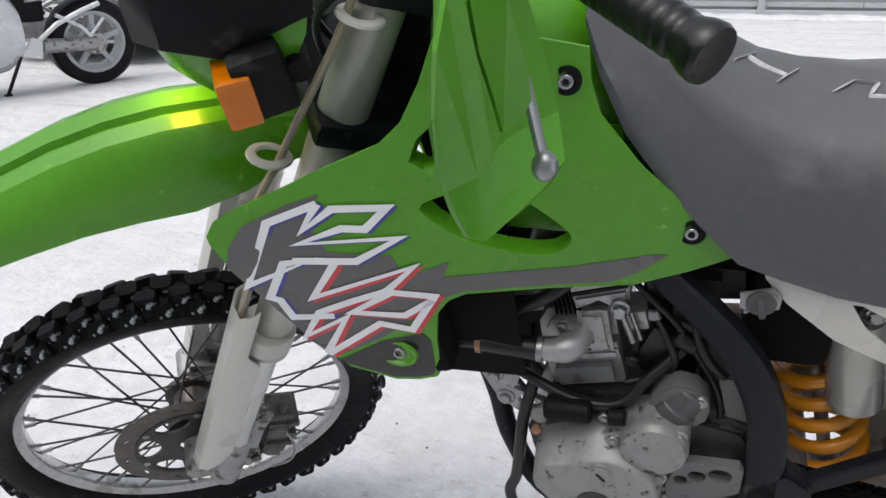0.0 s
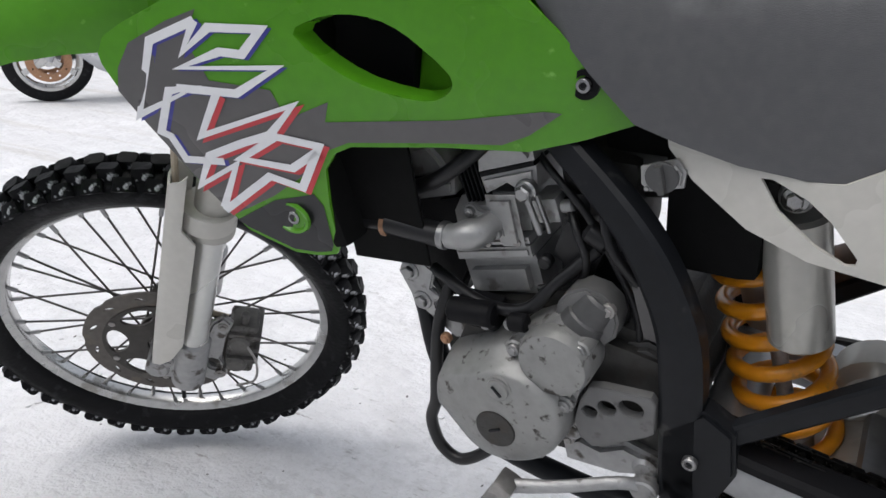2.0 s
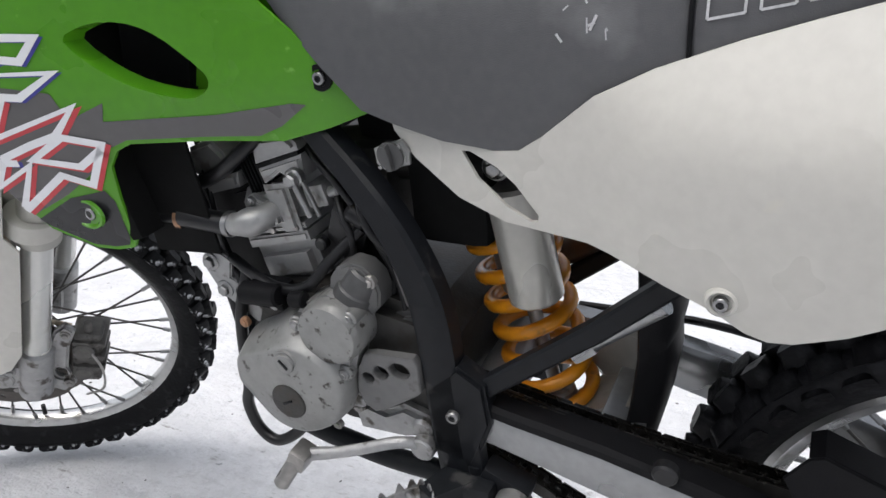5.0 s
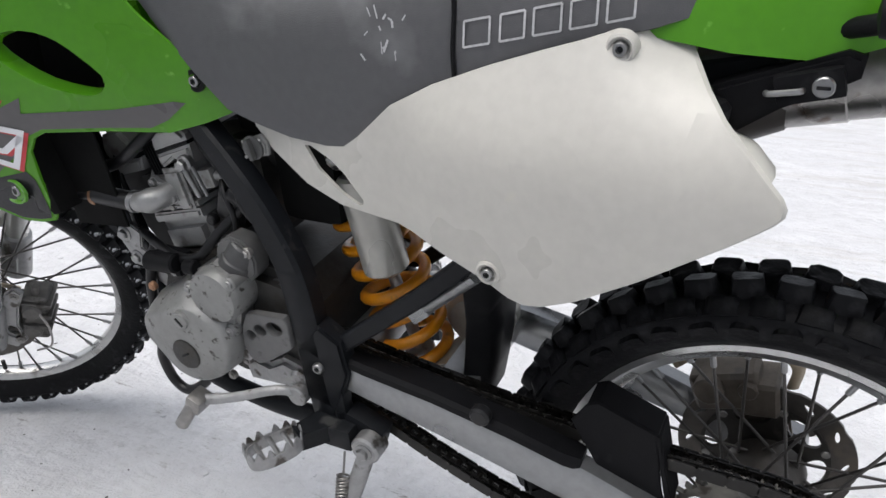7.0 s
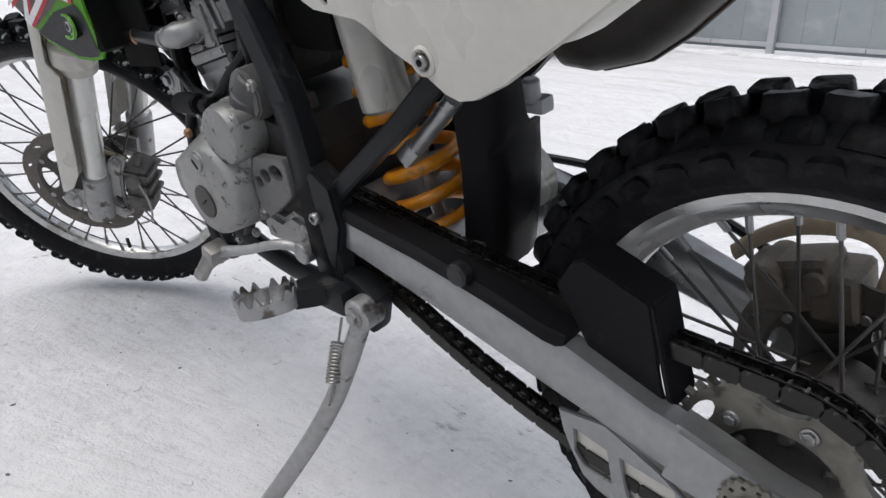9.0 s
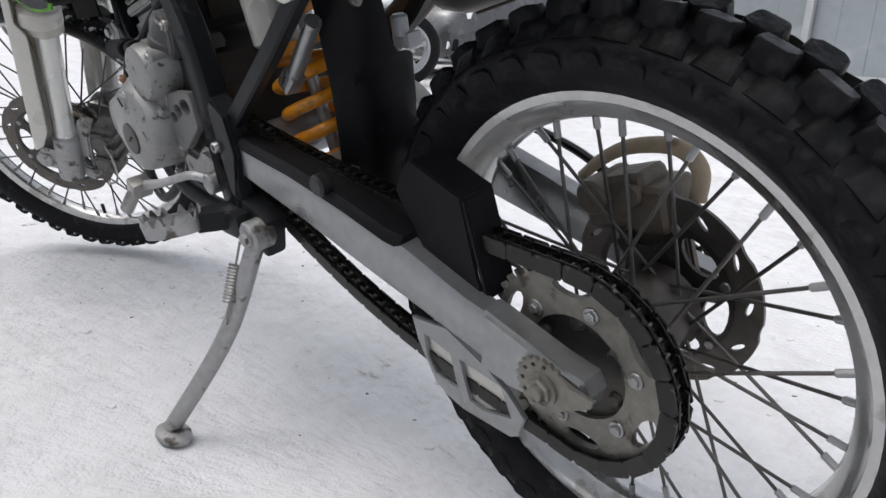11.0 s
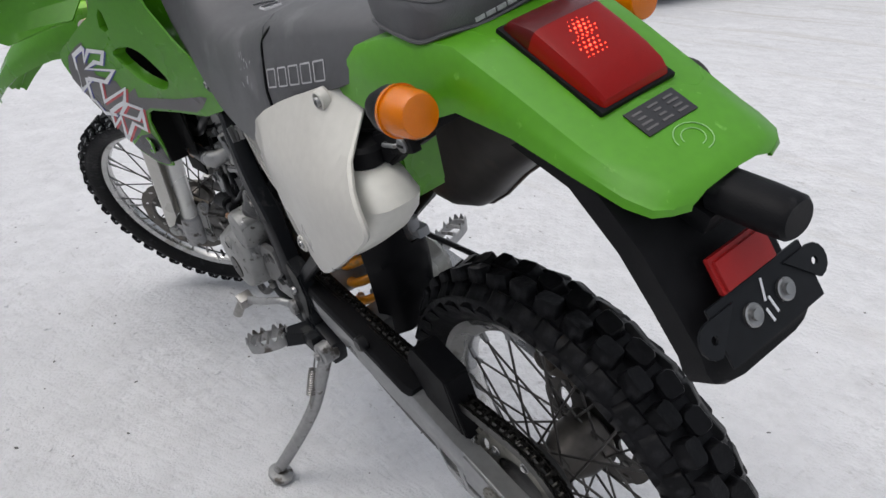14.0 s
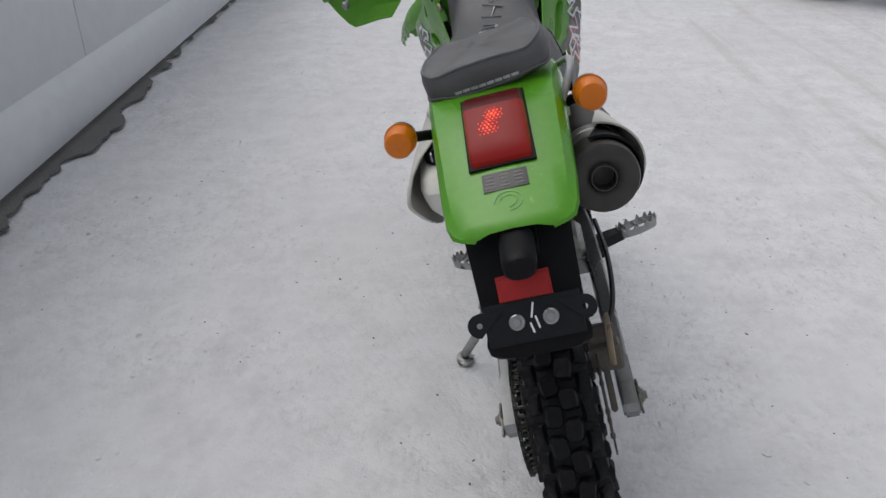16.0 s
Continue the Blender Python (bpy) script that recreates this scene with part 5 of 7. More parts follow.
slab(bm, [(-0.64, 0.60), (-0.605, 0.60), (-0.60, 0.582), (-0.635, 0.578)], -0.085, -0.06, 0.004)
part("rear_case", bm, MOTOR, bike, "grey rear crankcase casting")
# carburettor and airbox fill the dark middle
bm = bmesh.new()
rod(bm, (-0.73, -0.02, 0.72), (-0.62, -0.02, 0.735), 0.032, 20, 0.004)
box(bm, (0.05, 0.09, 0.10), at(-0.672, -0.02, 0.70), 0.012)
box(bm, (0.04, 0.06, 0.05), at(-0.672, -0.02, 0.635), 0.012)
part("carburettor", bm, DARK_CASE, bike, "grimy carburettor")
bm = bmesh.new()
box(bm, (0.22, 0.15, 0.16), at(-0.44, 0.0, 0.83), 0.02)
airbox = part("airbox", bm, INSIDE_DARK, bike, "black plastic airbox")
for word, size, m_ in (("side_lid", (0.17, 0.03, 0.14), at(-0.435, 0.09, 0.755)), ("intake_duct", (0.15, 0.10, 0.10), at(-0.615, 0.0, 0.80)), ("intake_boot", (0.09, 0.15, 0.14), at(-0.575, 0.0, 0.72))):
    bm = bmesh.new()
    box(bm, size, m_, 0.02)
    part(word, bm, INSIDE_DARK, airbox)
bm = bmesh.new()
slab(bm, [(-0.633, 0.767), (-0.602, 0.778), (-0.594, 0.768), (-0.595, 0.753), (-0.624, 0.745), (-0.632, 0.751)], -0.108, -0.098, 0.003)
petcock = part("fuel_tap", bm, CASE, bike, "aluminium fuel tap")
bm = bmesh.new()
lathe(bm, [(0, 0.0145), (-0.003, 0.0145), (-0.004, 0.013), (-0.004, 0.002)], 24, at(-0.613, -0.108, 0.762))
box(bm, (0.026, 0.008, 0.0065), at(-0.613, -0.115, 0.762, 0, 78, 0), 0.002)
part("tap_lever", bm, MOTOR, petcock, "dark grey slotted tap knob")
for x, z in ((-0.602, 0.772), (-0.626, 0.749)):
    bolt(petcock, (x, -0.108, z), (x, -1, z), 0.0025, flange=False)
# exhaust: header along the far side, silencer at the rear
RUST = mat("rusty_exhaust", (0.07, 0.05, 0.04), 0.6, 0.5, vary=0.3, wear=(0.11, 0.06, 0.035), wamount=0.4)
bm = bmesh.new()
tube(bm, spline([(-0.87, 0.03, 0.69), (-0.95, 0.05, 0.60), (-0.92, 0.12, 0.50), (-0.78, 0.15, 0.50), (-0.64, 0.135, 0.53), (-0.52, 0.125, 0.555), (-0.43, 0.122, 0.605), (-0.365, 0.12, 0.655)]), 0.0225, 16)
part("exhaust_header", bm, RUST, bike, "rusty exhaust header pipe")
MUFF = [(-0.392, 0.674, 0.022, 0.028), (-0.384, 0.678, 0.040, 0.060), (-0.365, 0.686, 0.052, 0.090), (-0.33, 0.702, 0.056, 0.108), (-0.27, 0.724, 0.057, 0.114), (-0.225, 0.746, 0.057, 0.106), (-0.17, 0.774, 0.056, 0.086), (-0.10, 0.800, 0.053, 0.062), (-0.065, 0.808, 0.051, 0.054)]
bm = bmesh.new()
loft(bm, [[(x, 0.13 + ry * math.copysign(abs(math.cos(a)) ** 0.8, math.cos(a)), zc + rz * math.copysign(abs(math.sin(a)) ** 0.85, math.sin(a))) for a in (2 * math.pi * j / 36 for j in range(36))] for x, zc, ry, rz in MUFF])
silencer = part("silencer", bm, SOOT, bike, "sooty rust-brown exhaust silencer", None, 50)
bm = bmesh.new()
tube(bm, [(x, 0.13 + 0.004, zc - rz * 1.0) for x, zc, ry, rz in MUFF[3:]], 0.004, 8)
part("seam", bm, RUST, silencer, "rusty folded seam")
E0, E1 = Vector((-0.075, 0.13, 0.806)), Vector((0.12, 0.13, 0.845))
bm = bmesh.new()
d = (E1 - E0).length
lathe(bm, [(0, 0.05), (0.002, 0.0525), (0.06, 0.0525), (0.062, 0.0505), (0.12, 0.0505)], 40, along(E0, E1))
part("end_section", bm, STEEL, silencer, "heat-stained steel end section")
bm = bmesh.new()
lathe(bm, [(0.118, 0.0512), (d - 0.01, 0.0512), (d - 0.002, 0.049), (d, 0.045), (d - 0.001, 0.03), (d - 0.006, 0.021), (d + 0.001, 0.0185), (d + 0.001, 0.0165), (d - 0.03, 0.016), (d - 0.03, 0.001)], 40, along(E0, E1))
part("end_cap", bm, SOOT, silencer, "sooty black end cap with outlet")
for name, r, th, f0, f1, a0, a1, m_, lab in (("heat_shield", 0.060, 0.004, 0.1, 0.82, -0.7, 1.75, BLACK_PLASTIC, "black plastic heat shield"), ("right_side_cover", 0.071, 0.003, -0.9, 0.55, -0.5, 1.55, WHITE, "white plastic side cover over the silencer")):
    bm = bmesh.new()
    loft(bm, [[E0.lerp(E1, f) + Vector((0, (r - 0.004 * k) * math.cos(a), r * math.sin(a))) for a in np.linspace(a0, a1 - 0.12 * k, 14)] for k, f in enumerate(np.linspace(f0, f1, 6)[::-1])][::-1], False, False)
    thicken(bm, th)
    part(name, bm, m_, bike, lab)
# shift lever
bm = bmesh.new()
tube(bm, spline([(-0.606, -0.125, 0.412), (-0.632, -0.145, 0.424), (-0.69, -0.163, 0.408), (-0.742, -0.176, 0.398)], 5), [0.009, 0.008, 0.0075, 0.007, 0.007, 0.007, 0.007, 0.007, 0.007, 0.007, 0.007, 0.007, 0.0075, 0.008, 0.008, 0.009], 10, flat=0.6)
rod(bm, (-0.606, -0.10, 0.412), (-0.606, -0.137, 0.412), 0.015, 16, 0.002)
lever = part("shift_lever", bm, ALU, bike, "worn aluminium gear shift lever")
bm = bmesh.new()
box(bm, (0.024, 0.03, 0.026), at(-0.747, -0.178, 0.396, 0, 24, 0), 0.005)
rod(bm, (-0.750, -0.182, 0.396), (-0.771, -0.20, 0.360), 0.0100, 16, 0.003)
part("lever_tip", bm, STEEL, lever)

# ---- bodywork ----
def shroud_y(x, z):
    return -0.101 + 0.3 * (x + 0.686) + max(0.0, 0.82 - z) * 0.12


SHROUD = [(-1.141, 0.857), (-1.142, 0.868), (-1.132, 0.884), (-1.11, 0.896), (-1.064, 0.915), (-1.014, 0.937), (-0.967, 0.955), (-0.945, 0.975), (-0.925, 1.012), (-0.91, 1.05), (-0.87, 1.055),
          (-0.785, 1.031), (-0.783, 1.001), (-0.774, 0.967), (-0.736, 0.911), (-0.689, 0.859), (-0.633, 0.804), (-0.634, 0.80), (-0.687, 0.781), (-0.737, 0.768), (-0.819, 0.771),
          (-0.904, 0.77), (-0.922, 0.762), (-0.936, 0.743), (-0.942, 0.70), (-0.944, 0.646), (-0.949, 0.637), (-0.97, 0.634), (-0.995, 0.637), (-1.041, 0.664), (-1.078, 0.723), (-1.125, 0.819)]
HOLE_A = [(-0.938, 0.882), (-0.924, 0.893), (-0.897, 0.899), (-0.867, 0.896), (-0.843, 0.885), (-0.823, 0.868), (-0.80, 0.843), (-0.80, 0.829), (-0.815, 0.819), (-0.84, 0.821), (-0.88, 0.834), (-0.914, 0.856)]
HOLE_B = [(-0.942, 0.935), (-0.933, 0.957), (-0.918, 0.97), (-0.912, 0.96), (-0.914, 0.931), (-0.93, 0.926)]
HOLE_A = [(p.x, p.z) for p in spline([(x, 0, z) for x, z in HOLE_A], 2, True)]
GREY_AREA = [(-1.027, 0.908), (-1.06, 0.898), (-1.105, 0.878), (-1.124, 0.853), (-1.131, 0.83), (-1.118, 0.805), (-1.075, 0.72), (-1.053, 0.684), (-1.0, 0.71), (-0.955, 0.74), (-0.94, 0.748), (-0.93, 0.765), (-0.905, 0.775),
             (-0.819, 0.776), (-0.76, 0.775), (-0.735, 0.785), (-0.705, 0.807), (-0.72, 0.809), (-0.80, 0.80), (-0.923, 0.797), (-0.915, 0.818), (-0.96, 0.80), (-0.97, 0.83), (-1.03, 0.84), (-1.045, 0.88)]
BLACK_AREA = [(-1.05, 0.678), (-1.041, 0.669), (-0.995, 0.642), (-0.97, 0.639), (-0.953, 0.641), (-0.949, 0.65), (-0.948, 0.70), (-0.955, 0.714), (-1.0, 0.705)]
ZIGS = [[(-1.03, 0.898), (-1.081, 0.88), (-1.116, 0.804), (-1.047, 0.833), (-1.075, 0.83), (-1.099, 0.785), (-1.09, 0.78), (-1.083, 0.753), (-1.041, 0.751)],
        [(-1.03, 0.898), (-1.049, 0.869), (-1.018, 0.891), (-0.967, 0.888), (-0.99, 0.865), (-1.012, 0.868), (-1.056, 0.853), (-0.959, 0.852), (-1.004, 0.827), (-1.065, 0.833)],
        [(-1.025, 0.827), (-1.056, 0.781), (-0.95, 0.815), (-0.982, 0.783), (-1.015, 0.773), (-1.055, 0.758), (-1.077, 0.722), (-1.029, 0.748), (-1.06, 0.694)],
        [(-1.06, 0.69), (-0.996, 0.735), (-0.964, 0.722), (-0.935, 0.771), (-0.977, 0.781), (-1.021, 0.755), (-0.969, 0.745), (-0.938, 0.765)]]


def stripe(bm, pts, w, yf, lift):
    """A mitred band of width w along (x, z) points, laid on the surface."""
    p = [Vector(q) for q in pts]
    left, right = [], []
    for i, q in enumerate(p):
        a = (q - p[i - 1]).normalized() if i else (p[1] - q).normalized()
        b = (p[i + 1] - q).normalized() if i + 1 < len(p) else a
        n = Vector((-a.y, a.x)) + Vector((-b.y, b.x))
        n = n.normalized() if n.length > 0.2 else Vector((-a.y, a.x))
        k = w * 0.5 / max(0.45, abs(n.dot(Vector((-a.y, a.x)))))
        for side, out in ((k, left), (-k, right)):
            s = q + n * side
            out.append(bm.verts.new((s.x, yf(s.x, s.y) - lift, s.y)))
    for i in range(len(p) - 1):
        bm.faces.new((left[i], left[i + 1], right[i + 1], right[i]))


def decals(parent, mirror):
    for name, area, m_, lift in (("grey_graphic", GREY_AREA, DECAL_GREY, 0.0008), ("black_graphic", BLACK_AREA, DECAL_BLACK, 0.0009)):
        t = sheet(area, (), 0.03)
        for v in t.verts:
            v.co.y = shroud_y(v.co.x, v.co.z) - lift
        part(name, t, m_, parent, "", mirror)
    for dx, dz, m_, lift, w, zs in ((0.0045, -0.0035, DECAL_RED, 0.0012, 0.008, ZIGS[2:]), (0.004, -0.002, DECAL_BLUE, 0.0012, 0.007, ZIGS[:2]), (0, 0, DECAL_WHITE, 0.0018, 0.0085, ZIGS)):
        bm = bmesh.new()
        for z in zs:
            stripe(bm, [(x + dx, q + dz) for x, q in z], w, shroud_y, lift + 0.0001 * ZIGS.index(z))
        part("zigzag_graphic", bm, m_, parent, "", mirror)


MIRROR = Matrix.Diagonal((1, -1, 1, 1))
for mirror in (Matrix(), MIRROR):
    bm = panel(SHROUD, shroud_y, 0.0035, [HOLE_A, HOLE_B], 0.03)
    shroud = part("radiator_shroud", bm, GREEN, bike, "green plastic radiator shroud with jagged graphics", mirror)
    for loop in (HOLE_A, HOLE_B):
        bm = bmesh.new()
        cx, cz = sum(p[0] for p in loop) / len(loop), sum(p[1] for p in loop) / len(loop)
        loft(bm, [[(cx + (x - cx) * k, shroud_y(x, z) + y, cz + (z - cz) * k) for x, z in loop] for k, y in ((1.0, 0.0), (0.99, 0.004), (0.93, 0.022))], False)
        part("duct_lip", bm, GREEN, shroud, "", mirror)
    if mirror == Matrix():
        decals(shroud, mirror)
        for p, r in (((-0.686, 0.834), 0.0062), ((-0.803, 1.003), 0.0062)):
            y = shroud_y(*p)
            bm = bmesh.new()
            lathe(bm, [(0.002, 0.0135), (-0.002, 0.0135), (-0.002, 0.0085), (0.0, 0.0083)], 24, at(p[0], y, p[1]))
            part("bolt_collar", bm, BLACK_PLASTIC, shroud)
            socket_bolt(shroud, (p[0], y - 0.001, p[1]), (p[0], -1, p[1]), r)
        y = shroud_y(-0.987, 0.684)
        bm = bmesh.new()
        lathe(bm, [(0.001, 0.022), (-0.0025, 0.021), (-0.0025, 0.018), (0.006, 0.011), (0.006, 0.001)], 28, at(-0.987, y - 0.001, 0.684) @ Matrix.Diagonal((1.15, 1, 0.85, 1)))
        part("bolt_cup", bm, GREEN, shroud)
        socket_bolt(shroud, (-0.985, y + 0.003, 0.684), (-0.985, -1, 0.684), 0.0075)
    else:
        decals(shroud, mirror)
# added black plate that stands for the dark void between forks and hand guard
bm = bmesh.new()
slab(bm, [(-1.06, 0.90), (-0.93, 0.88), (-0.93, 1.03), (-0.99, 1.07), (-1.03, 1.06)], -0.028, 0.028, 0.005)
part("head_gusset", bm, BLACK_PAINT, bike, "added black plate standing for the dark void behind the forks")
# tank between the shrouds
bm = bmesh.new()
rings = []
for x, zt, w in ((-0.955, 1.03, 0.05), (-0.943, 1.06, 0.085), (-0.915, 1.085, 0.118), (-0.87, 1.085, 0.12), (-0.82, 1.06, 0.085), (-0.77, 1.02, 0.06), (-0.74, 0.98, 0.05)):
    zb = 0.86
    rings.append([(x, w * math.copysign(abs(math.cos(a)) ** 0.6, math.cos(a)), (zt + zb) / 2 + (zt - zb) / 2 * math.copysign(abs(math.sin(a)) ** 0.6, math.sin(a))) for a in (2 * math.pi * j / 28 for j in range(28))])
loft(bm, rings)
tank = part("fuel_tank", bm, GREEN, bike, "green plastic fuel tank")
bm = bmesh.new()
lathe(bm, [(0, 0.036), (0.018, 0.036), (0.022, 0.03), (0.022, 0.002)], 28, at(-0.89, 0, 1.085, 90))
part("filler_cap", bm, BLACK_PLASTIC, tank)
# dark inner duct with the green tank flank behind it
for s in (-1, 1):
    bm = bmesh.new()
    box(bm, (0.10, 0.02, 0.16), at(-0.915, s * 0.075, 0.86, 0, 12, 0), 0.01)
    part("duct", bm, BLACK_PLASTIC, bike, "black inner duct")
    bm = bmesh.new()
    slab(bm, [(-0.885, 0.80), (-0.868, 0.85), (-0.872, 0.93), (-0.76, 0.93), (-0.74, 0.80)], s * 0.082, s * 0.06, 0.012)
    part("tank_flank", bm, GREEN, tank)

# seat: x, top, bottom, half width at the top and at the bottom
SEAT = [(-0.795, 1.062, 1.035, 0.055, 0.085), (-0.78, 1.056, 0.99, 0.06, 0.096), (-0.755, 1.04, 0.937, 0.068, 0.10), (-0.72, 1.014, 0.89, 0.078, 0.103), (-0.68, 0.984, 0.845, 0.09, 0.106), (-0.64, 0.962, 0.806, 0.10, 0.108),
        (-0.60, 0.951, 0.795, 0.108, 0.112), (-0.55, 0.947, 0.785, 0.113, 0.117), (-0.50, 0.95, 0.782, 0.116, 0.121), (-0.475, 0.954, 0.784, 0.117, 0.123), (-0.45, 0.959, 0.80, 0.118, 0.125), (-0.41, 0.967, 0.833, 0.118, 0.127),
        (-0.36, 0.978, 0.858, 0.116, 0.128), (-0.339, 0.983, 0.865, 0.115, 0.128), (-0.336, 0.978, 0.866, 0.112, 0.126), (-0.333, 0.985, 0.867, 0.115, 0.128), (-0.29, 0.99, 0.882, 0.113, 0.126), (-0.22, 0.995, 0.902, 0.108, 0.12),
        (-0.16, 0.997, 0.918, 0.10, 0.112), (-0.10, 0.997, 0.935, 0.09, 0.10), (-0.06, 0.992, 0.945, 0.075, 0.085)]


def seat_ring(x, zt, zb, wt, wb):
    h = zt - zb
    half = [(wb * 0.9, zb - 0.004), (wb, zb), (wb * 0.995, zb + h * 0.22), (wt * 0.62 + wb * 0.38, zb + h * 0.5), (wt * 0.98, zb + h * 0.72), (wt * 0.9, zb + h * 0.87), (wt * 0.72, zb + h * 0.96), (wt * 0.4, zt - h * 0.004), (0, zt)]
    return [(x, -y, z) for y, z in half] + [(x, y, z) for y, z in half[-2::-1]]


bm = bmesh.new()
loft(bm, [seat_ring(*r) for r in SEAT])
seat = part("seat", bm, GREY_VINYL, bike, "grey vinyl seat with chalk marks", None, 50)


seam = [(x + 0.04 * max(0.0, (z - 0.95) / 0.035), y * 1.004, z + 0.001) for x, y, z in seat_ring(-0.336, 0.983, 0.866, 0.114, 0.128)][1:-1]
bm = bmesh.new()
tube(bm, spline(seam, 4), 0.0022, 6)
part("seam", bm, BLACK_PLASTIC, seat, "dark stitched seam")


def seat_top(x, y):
    zt, zb, wt, wb = lerp(SEAT, x)
    h, y = zt - zb, abs(y)
    prof = [(0, zt), (wt * 0.4, zt - h * 0.004), (wt * 0.72, zb + h * 0.96), (wt * 0.9, zb + h * 0.87), (wt * 0.98, zb + h * 0.72)]
    return lerp(prof, y)[0]


def seat_side(x, z):
    zt, zb, wt, wb = lerp(SEAT, x)
    h = zt - zb
    return -lerp([(zb, wb), (zb + h * 0.22, wb * 0.995), (zb + h * 0.5, wt * 0.62 + wb * 0.38), (zb + h * 0.72, wt * 0.98), (zb + h * 0.87, wt * 0.9), (zb + h * 0.96, wt * 0.72), (zt, wt * 0.4)], z)[0]


loops = [[(-0.725, 0.03), (-0.73, 0.0), (-0.705, -0.008), (-0.697, 0.02), (-0.675, 0.026), (-0.668, 0.0)], [(-0.735, 0.012), (-0.69, 0.03)],
         [(-0.665, -0.015), (-0.645, 0.03)], [(-0.625, -0.02), (-0.605, 0.022)], [(-0.652, 0.01), (-0.616, 0.0)],
         [(-0.575, -0.018), (-0.555, 0.012), (-0.535, 0.006)], [(-0.535, 0.006), (-0.545, -0.022), (-0.505, -0.028), (-0.495, -0.005)]]
for lp in loops:
    bm = bmesh.new()
    pts = []
    for a, b in zip(lp, lp[1:]):
        pts += [(a[0] + (b[0] - a[0]) * i / 5, a[1] + (b[1] - a[1]) * i / 5) for i in range(5)]
    pts.append(lp[-1])
    tube(bm, [(x, y, seat_top(x, y) + 0.0005) for x, y in pts], [0.0024 + 0.002 * random.random() for _ in pts], 6, flat=0.3)
    part("chalk_mark", bm, CHALK, seat, "rubbed white chalk stroke")
for a, b in ((-0.325, -0.30), (-0.29, -0.268), (-0.26, -0.236), (-0.228, -0.206), (-0.198, -0.176)):
    bm = bmesh.new()
    for z0 in (0.0, 0.022):
        stripe(bm, [(a, 0.897 + (a + 0.33) * 0.19 + z0), (b, 0.897 + (b + 0.33) * 0.19 + z0)], 0.002, seat_side, 0.0015)
    for x in (a, b):
        stripe(bm, [(x, 0.897 + (x + 0.33) * 0.19), (x, 0.919 + (x + 0.33) * 0.19)], 0.002, seat_side, 0.0016)
    part("lettering_bar", bm, CHALK, seat, "pale outlined bar")
bm = bmesh.new()
for _ in range(14):
    x, z = random.uniform(-0.435, -0.385), random.uniform(0.875, 0.92)
    stripe(bm, [(x, z), (x + random.uniform(-0.006, 0.006), z + random.uniform(0.002, 0.012))], random.uniform(0.001, 0.003), seat_side, 0.0012)
part("scuff", bm, CHALK, seat)

# left side cover
def soft(v, w=0.012):
    return 0.5 * (v + math.sqrt(v * v + w * w))


def ease(a, b, v):
    t = min(1.0, max(0.0, (v - a) / (b - a)))
    return t * t * (3 - 2 * t)


def side_y(x, z):
    y = -0.184 + soft(0.077 - 0.2 * (x + 0.6), 0.01)
    rear_w = ease(-0.22, -0.08, x)
    turn_in = (1 - rear_w) * soft(z - 0.835) * 0.6 + rear_w * (soft(z - 0.838) * 0.6 + soft(z - 0.858) * 1.3)
    low = 1 - ease(0.815, 0.85, z)
    bulge = ease(-0.405, -0.345, x)
    return y + turn_in + ease(0.80, 0.835, z) * 0.004 + soft(0.72 - z, 0.01) * 0.1 + low * (0.006 - 0.010 * bulge)


SIDE = [(-0.615, 0.801), (-0.563, 0.785), (-0.50, 0.781), (-0.474, 0.785), (-0.452, 0.80), (-0.406, 0.839), (-0.36, 0.862), (-0.30, 0.884), (-0.249, 0.90), (-0.161, 0.925), (-0.145, 0.918), (-0.128, 0.895), (-0.112, 0.876), (-0.095, 0.86), (-0.072, 0.84),
        (-0.056, 0.824), (-0.046, 0.814), (-0.042, 0.806), (-0.043, 0.799), (-0.049, 0.792), (-0.06, 0.783), (-0.08, 0.768), (-0.15, 0.72), (-0.205, 0.685), (-0.24, 0.668), (-0.258, 0.664), (-0.275, 0.667), (-0.30, 0.68), (-0.36, 0.70), (-0.41, 0.711), (-0.491, 0.713), (-0.541, 0.728), (-0.589, 0.76), (-0.612, 0.785)]
SIDE_HOLE = [(-0.534, 0.776), (-0.525, 0.777), (-0.497, 0.766), (-0.478, 0.752), (-0.456, 0.727), (-0.457, 0.721), (-0.464, 0.719), (-0.488, 0.729), (-0.518, 0.751)]
bm = panel(SIDE, side_y, 0.004, [SIDE_HOLE], 0.025)
side_cover = part("left_side_cover", bm, WHITE, bike, "aged white plastic side cover")
bm = bmesh.new()
back = [(-0.161, 0.925), (-0.145, 0.918), (-0.128, 0.895), (-0.112, 0.876), (-0.095, 0.86), (-0.072, 0.84), (-0.056, 0.824), (-0.046, 0.814), (-0.042, 0.806), (-0.043, 0.799), (-0.049, 0.792), (-0.06, 0.783), (-0.08, 0.768), (-0.15, 0.72), (-0.205, 0.685), (-0.24, 0.668)]
loft(bm, [[(x + dx, side_y(x, z) + dy, z + dz) for x, z in back] for dx, dy, dz in ((0, 0, 0), (0.003, 0.003, 0), (0.001, 0.007, 0.0))], False, False)
thicken(bm, 0.003)
part("edge_lip", bm, WHITE, side_cover)
for p in ((-0.183, 0.904), (-0.294, 0.692)):
    y = side_y(*p)
    bm = bmesh.new()
    lathe(bm, [(0.006, 0.0145), (-0.003, 0.0125), (-0.0045, 0.0105), (-0.003, 0.0085), (0.001, 0.008)], 24, at(p[0], y, p[1]))
    part("bolt_boss", bm, WHITE, side_cover)
    socket_bolt(side_cover, (p[0], y - 0.003, p[1]), (p[0], -1, p[1]), 0.0055)
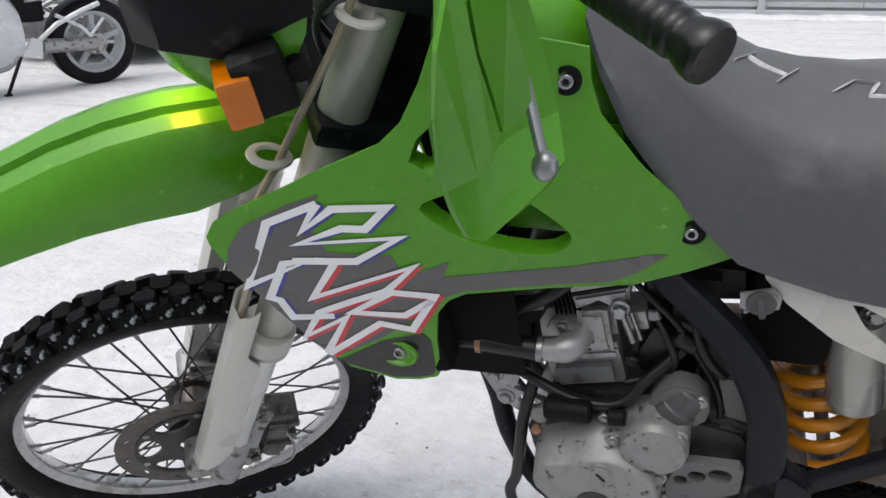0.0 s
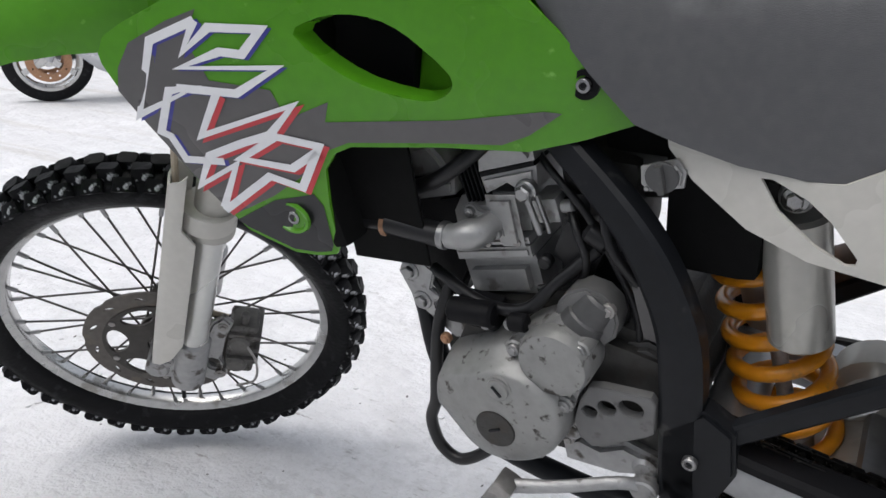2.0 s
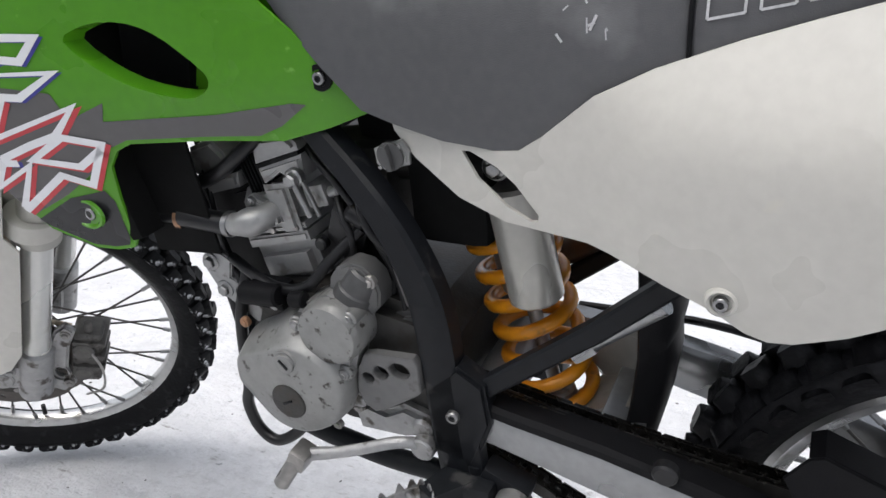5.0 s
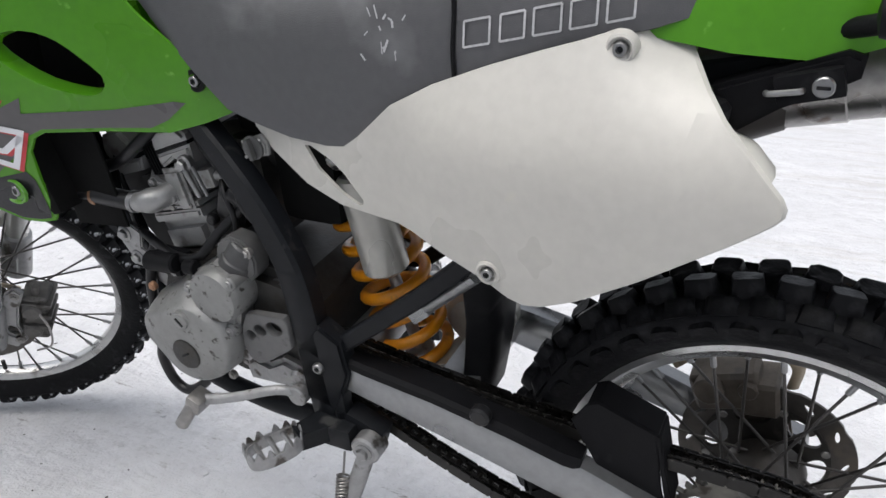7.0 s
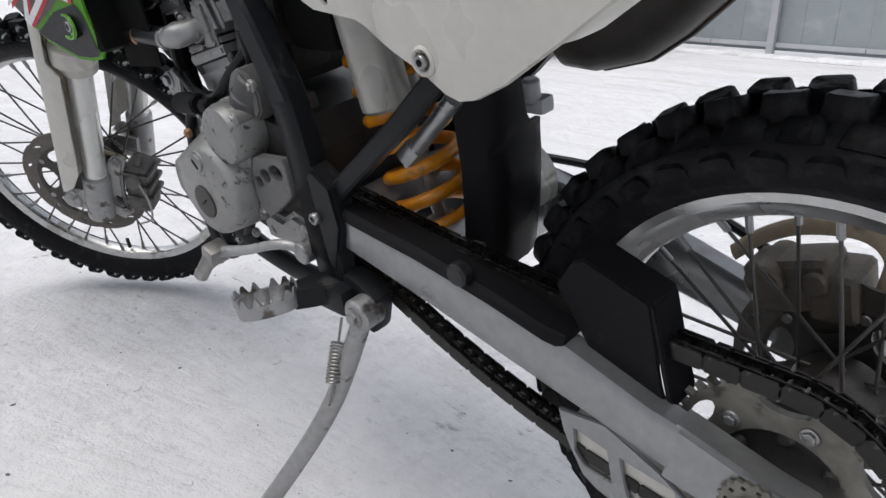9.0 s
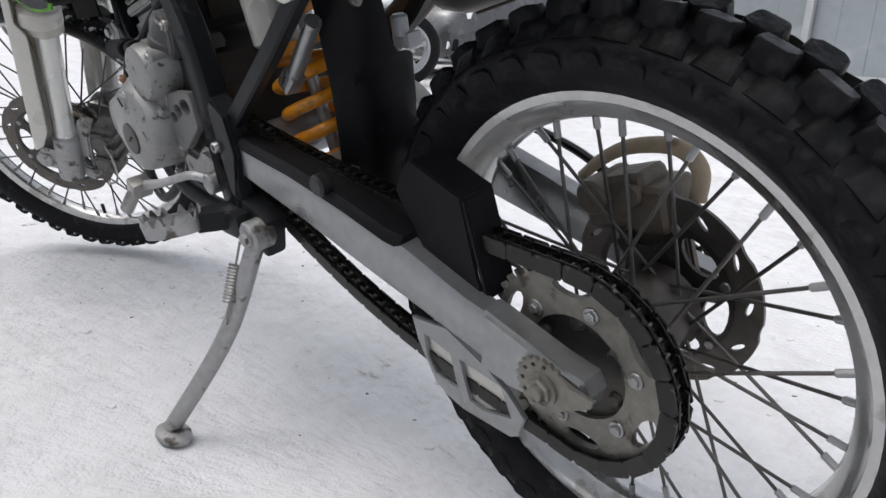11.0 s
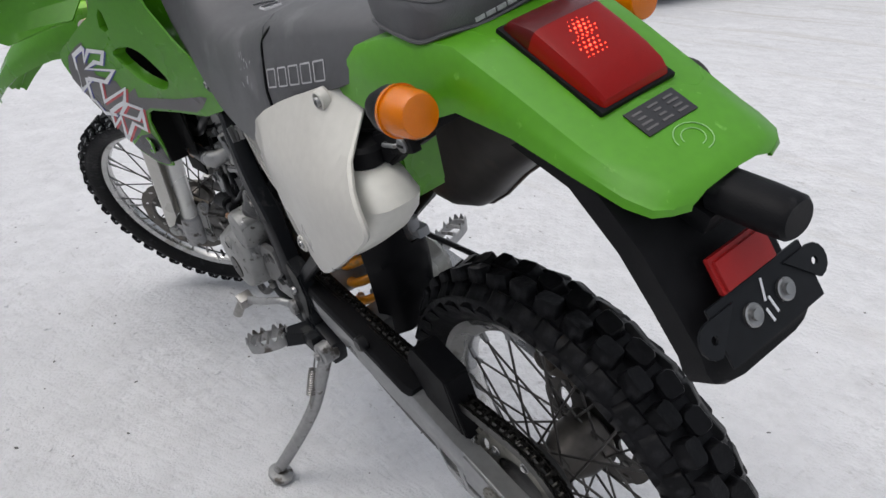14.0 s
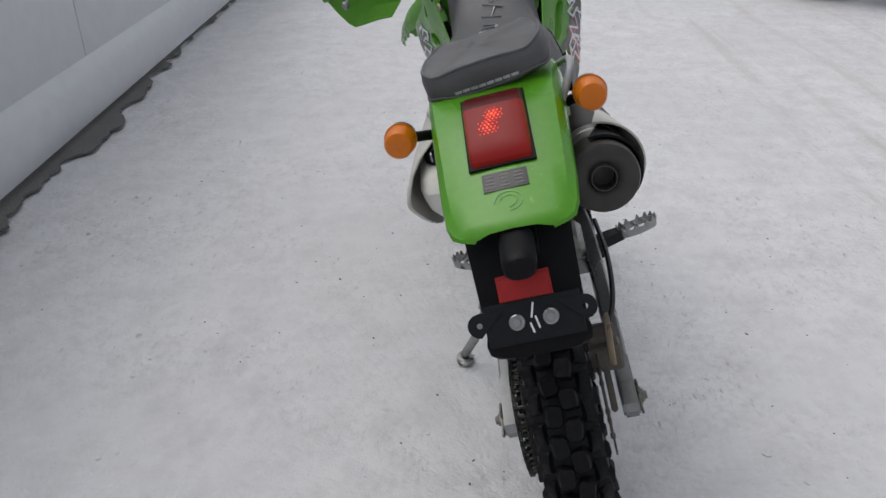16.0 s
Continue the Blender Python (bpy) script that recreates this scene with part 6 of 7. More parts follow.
bm = bmesh.new()
rod(bm, (-0.508, -0.06, 0.756), (-0.508, -0.10, 0.756), 0.014, 18, 0.002)
part("mount_boss", bm, CASE, bike)
bolt(bike, (-0.508, -0.10, 0.756), (-0.508, -1, 0.756), 0.008)
# coolant bottle behind it
bm = bmesh.new()
rings = []
for z, xb, d in ((0.70, -0.20, 0.028), (0.71, -0.165, 0.036), (0.75, -0.105, 0.042), (0.785, -0.066, 0.042), (0.806, -0.054, 0.042), (0.826, -0.07, 0.038), (0.84, -0.10, 0.028)):
    cx, w = (xb - 0.24) / 2, (xb + 0.24) / 2
    rings.append([(cx + w * math.copysign(abs(math.cos(a)) ** 0.6, math.cos(a)), -0.125 + d * math.copysign(abs(math.sin(a)) ** 0.6, math.sin(a)), z) for a in (2 * math.pi * j / 24 for j in range(24))])
loft(bm, rings)
bottle = part("coolant_bottle", bm, mat("milky_plastic", (0.66, 0.65, 0.6), 0.4, vary=0.05), bike, "milky white plastic coolant bottle")
bm = bmesh.new()
rod(bm, (-0.122, -0.122, 0.838), (-0.119, -0.12, 0.866), 0.026, 20, 0.005)
part("bottle_cap", bm, BLACK_PLASTIC, bottle)

# ---- tail ----
FENDER = [(-0.17, 0.955, 0.10, 0.045), (-0.10, 0.975, 0.105, 0.075), (-0.03, 0.99, 0.10, 0.095), (0.05, 0.985, 0.094, 0.062), (0.12, 0.951, 0.09, 0.04), (0.19, 0.914, 0.086, 0.026), (0.235, 0.892, 0.081, 0.02), (0.256, 0.882, 0.074, 0.016), (0.266, 0.877, 0.062, 0.012), (0.27, 0.872, 0.045, 0.01)]
bm = bmesh.new()
rings = []
for x, zt, w, drop in FENDER:
    prof = [(w + 0.006, zt - drop), (w + 0.004, zt - drop * 0.6), (w, zt - min(0.014, drop * 0.5)), (w * 0.93, zt - 0.004), (w * 0.7, zt), (0, zt + 0.002)]
    rings.append([(x, -y, z) for y, z in prof] + [(x, y, z) for y, z in prof[-2::-1]])
loft(bm, rings, False, False)
thicken(bm, 0.0035)
tail = part("rear_fender", bm, GREEN, bike, "green plastic rear fender", None, 30)


bm = bmesh.new()
slab(bm, [(-0.16, 0.75), (-0.15, 0.75), (-0.14, 0.90), (-0.16, 0.90)], -0.066, -0.008, 0.004)
part("fender_flank", bm, GREEN, tail)


def tail_z(x):
    return lerp(FENDER, x)[0] + 0.002


slope = math.degrees(math.atan2(tail_z(0.07) - tail_z(0.175), 0.105))
LAMP = at(0.122, 0, tail_z(0.122), 0, slope, 0) @ Matrix.Diagonal((0.93, 0.89, 1, 1))
lamp_rows = [(-0.070, 0.0, 0.043), (-0.069, 0.005, 0.0455), (-0.066, 0.010, 0.0465), (-0.058, 0.0145, 0.0475), (-0.034, 0.0215, 0.0485), (-0.030, 0.0222, 0.0485), (-0.026, 0.0215, 0.0485), (0.0, 0.0205, 0.0485), (0.035, 0.0175, 0.048), (0.056, 0.0135, 0.047), (0.064, 0.009, 0.0455), (0.067, 0.004, 0.044), (0.068, 0.0, 0.042)]


def lamp_ring(x, h, w):
    return [LAMP @ Vector((x, y, z)) for y, z in ((-w, -0.003), (-w, h * 0.35), (-w * 0.975, h * 0.7), (-w * 0.92, h * 0.92), (-w * 0.8, h), (-w * 0.3, h * 1.03), (w * 0.3, h * 1.03), (w * 0.8, h), (w * 0.92, h * 0.92), (w * 0.975, h * 0.7), (w, h * 0.35), (w, -0.003))]


bm = bmesh.new()
loft(bm, [lamp_ring(*r) for r in lamp_rows[5:]])
lamp = part("tail_lamp", bm, RED, bike, "lit red plastic tail lamp", None, 25)
# front facet, shaded by its darker red since no bulb sits behind it
bm = bmesh.new()
loft(bm, [lamp_ring(*r) for r in lamp_rows[:6]])
part("upper_lens", bm, RED_UNLIT, lamp, "upper lens facet with its unlit darkness painted in", None, 25)
bm = bmesh.new()
for cx, cy, span, size in ((-0.012, -0.002, 3, 0.0018), (0.012, -0.012, 3, 0.0014)):
    for i in range(-span, span + 1):
        for j in range(-span, span + 1):
            x, y = cx + 0.0052 * i, cy + 0.0062 * (j + 0.5 * (i % 2))
            d = math.hypot(i, j) / span
            if d < 1.0:
                s = bmesh.new()
                bmesh.ops.create_icosphere(s, subdivisions=1, radius=size * (1.15 - 0.8 * d), matrix=LAMP @ at(x, y, 0.0213 - 0.085 * max(0.0, x)))
                merge(bm, s)
part("bulb_glow", bm, RED_LIT, lamp, "glowing bulb behind the red lens")
bm = bmesh.new()
box(bm, (0.144, 0.103, 0.007), LAMP @ at(-0.001, 0, -0.001), 0.0025)
part("gasket", bm, BLACK_PLASTIC, lamp)
ST = at(0.202, 0.0, tail_z(0.202) + 0.0005, 0, 27, 0)
bm = bmesh.new()
box(bm, (0.03, 0.06, 0.0012), ST, 0.0002)
sticker = part("sticker", bm, DECAL_BLACK, tail, "black label with unreadable grey lines")
bm = bmesh.new()
for i in range(4):
    for j in range(3):
        box(bm, (0.0022, random.uniform(0.008, 0.015), 0.0006), ST @ at(-0.009 + 0.006 * i, -0.02 + 0.019 * j, 0.0008), 0)
part("print_line", bm, DECAL_GREY, sticker)
bm = bmesh.new()
for r in (0.018, 0.011):
    tube(bm, [Vector((0.234 + r * 0.8 * math.cos(a), r * math.sin(a), tail_z(0.234 + r * 0.8 * math.cos(a)) + 0.0004)) for a in (2 * math.pi * j / 20 for j in range(16))], 0.0005, 5)
part("chalk_ring", bm, mat("pale_green_scuff", (0.27, 0.5, 0.2), 0.6, vary=0.1), tail)


def blinker(word, base, tip_p, r, length, lab):
    """A round amber blinker on a rubber stalk."""
    bm = bmesh.new()
    rod(bm, base, Vector(base).lerp(Vector(tip_p), 0.75), 0.008, 12)
    m_ = along(tip_p, Vector(tip_p) + Vector((1, 0, 0.06)))
    lathe(bm, [(-length * 0.9, 0.004), (-length * 0.85, r * 0.6), (-length * 0.35, r * 0.95), (-0.002, r)], 28, m_)
    body = part(word, bm, BLACK_PLASTIC, bike, lab)
    bm = bmesh.new()
    lathe(bm, [(-0.001, r * 1.04), (0.004, r * 1.06), (0.004, r * 0.98), (length * 0.7, r * 0.92), (length * 0.82, r * 0.8), (length * 0.86, r * 0.4), (length * 0.86, 0.001)], 32, m_)
    part("amber_lens", bm, AMBER, body, "clear amber lens")
    bm = bmesh.new()
    lathe(bm, [(0.001, r * 0.97), (-0.002, r * 0.7), (-0.004, r * 0.3), (-0.0045, 0.001)], 28, m_)
    part("reflector_bowl", bm, RIM, body)
    bm = bmesh.new()
    lathe(bm, [(-0.004, 0.005), (0.008, 0.0065), (0.017, 0.006), (0.02, 0.001)], 16, m_)
    part("bulb", bm, CLEAR, body)
    return body


blinker("rear_blinker", (-0.03, -0.09, 0.915), (0.035, -0.148, 0.943), 0.0235, 0.044, "amber rear blinker on a black stalk")
blinker("rear_blinker", (-0.03, 0.09, 0.915), (0.035, 0.137, 0.947), 0.0235, 0.044, "amber rear blinker on a black stalk")
bm = bmesh.new()
box(bm, (0.06, 0.2, 0.02), at(-0.035, 0, 0.9), 0.004)
part("blinker_bracket", bm, BLACK_PLASTIC, bike)
# helmet lock on the left under the fender
bm = bmesh.new()
slab(bm, [(-0.112, 0.872), (-0.074, 0.886), (-0.017, 0.906), (-0.004, 0.902), (-0.006, 0.885), (-0.03, 0.871), (-0.059, 0.857), (-0.089, 0.836), (-0.10, 0.84)], -0.112, -0.088, 0.004)
box(bm, (0.05, 0.012, 0.024), at(-0.04, -0.113, 0.879, 0, -14, 0), 0.004)
lock = part("helmet_lock", bm, BLACK_PLASTIC, bike, "black helmet lock with steel key barrel")
bm = bmesh.new()
rod(bm, (-0.030, -0.112, 0.8805), (-0.030, -0.1225, 0.8805), 0.0082, 24, 0.001)
part("key_barrel", bm, CHROME, lock)
bm = bmesh.new()
tube(bm, spline([(-0.044, -0.117, 0.8765), (-0.046, -0.121, 0.8762), (-0.058, -0.121, 0.8742), (-0.068, -0.121, 0.8726), (-0.0705, -0.117, 0.872)], 4), 0.0026, 8)
part("hook_wire", bm, CHROME, lock)
bm = bmesh.new()
box(bm, (0.010, 0.002, 0.0025), at(-0.030, -0.1228, 0.8805), 0.0004)
part("key_slot", bm, BLACK_PLASTIC, lock)
# black rear mudguard with plate holder
FLAP = [(0.12, 0.90, 0.075), (0.19, 0.875, 0.075), (0.235, 0.82, 0.07), (0.265, 0.77, 0.068), (0.288, 0.730, 0.067), (0.294, 0.719, 0.070), (0.299, 0.708, 0.067), (0.301, 0.702, 0.057), (0.302, 0.699, 0.04)]
bm = bmesh.new()
rings = []
for x, z, w in FLAP:
    rings.append([(x - 0.03, -w, z - 0.012), (x - 0.004, -w, z), (x, -w * 0.9, z + 0.003), (x, w * 0.9, z + 0.003), (x - 0.004, w, z), (x - 0.03, w, z - 0.012)])
loft(bm, rings, False, False)
thicken(bm, 0.004)
flap = part("rear_mudguard", bm, BLACK_PLASTIC, bike, "black plastic rear mudguard and number plate holder")
PL = at(0.293, 0, 0.752, 0, 62, 0)
bm = bmesh.new()
box(bm, (0.055, 0.125, 0.004), PL @ at(0, 0, 0.006), 0.002)
for s in (-1, 1):
    t = bmesh.new()
    slab(t, [(-0.016, -0.012)] + circle(0, 0.022, 0.016, 14)[0:8] + [(-0.016, 0.022)], -0.0015, 0.0015, 0, [circle(0, 0.022, 0.004, 10)])
    t.transform(PL @ at(-0.004, s * 0.046 - 0.002, 0.009) @ Matrix(((1, 0, 0, 0), (0, 0, s, 0), (0, 1, 0, 0), (0, 0, 0, 1))))
    merge(bm, t)
holder = part("plate_holder", bm, BLACK_PAINT, flap, "black steel plate bracket with ear tabs")
for y in (-0.022, 0.022):
    bm = bmesh.new()
    lathe(bm, [(0, 0.0105), (0.003, 0.0105), (0.004, 0.009), (0.0035, 0.005), (0.007, 0.005), (0.0075, 0.001)], 20, PL @ at(0, y, 0.008, 90))
    part("rubber_bolt", bm, CHROME, flap)
bm = bmesh.new()
for y, dx in ((-0.004, 0.01), (0.004, 0.004), (0.0, -0.012)):
    box(bm, (random.uniform(0.012, 0.022), 0.0025, 0.0006), PL @ at(dx, y, 0.0086, 0, 0, random.uniform(-30, 30)), 0)
part("paint_scribble", bm, DECAL_WHITE, flap, "white painted scribble")
bm = bmesh.new()
box(bm, (0.06, 0.052, 0.024), at(0.236, 0.0, 0.842, 0, 24, 0), 0.009)
loft(bm, [[Vector((0.258, 0, 0.853)).lerp(Vector((0.327, 0, 0.846)), f) + Vector((0, r * 1.25 * math.copysign(abs(math.cos(a)) ** 0.8, math.cos(a)), r * math.sin(a))) for a in (2 * math.pi * j / 28 for j in range(28))] for f, r in ((0.0, 0.018), (0.6, 0.018), (0.95, 0.017), (1.0, 0.0145))])
part("plate_lamp", bm, BLACK_PLASTIC, flap, "black number plate lamp housing")
bm = bmesh.new()
box(bm, (0.028, 0.064, 0.008), at(0.280, -0.004, 0.794, 0, 62, 0), 0.002)
box(bm, (0.034, 0.070, 0.006), at(0.277, -0.004, 0.794, 0, 62, 0), 0.002)
part("reflector", bm, RED_DULL, flap, "red reflector")
# grab rail and tool bag
bm = bmesh.new()
tube(bm, spline([(-0.14, 0.10, 0.945), (-0.06, 0.118, 0.975), (0.01, 0.118, 0.985), (0.028, 0.108, 0.965), (0.03, 0.095, 0.94)], 6), 0.006, 10)
part("grab_rail", bm, STEEL_GREY, bike, "grey steel grab rail")
BAG = at(-0.024, -0.002, 1.013, 6, 5, -3) @ Matrix.Diagonal((0.93, 0.9, 0.66, 1))
bm = bmesh.new()
rings = []
for k, z in ((0.90, -0.034), (0.98, -0.028), (1.0, -0.012), (1.0, 0.012), (0.975, 0.027), (0.935, 0.033), (0.88, 0.0355), (0.55, 0.038), (0.2, 0.039)):
    rings.append([BAG @ Vector((0.076 * k * math.copysign(abs(math.cos(a)) ** 0.5, math.cos(a)), 0.106 * k * math.copysign(abs(math.sin(a)) ** 0.55, math.sin(a)), z + 0.004 * math.sin(5 * a + z * 60))) for a in (2 * math.pi * j / 44 for j in range(44))])
loft(bm, rings)
bag = part("tool_bag", bm, BAG_VINYL, bike, "dark grey vinyl tool bag strapped on the tail")
for z, k, r in ((0.031, 0.945, 0.0028), (-0.022, 1.0, 0.0022)):
    bm = bmesh.new()
    tube(bm, [BAG @ Vector((0.076 * k * math.copysign(abs(math.cos(a)) ** 0.5, math.cos(a)), 0.106 * k * math.copysign(abs(math.sin(a)) ** 0.55, math.sin(a)), z + 0.004 * math.sin(5 * a + z * 60))) for a in (2 * math.pi * j / 44 for j in range(44))], r, 6, closed=True)
    part("piping", bm, BAG_VINYL, bag)
for i in range(8):
    bm = bmesh.new()
    box(bm, (0.0015, 0.0115, 0.0065), BAG @ at(0.0772 - 0.00018 * (i - 3.5) ** 2, -0.046 + 0.0135 * i, -0.016), 0.0003)
    part("lettering_bar", bm, CHALK, bag, "pale bar")

# ---- front end, turned to the left lock ----
for side in (-1, 1):
    y = side * 0.1
    bm = bmesh.new()
    rod(bm, (-1.035, y, 1.10), (-1.155, y, 0.86), 0.0275, 28, 0.003)
    rod(bm, (-1.155, y, 0.86), (-1.27, y, 0.63), 0.0265, 28, 0.002)
    rod(bm, (-1.262, y, 0.645), (-1.28, y, 0.609), 0.032, 28, 0.004)
    leg = part("fork_leg", bm, FORK, bike, "grey upside-down fork leg", STEER)
    bm = bmesh.new()
    rod(bm, (-1.275, y, 0.62), (-1.39, y, 0.39), 0.0215, 24, 0.001)
    part("stanchion", bm, STANCHION, leg, "", STEER)
    bm = bmesh.new()
    rod(bm, (-1.385, y, 0.40), (-1.437, y, 0.295), 0.0265, 24, 0.006)
    box(bm, (0.06, 0.05, 0.055), at(-1.437, side * 0.088, 0.345, 0, 26, 0), 0.012)
    rod(bm, (FRONT.x, side * 0.06, FRONT.z), (FRONT.x, side * 0.118, FRONT.z), 0.019, 20, 0.003)
    part("fork_foot", bm, ALU, leg, "cast fork foot", STEER)
    # guard: a narrow channel-shaped white shield on the outer front of the leg
    bm = bmesh.new()
    rings = []
    for f in np.linspace(0, 1, 13):
        x, z = -1.262 - 0.165 * f, 0.725 - 0.335 * f
        back = 0.004 if f < 0.28 else (0.026 if f < 0.93 else 0.01)
        rings.append([(x + 0.006, y - side * 0.022, z + 0.006), (x - 0.024, y - side * 0.02, z - 0.004), (x - 0.032, y + side * 0.004, z - 0.007), (x - 0.027, y + side * 0.028, z - 0.005), (x - 0.01, y + side * 0.038, z), (x + back, y + side * 0.038, z + 0.006)])
    loft(bm, rings, False, False)
    thicken(bm, 0.003)
    shield = part("fork_guard", bm, WHITE, bike, "scuffed white plastic fork guard", STEER)
    bm = bmesh.new()
    lathe(bm, [(0.0, 0.034), (0.002, 0.038), (0.03, 0.037), (0.032, 0.034)], 28, along((-1.277, y, 0.628), (-1.245, y, 0.692)))
    part("guard_collar", bm, WHITE, shield, "", STEER)
    if side < 0:
        p = STEER @ Vector((-1.427, y - 0.032, 0.385))
        q = STEER @ Vector((-1.427, y - 1.0, 0.385))
        bolt(shield, p, q, 0.006)
bm = bmesh.new()
for z, x in ((0.955, -1.108), (1.10, -1.035)):
    box(bm, (0.10, 0.27, 0.03), at(x + 0.02, 0, z, 0, 26.5, 0), 0.012)
part("triple_clamp", bm, BLACK_PAINT, bike, "black fork clamps", STEER)
# front caliper and hose
bm = bmesh.new()
CAL = at(-1.335, -0.064, 0.335, 0, 24, 0)
box(bm, (0.046, 0.05, 0.115), CAL, 0.012, 3)
for dz in (-0.03, 0.0, 0.03):
    box(bm, (0.05, 0.062, 0.010), CAL @ at(0.004, 0, dz + 0.012), 0.003)
for dz in (-0.028, 0.026):
    rod(bm, CAL @ Vector((-0.004, 0.02, dz)), CAL @ Vector((-0.004, -0.036, dz)), 0.017, 20, 0.004)
rod(bm, CAL @ Vector((0.0, -0.01, 0.05)), CAL @ Vector((0.0, -0.01, 0.078)), 0.007, 12, 0.002)
fcal = part("front_caliper", bm, CALIPER, bike, "grimy front brake caliper", STEER)
bm = bmesh.new()
slab(bm, [(-1.428, 0.30), (-1.39, 0.37), (-1.352, 0.415), (-1.33, 0.425), (-1.322, 0.405), (-1.347, 0.372), (-1.368, 0.33), (-1.375, 0.285), (-1.40, 0.272)], -0.094, -0.08, 0.004, [circle(-1.385, 0.318, 0.010, 10, 0.014)])
part("caliper_bracket", bm, ALU, fcal, "bare alloy caliper bracket", STEER)
for x, z in ((-1.338, 0.405), (-1.383, 0.292)):
    bolt(fcal, STEER @ Vector((x, -0.094, z)), STEER @ Vector((x, -1, z)), 0.006, material=STEEL)
bm = bmesh.new()
tube(bm, spline([(-1.318, -0.095, 0.365), (-1.312, -0.105, 0.32), (-1.33, -0.105, 0.275), (-1.365, -0.10, 0.262)], 6), 0.0022, 6)
part("pin_clip", bm, STEEL, fcal, "thin wire clip", STEER)
bm = bmesh.new()
tube(bm, spline([(-1.335, -0.07, 0.40), (-1.375, -0.075, 0.45), (-1.345, -0.085, 0.56), (-1.29, -0.11, 0.70), (-1.25, -0.128, 0.80), (-1.215, -0.135, 0.905), (-1.178, -0.132, 0.955), (-1.142, -0.13, 1.005), (-1.09, -0.128, 1.077), (-1.05, -0.12, 1.14)]), 0.0045, 8)
part("front_brake_hose", bm, TAN_HOSE, bike, "clouded front brake hose", STEER)
for x, z in ((-1.182, 0.965), (-1.064, 1.095)):
    bm = bmesh.new()
    tube(bm, [Vector((x, -0.128, z)) + 0.017 * Vector((math.cos(a), 0.9 * math.sin(a), -0.9 * math.cos(a) * 0.5)) for a in (2 * math.pi * j / 20 for j in range(20))], 0.0032, 8, closed=True, flat=1.8)
    part("hose_ring", bm, WHITE, bike, "cream plastic hose guide ring", STEER)
# front fender
FF = [(-1.10, 0.925, 0.055, 0.03), (-1.16, 0.955, 0.065, 0.045), (-1.22, 0.975, 0.072, 0.085), (-1.28, 0.984, 0.076, 0.10), (-1.34, 0.984, 0.078, 0.092), (-1.40, 0.976, 0.078, 0.082), (-1.47, 0.958, 0.076, 0.072), (-1.55, 0.93, 0.072, 0.058), (-1.63, 0.892, 0.066, 0.045), (-1.70, 0.85, 0.055, 0.033), (-1.74, 0.82, 0.035, 0.025)]
bm = bmesh.new()
rings = []
for x, zt, w, drop in FF:
    prof = [(w + 0.006, zt - drop), (w + 0.003, zt - drop * 0.6), (w * 0.9, zt - drop * 0.30), (w * 0.74, zt - 0.010), (w * 0.68, zt - 0.006), (w * 0.42, zt - 0.002), (w * 0.38, zt - 0.006), (w * 0.33, zt - 0.006), (w * 0.29, zt + 0.002), (0, zt + 0.004)]
    far = [(y, z - 0.022 * min(1.0, y / (w * 0.6))) for y, z in prof]
    rings.append([(x, -y - 0.012, z) for y, z in prof] + [(x, y - 0.012, z) for y, z in far[-2::-1]])
loft(bm, rings, False, False)
thicken(bm, 0.0035)
part("front_fender", bm, GREEN, bike, "green plastic front fender", STEER, 26)
# headlamp cowl
bm = bmesh.new()
COWL = [(1.012, -1.205, -1.185, 0.08), (1.03, -1.235, -1.16, 0.115), (1.06, -1.252, -1.137, 0.132), (1.10, -1.26, -1.115, 0.138), (1.15, -1.255, -1.10, 0.136), (1.20, -1.235, -1.09, 0.122), (1.25, -1.20, -1.08, 0.095), (1.28, -1.16, -1.08, 0.07)]
rings = []
for z, xf, xb, w in COWL:
    rings.append([(xb, -w * 1.02, z), (xb * 0.5 + xf * 0.5, -w, z), (xf + 0.03, -w * 0.86, z), (xf + 0.008, -w * 0.6, z), (xf, 0, z), (xf + 0.008, w * 0.6, z), (xf + 0.03, w * 0.86, z), (xb * 0.5 + xf * 0.5, w, z), (xb, w * 1.02, z)])
loft(bm, [[Vector(p) for p in r] for r in rings], False, False)
thicken(bm, 0.003)
cowl = part("headlamp_cowl", bm, GREEN, bike, "green headlamp cowl with a black lamp surround", STEER, 45)
bm = bmesh.new()
rings = []
for z, xf, xb, w in ((1.098, -1.268, -1.114, 0.141), (1.12, -1.266, -1.106, 0.143), (1.15, -1.263, -1.098, 0.141), (1.20, -1.243, -1.088, 0.127), (1.24, -1.216, -1.08, 0.105)):
    rings.append([(xb, -w * 1.03, z + 0.02 if z < 1.11 else z), (xb * 0.5 + xf * 0.5, -w * 1.02, z), (xf + 0.03, -w * 0.9, z + 0.012 if z < 1.11 else z), (xf + 0.004, -w * 0.6, z), (xf - 0.004, 0, z), (xf + 0.004, w * 0.6, z), (xf + 0.03, w * 0.9, z), (xb * 0.5 + xf * 0.5, w * 1.02, z), (xb, w * 1.03, z)])
loft(bm, rings, False, False)
thicken(bm, 0.003)
part("headlamp", bm, BLACK_PLASTIC, cowl, "black headlamp surround", STEER)
bm = bmesh.new()
box(bm, (0.012, 0.12, 0.075), at(-1.268, 0, 1.155, 0, -14, 0), 0.005)
part("headlamp_lens", bm, CLEAR, cowl, "clear headlamp lens", STEER)
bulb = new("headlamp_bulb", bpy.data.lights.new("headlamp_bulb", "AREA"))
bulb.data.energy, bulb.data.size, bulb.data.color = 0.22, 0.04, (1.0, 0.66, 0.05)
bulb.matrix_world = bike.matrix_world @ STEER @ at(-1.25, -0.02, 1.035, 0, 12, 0)
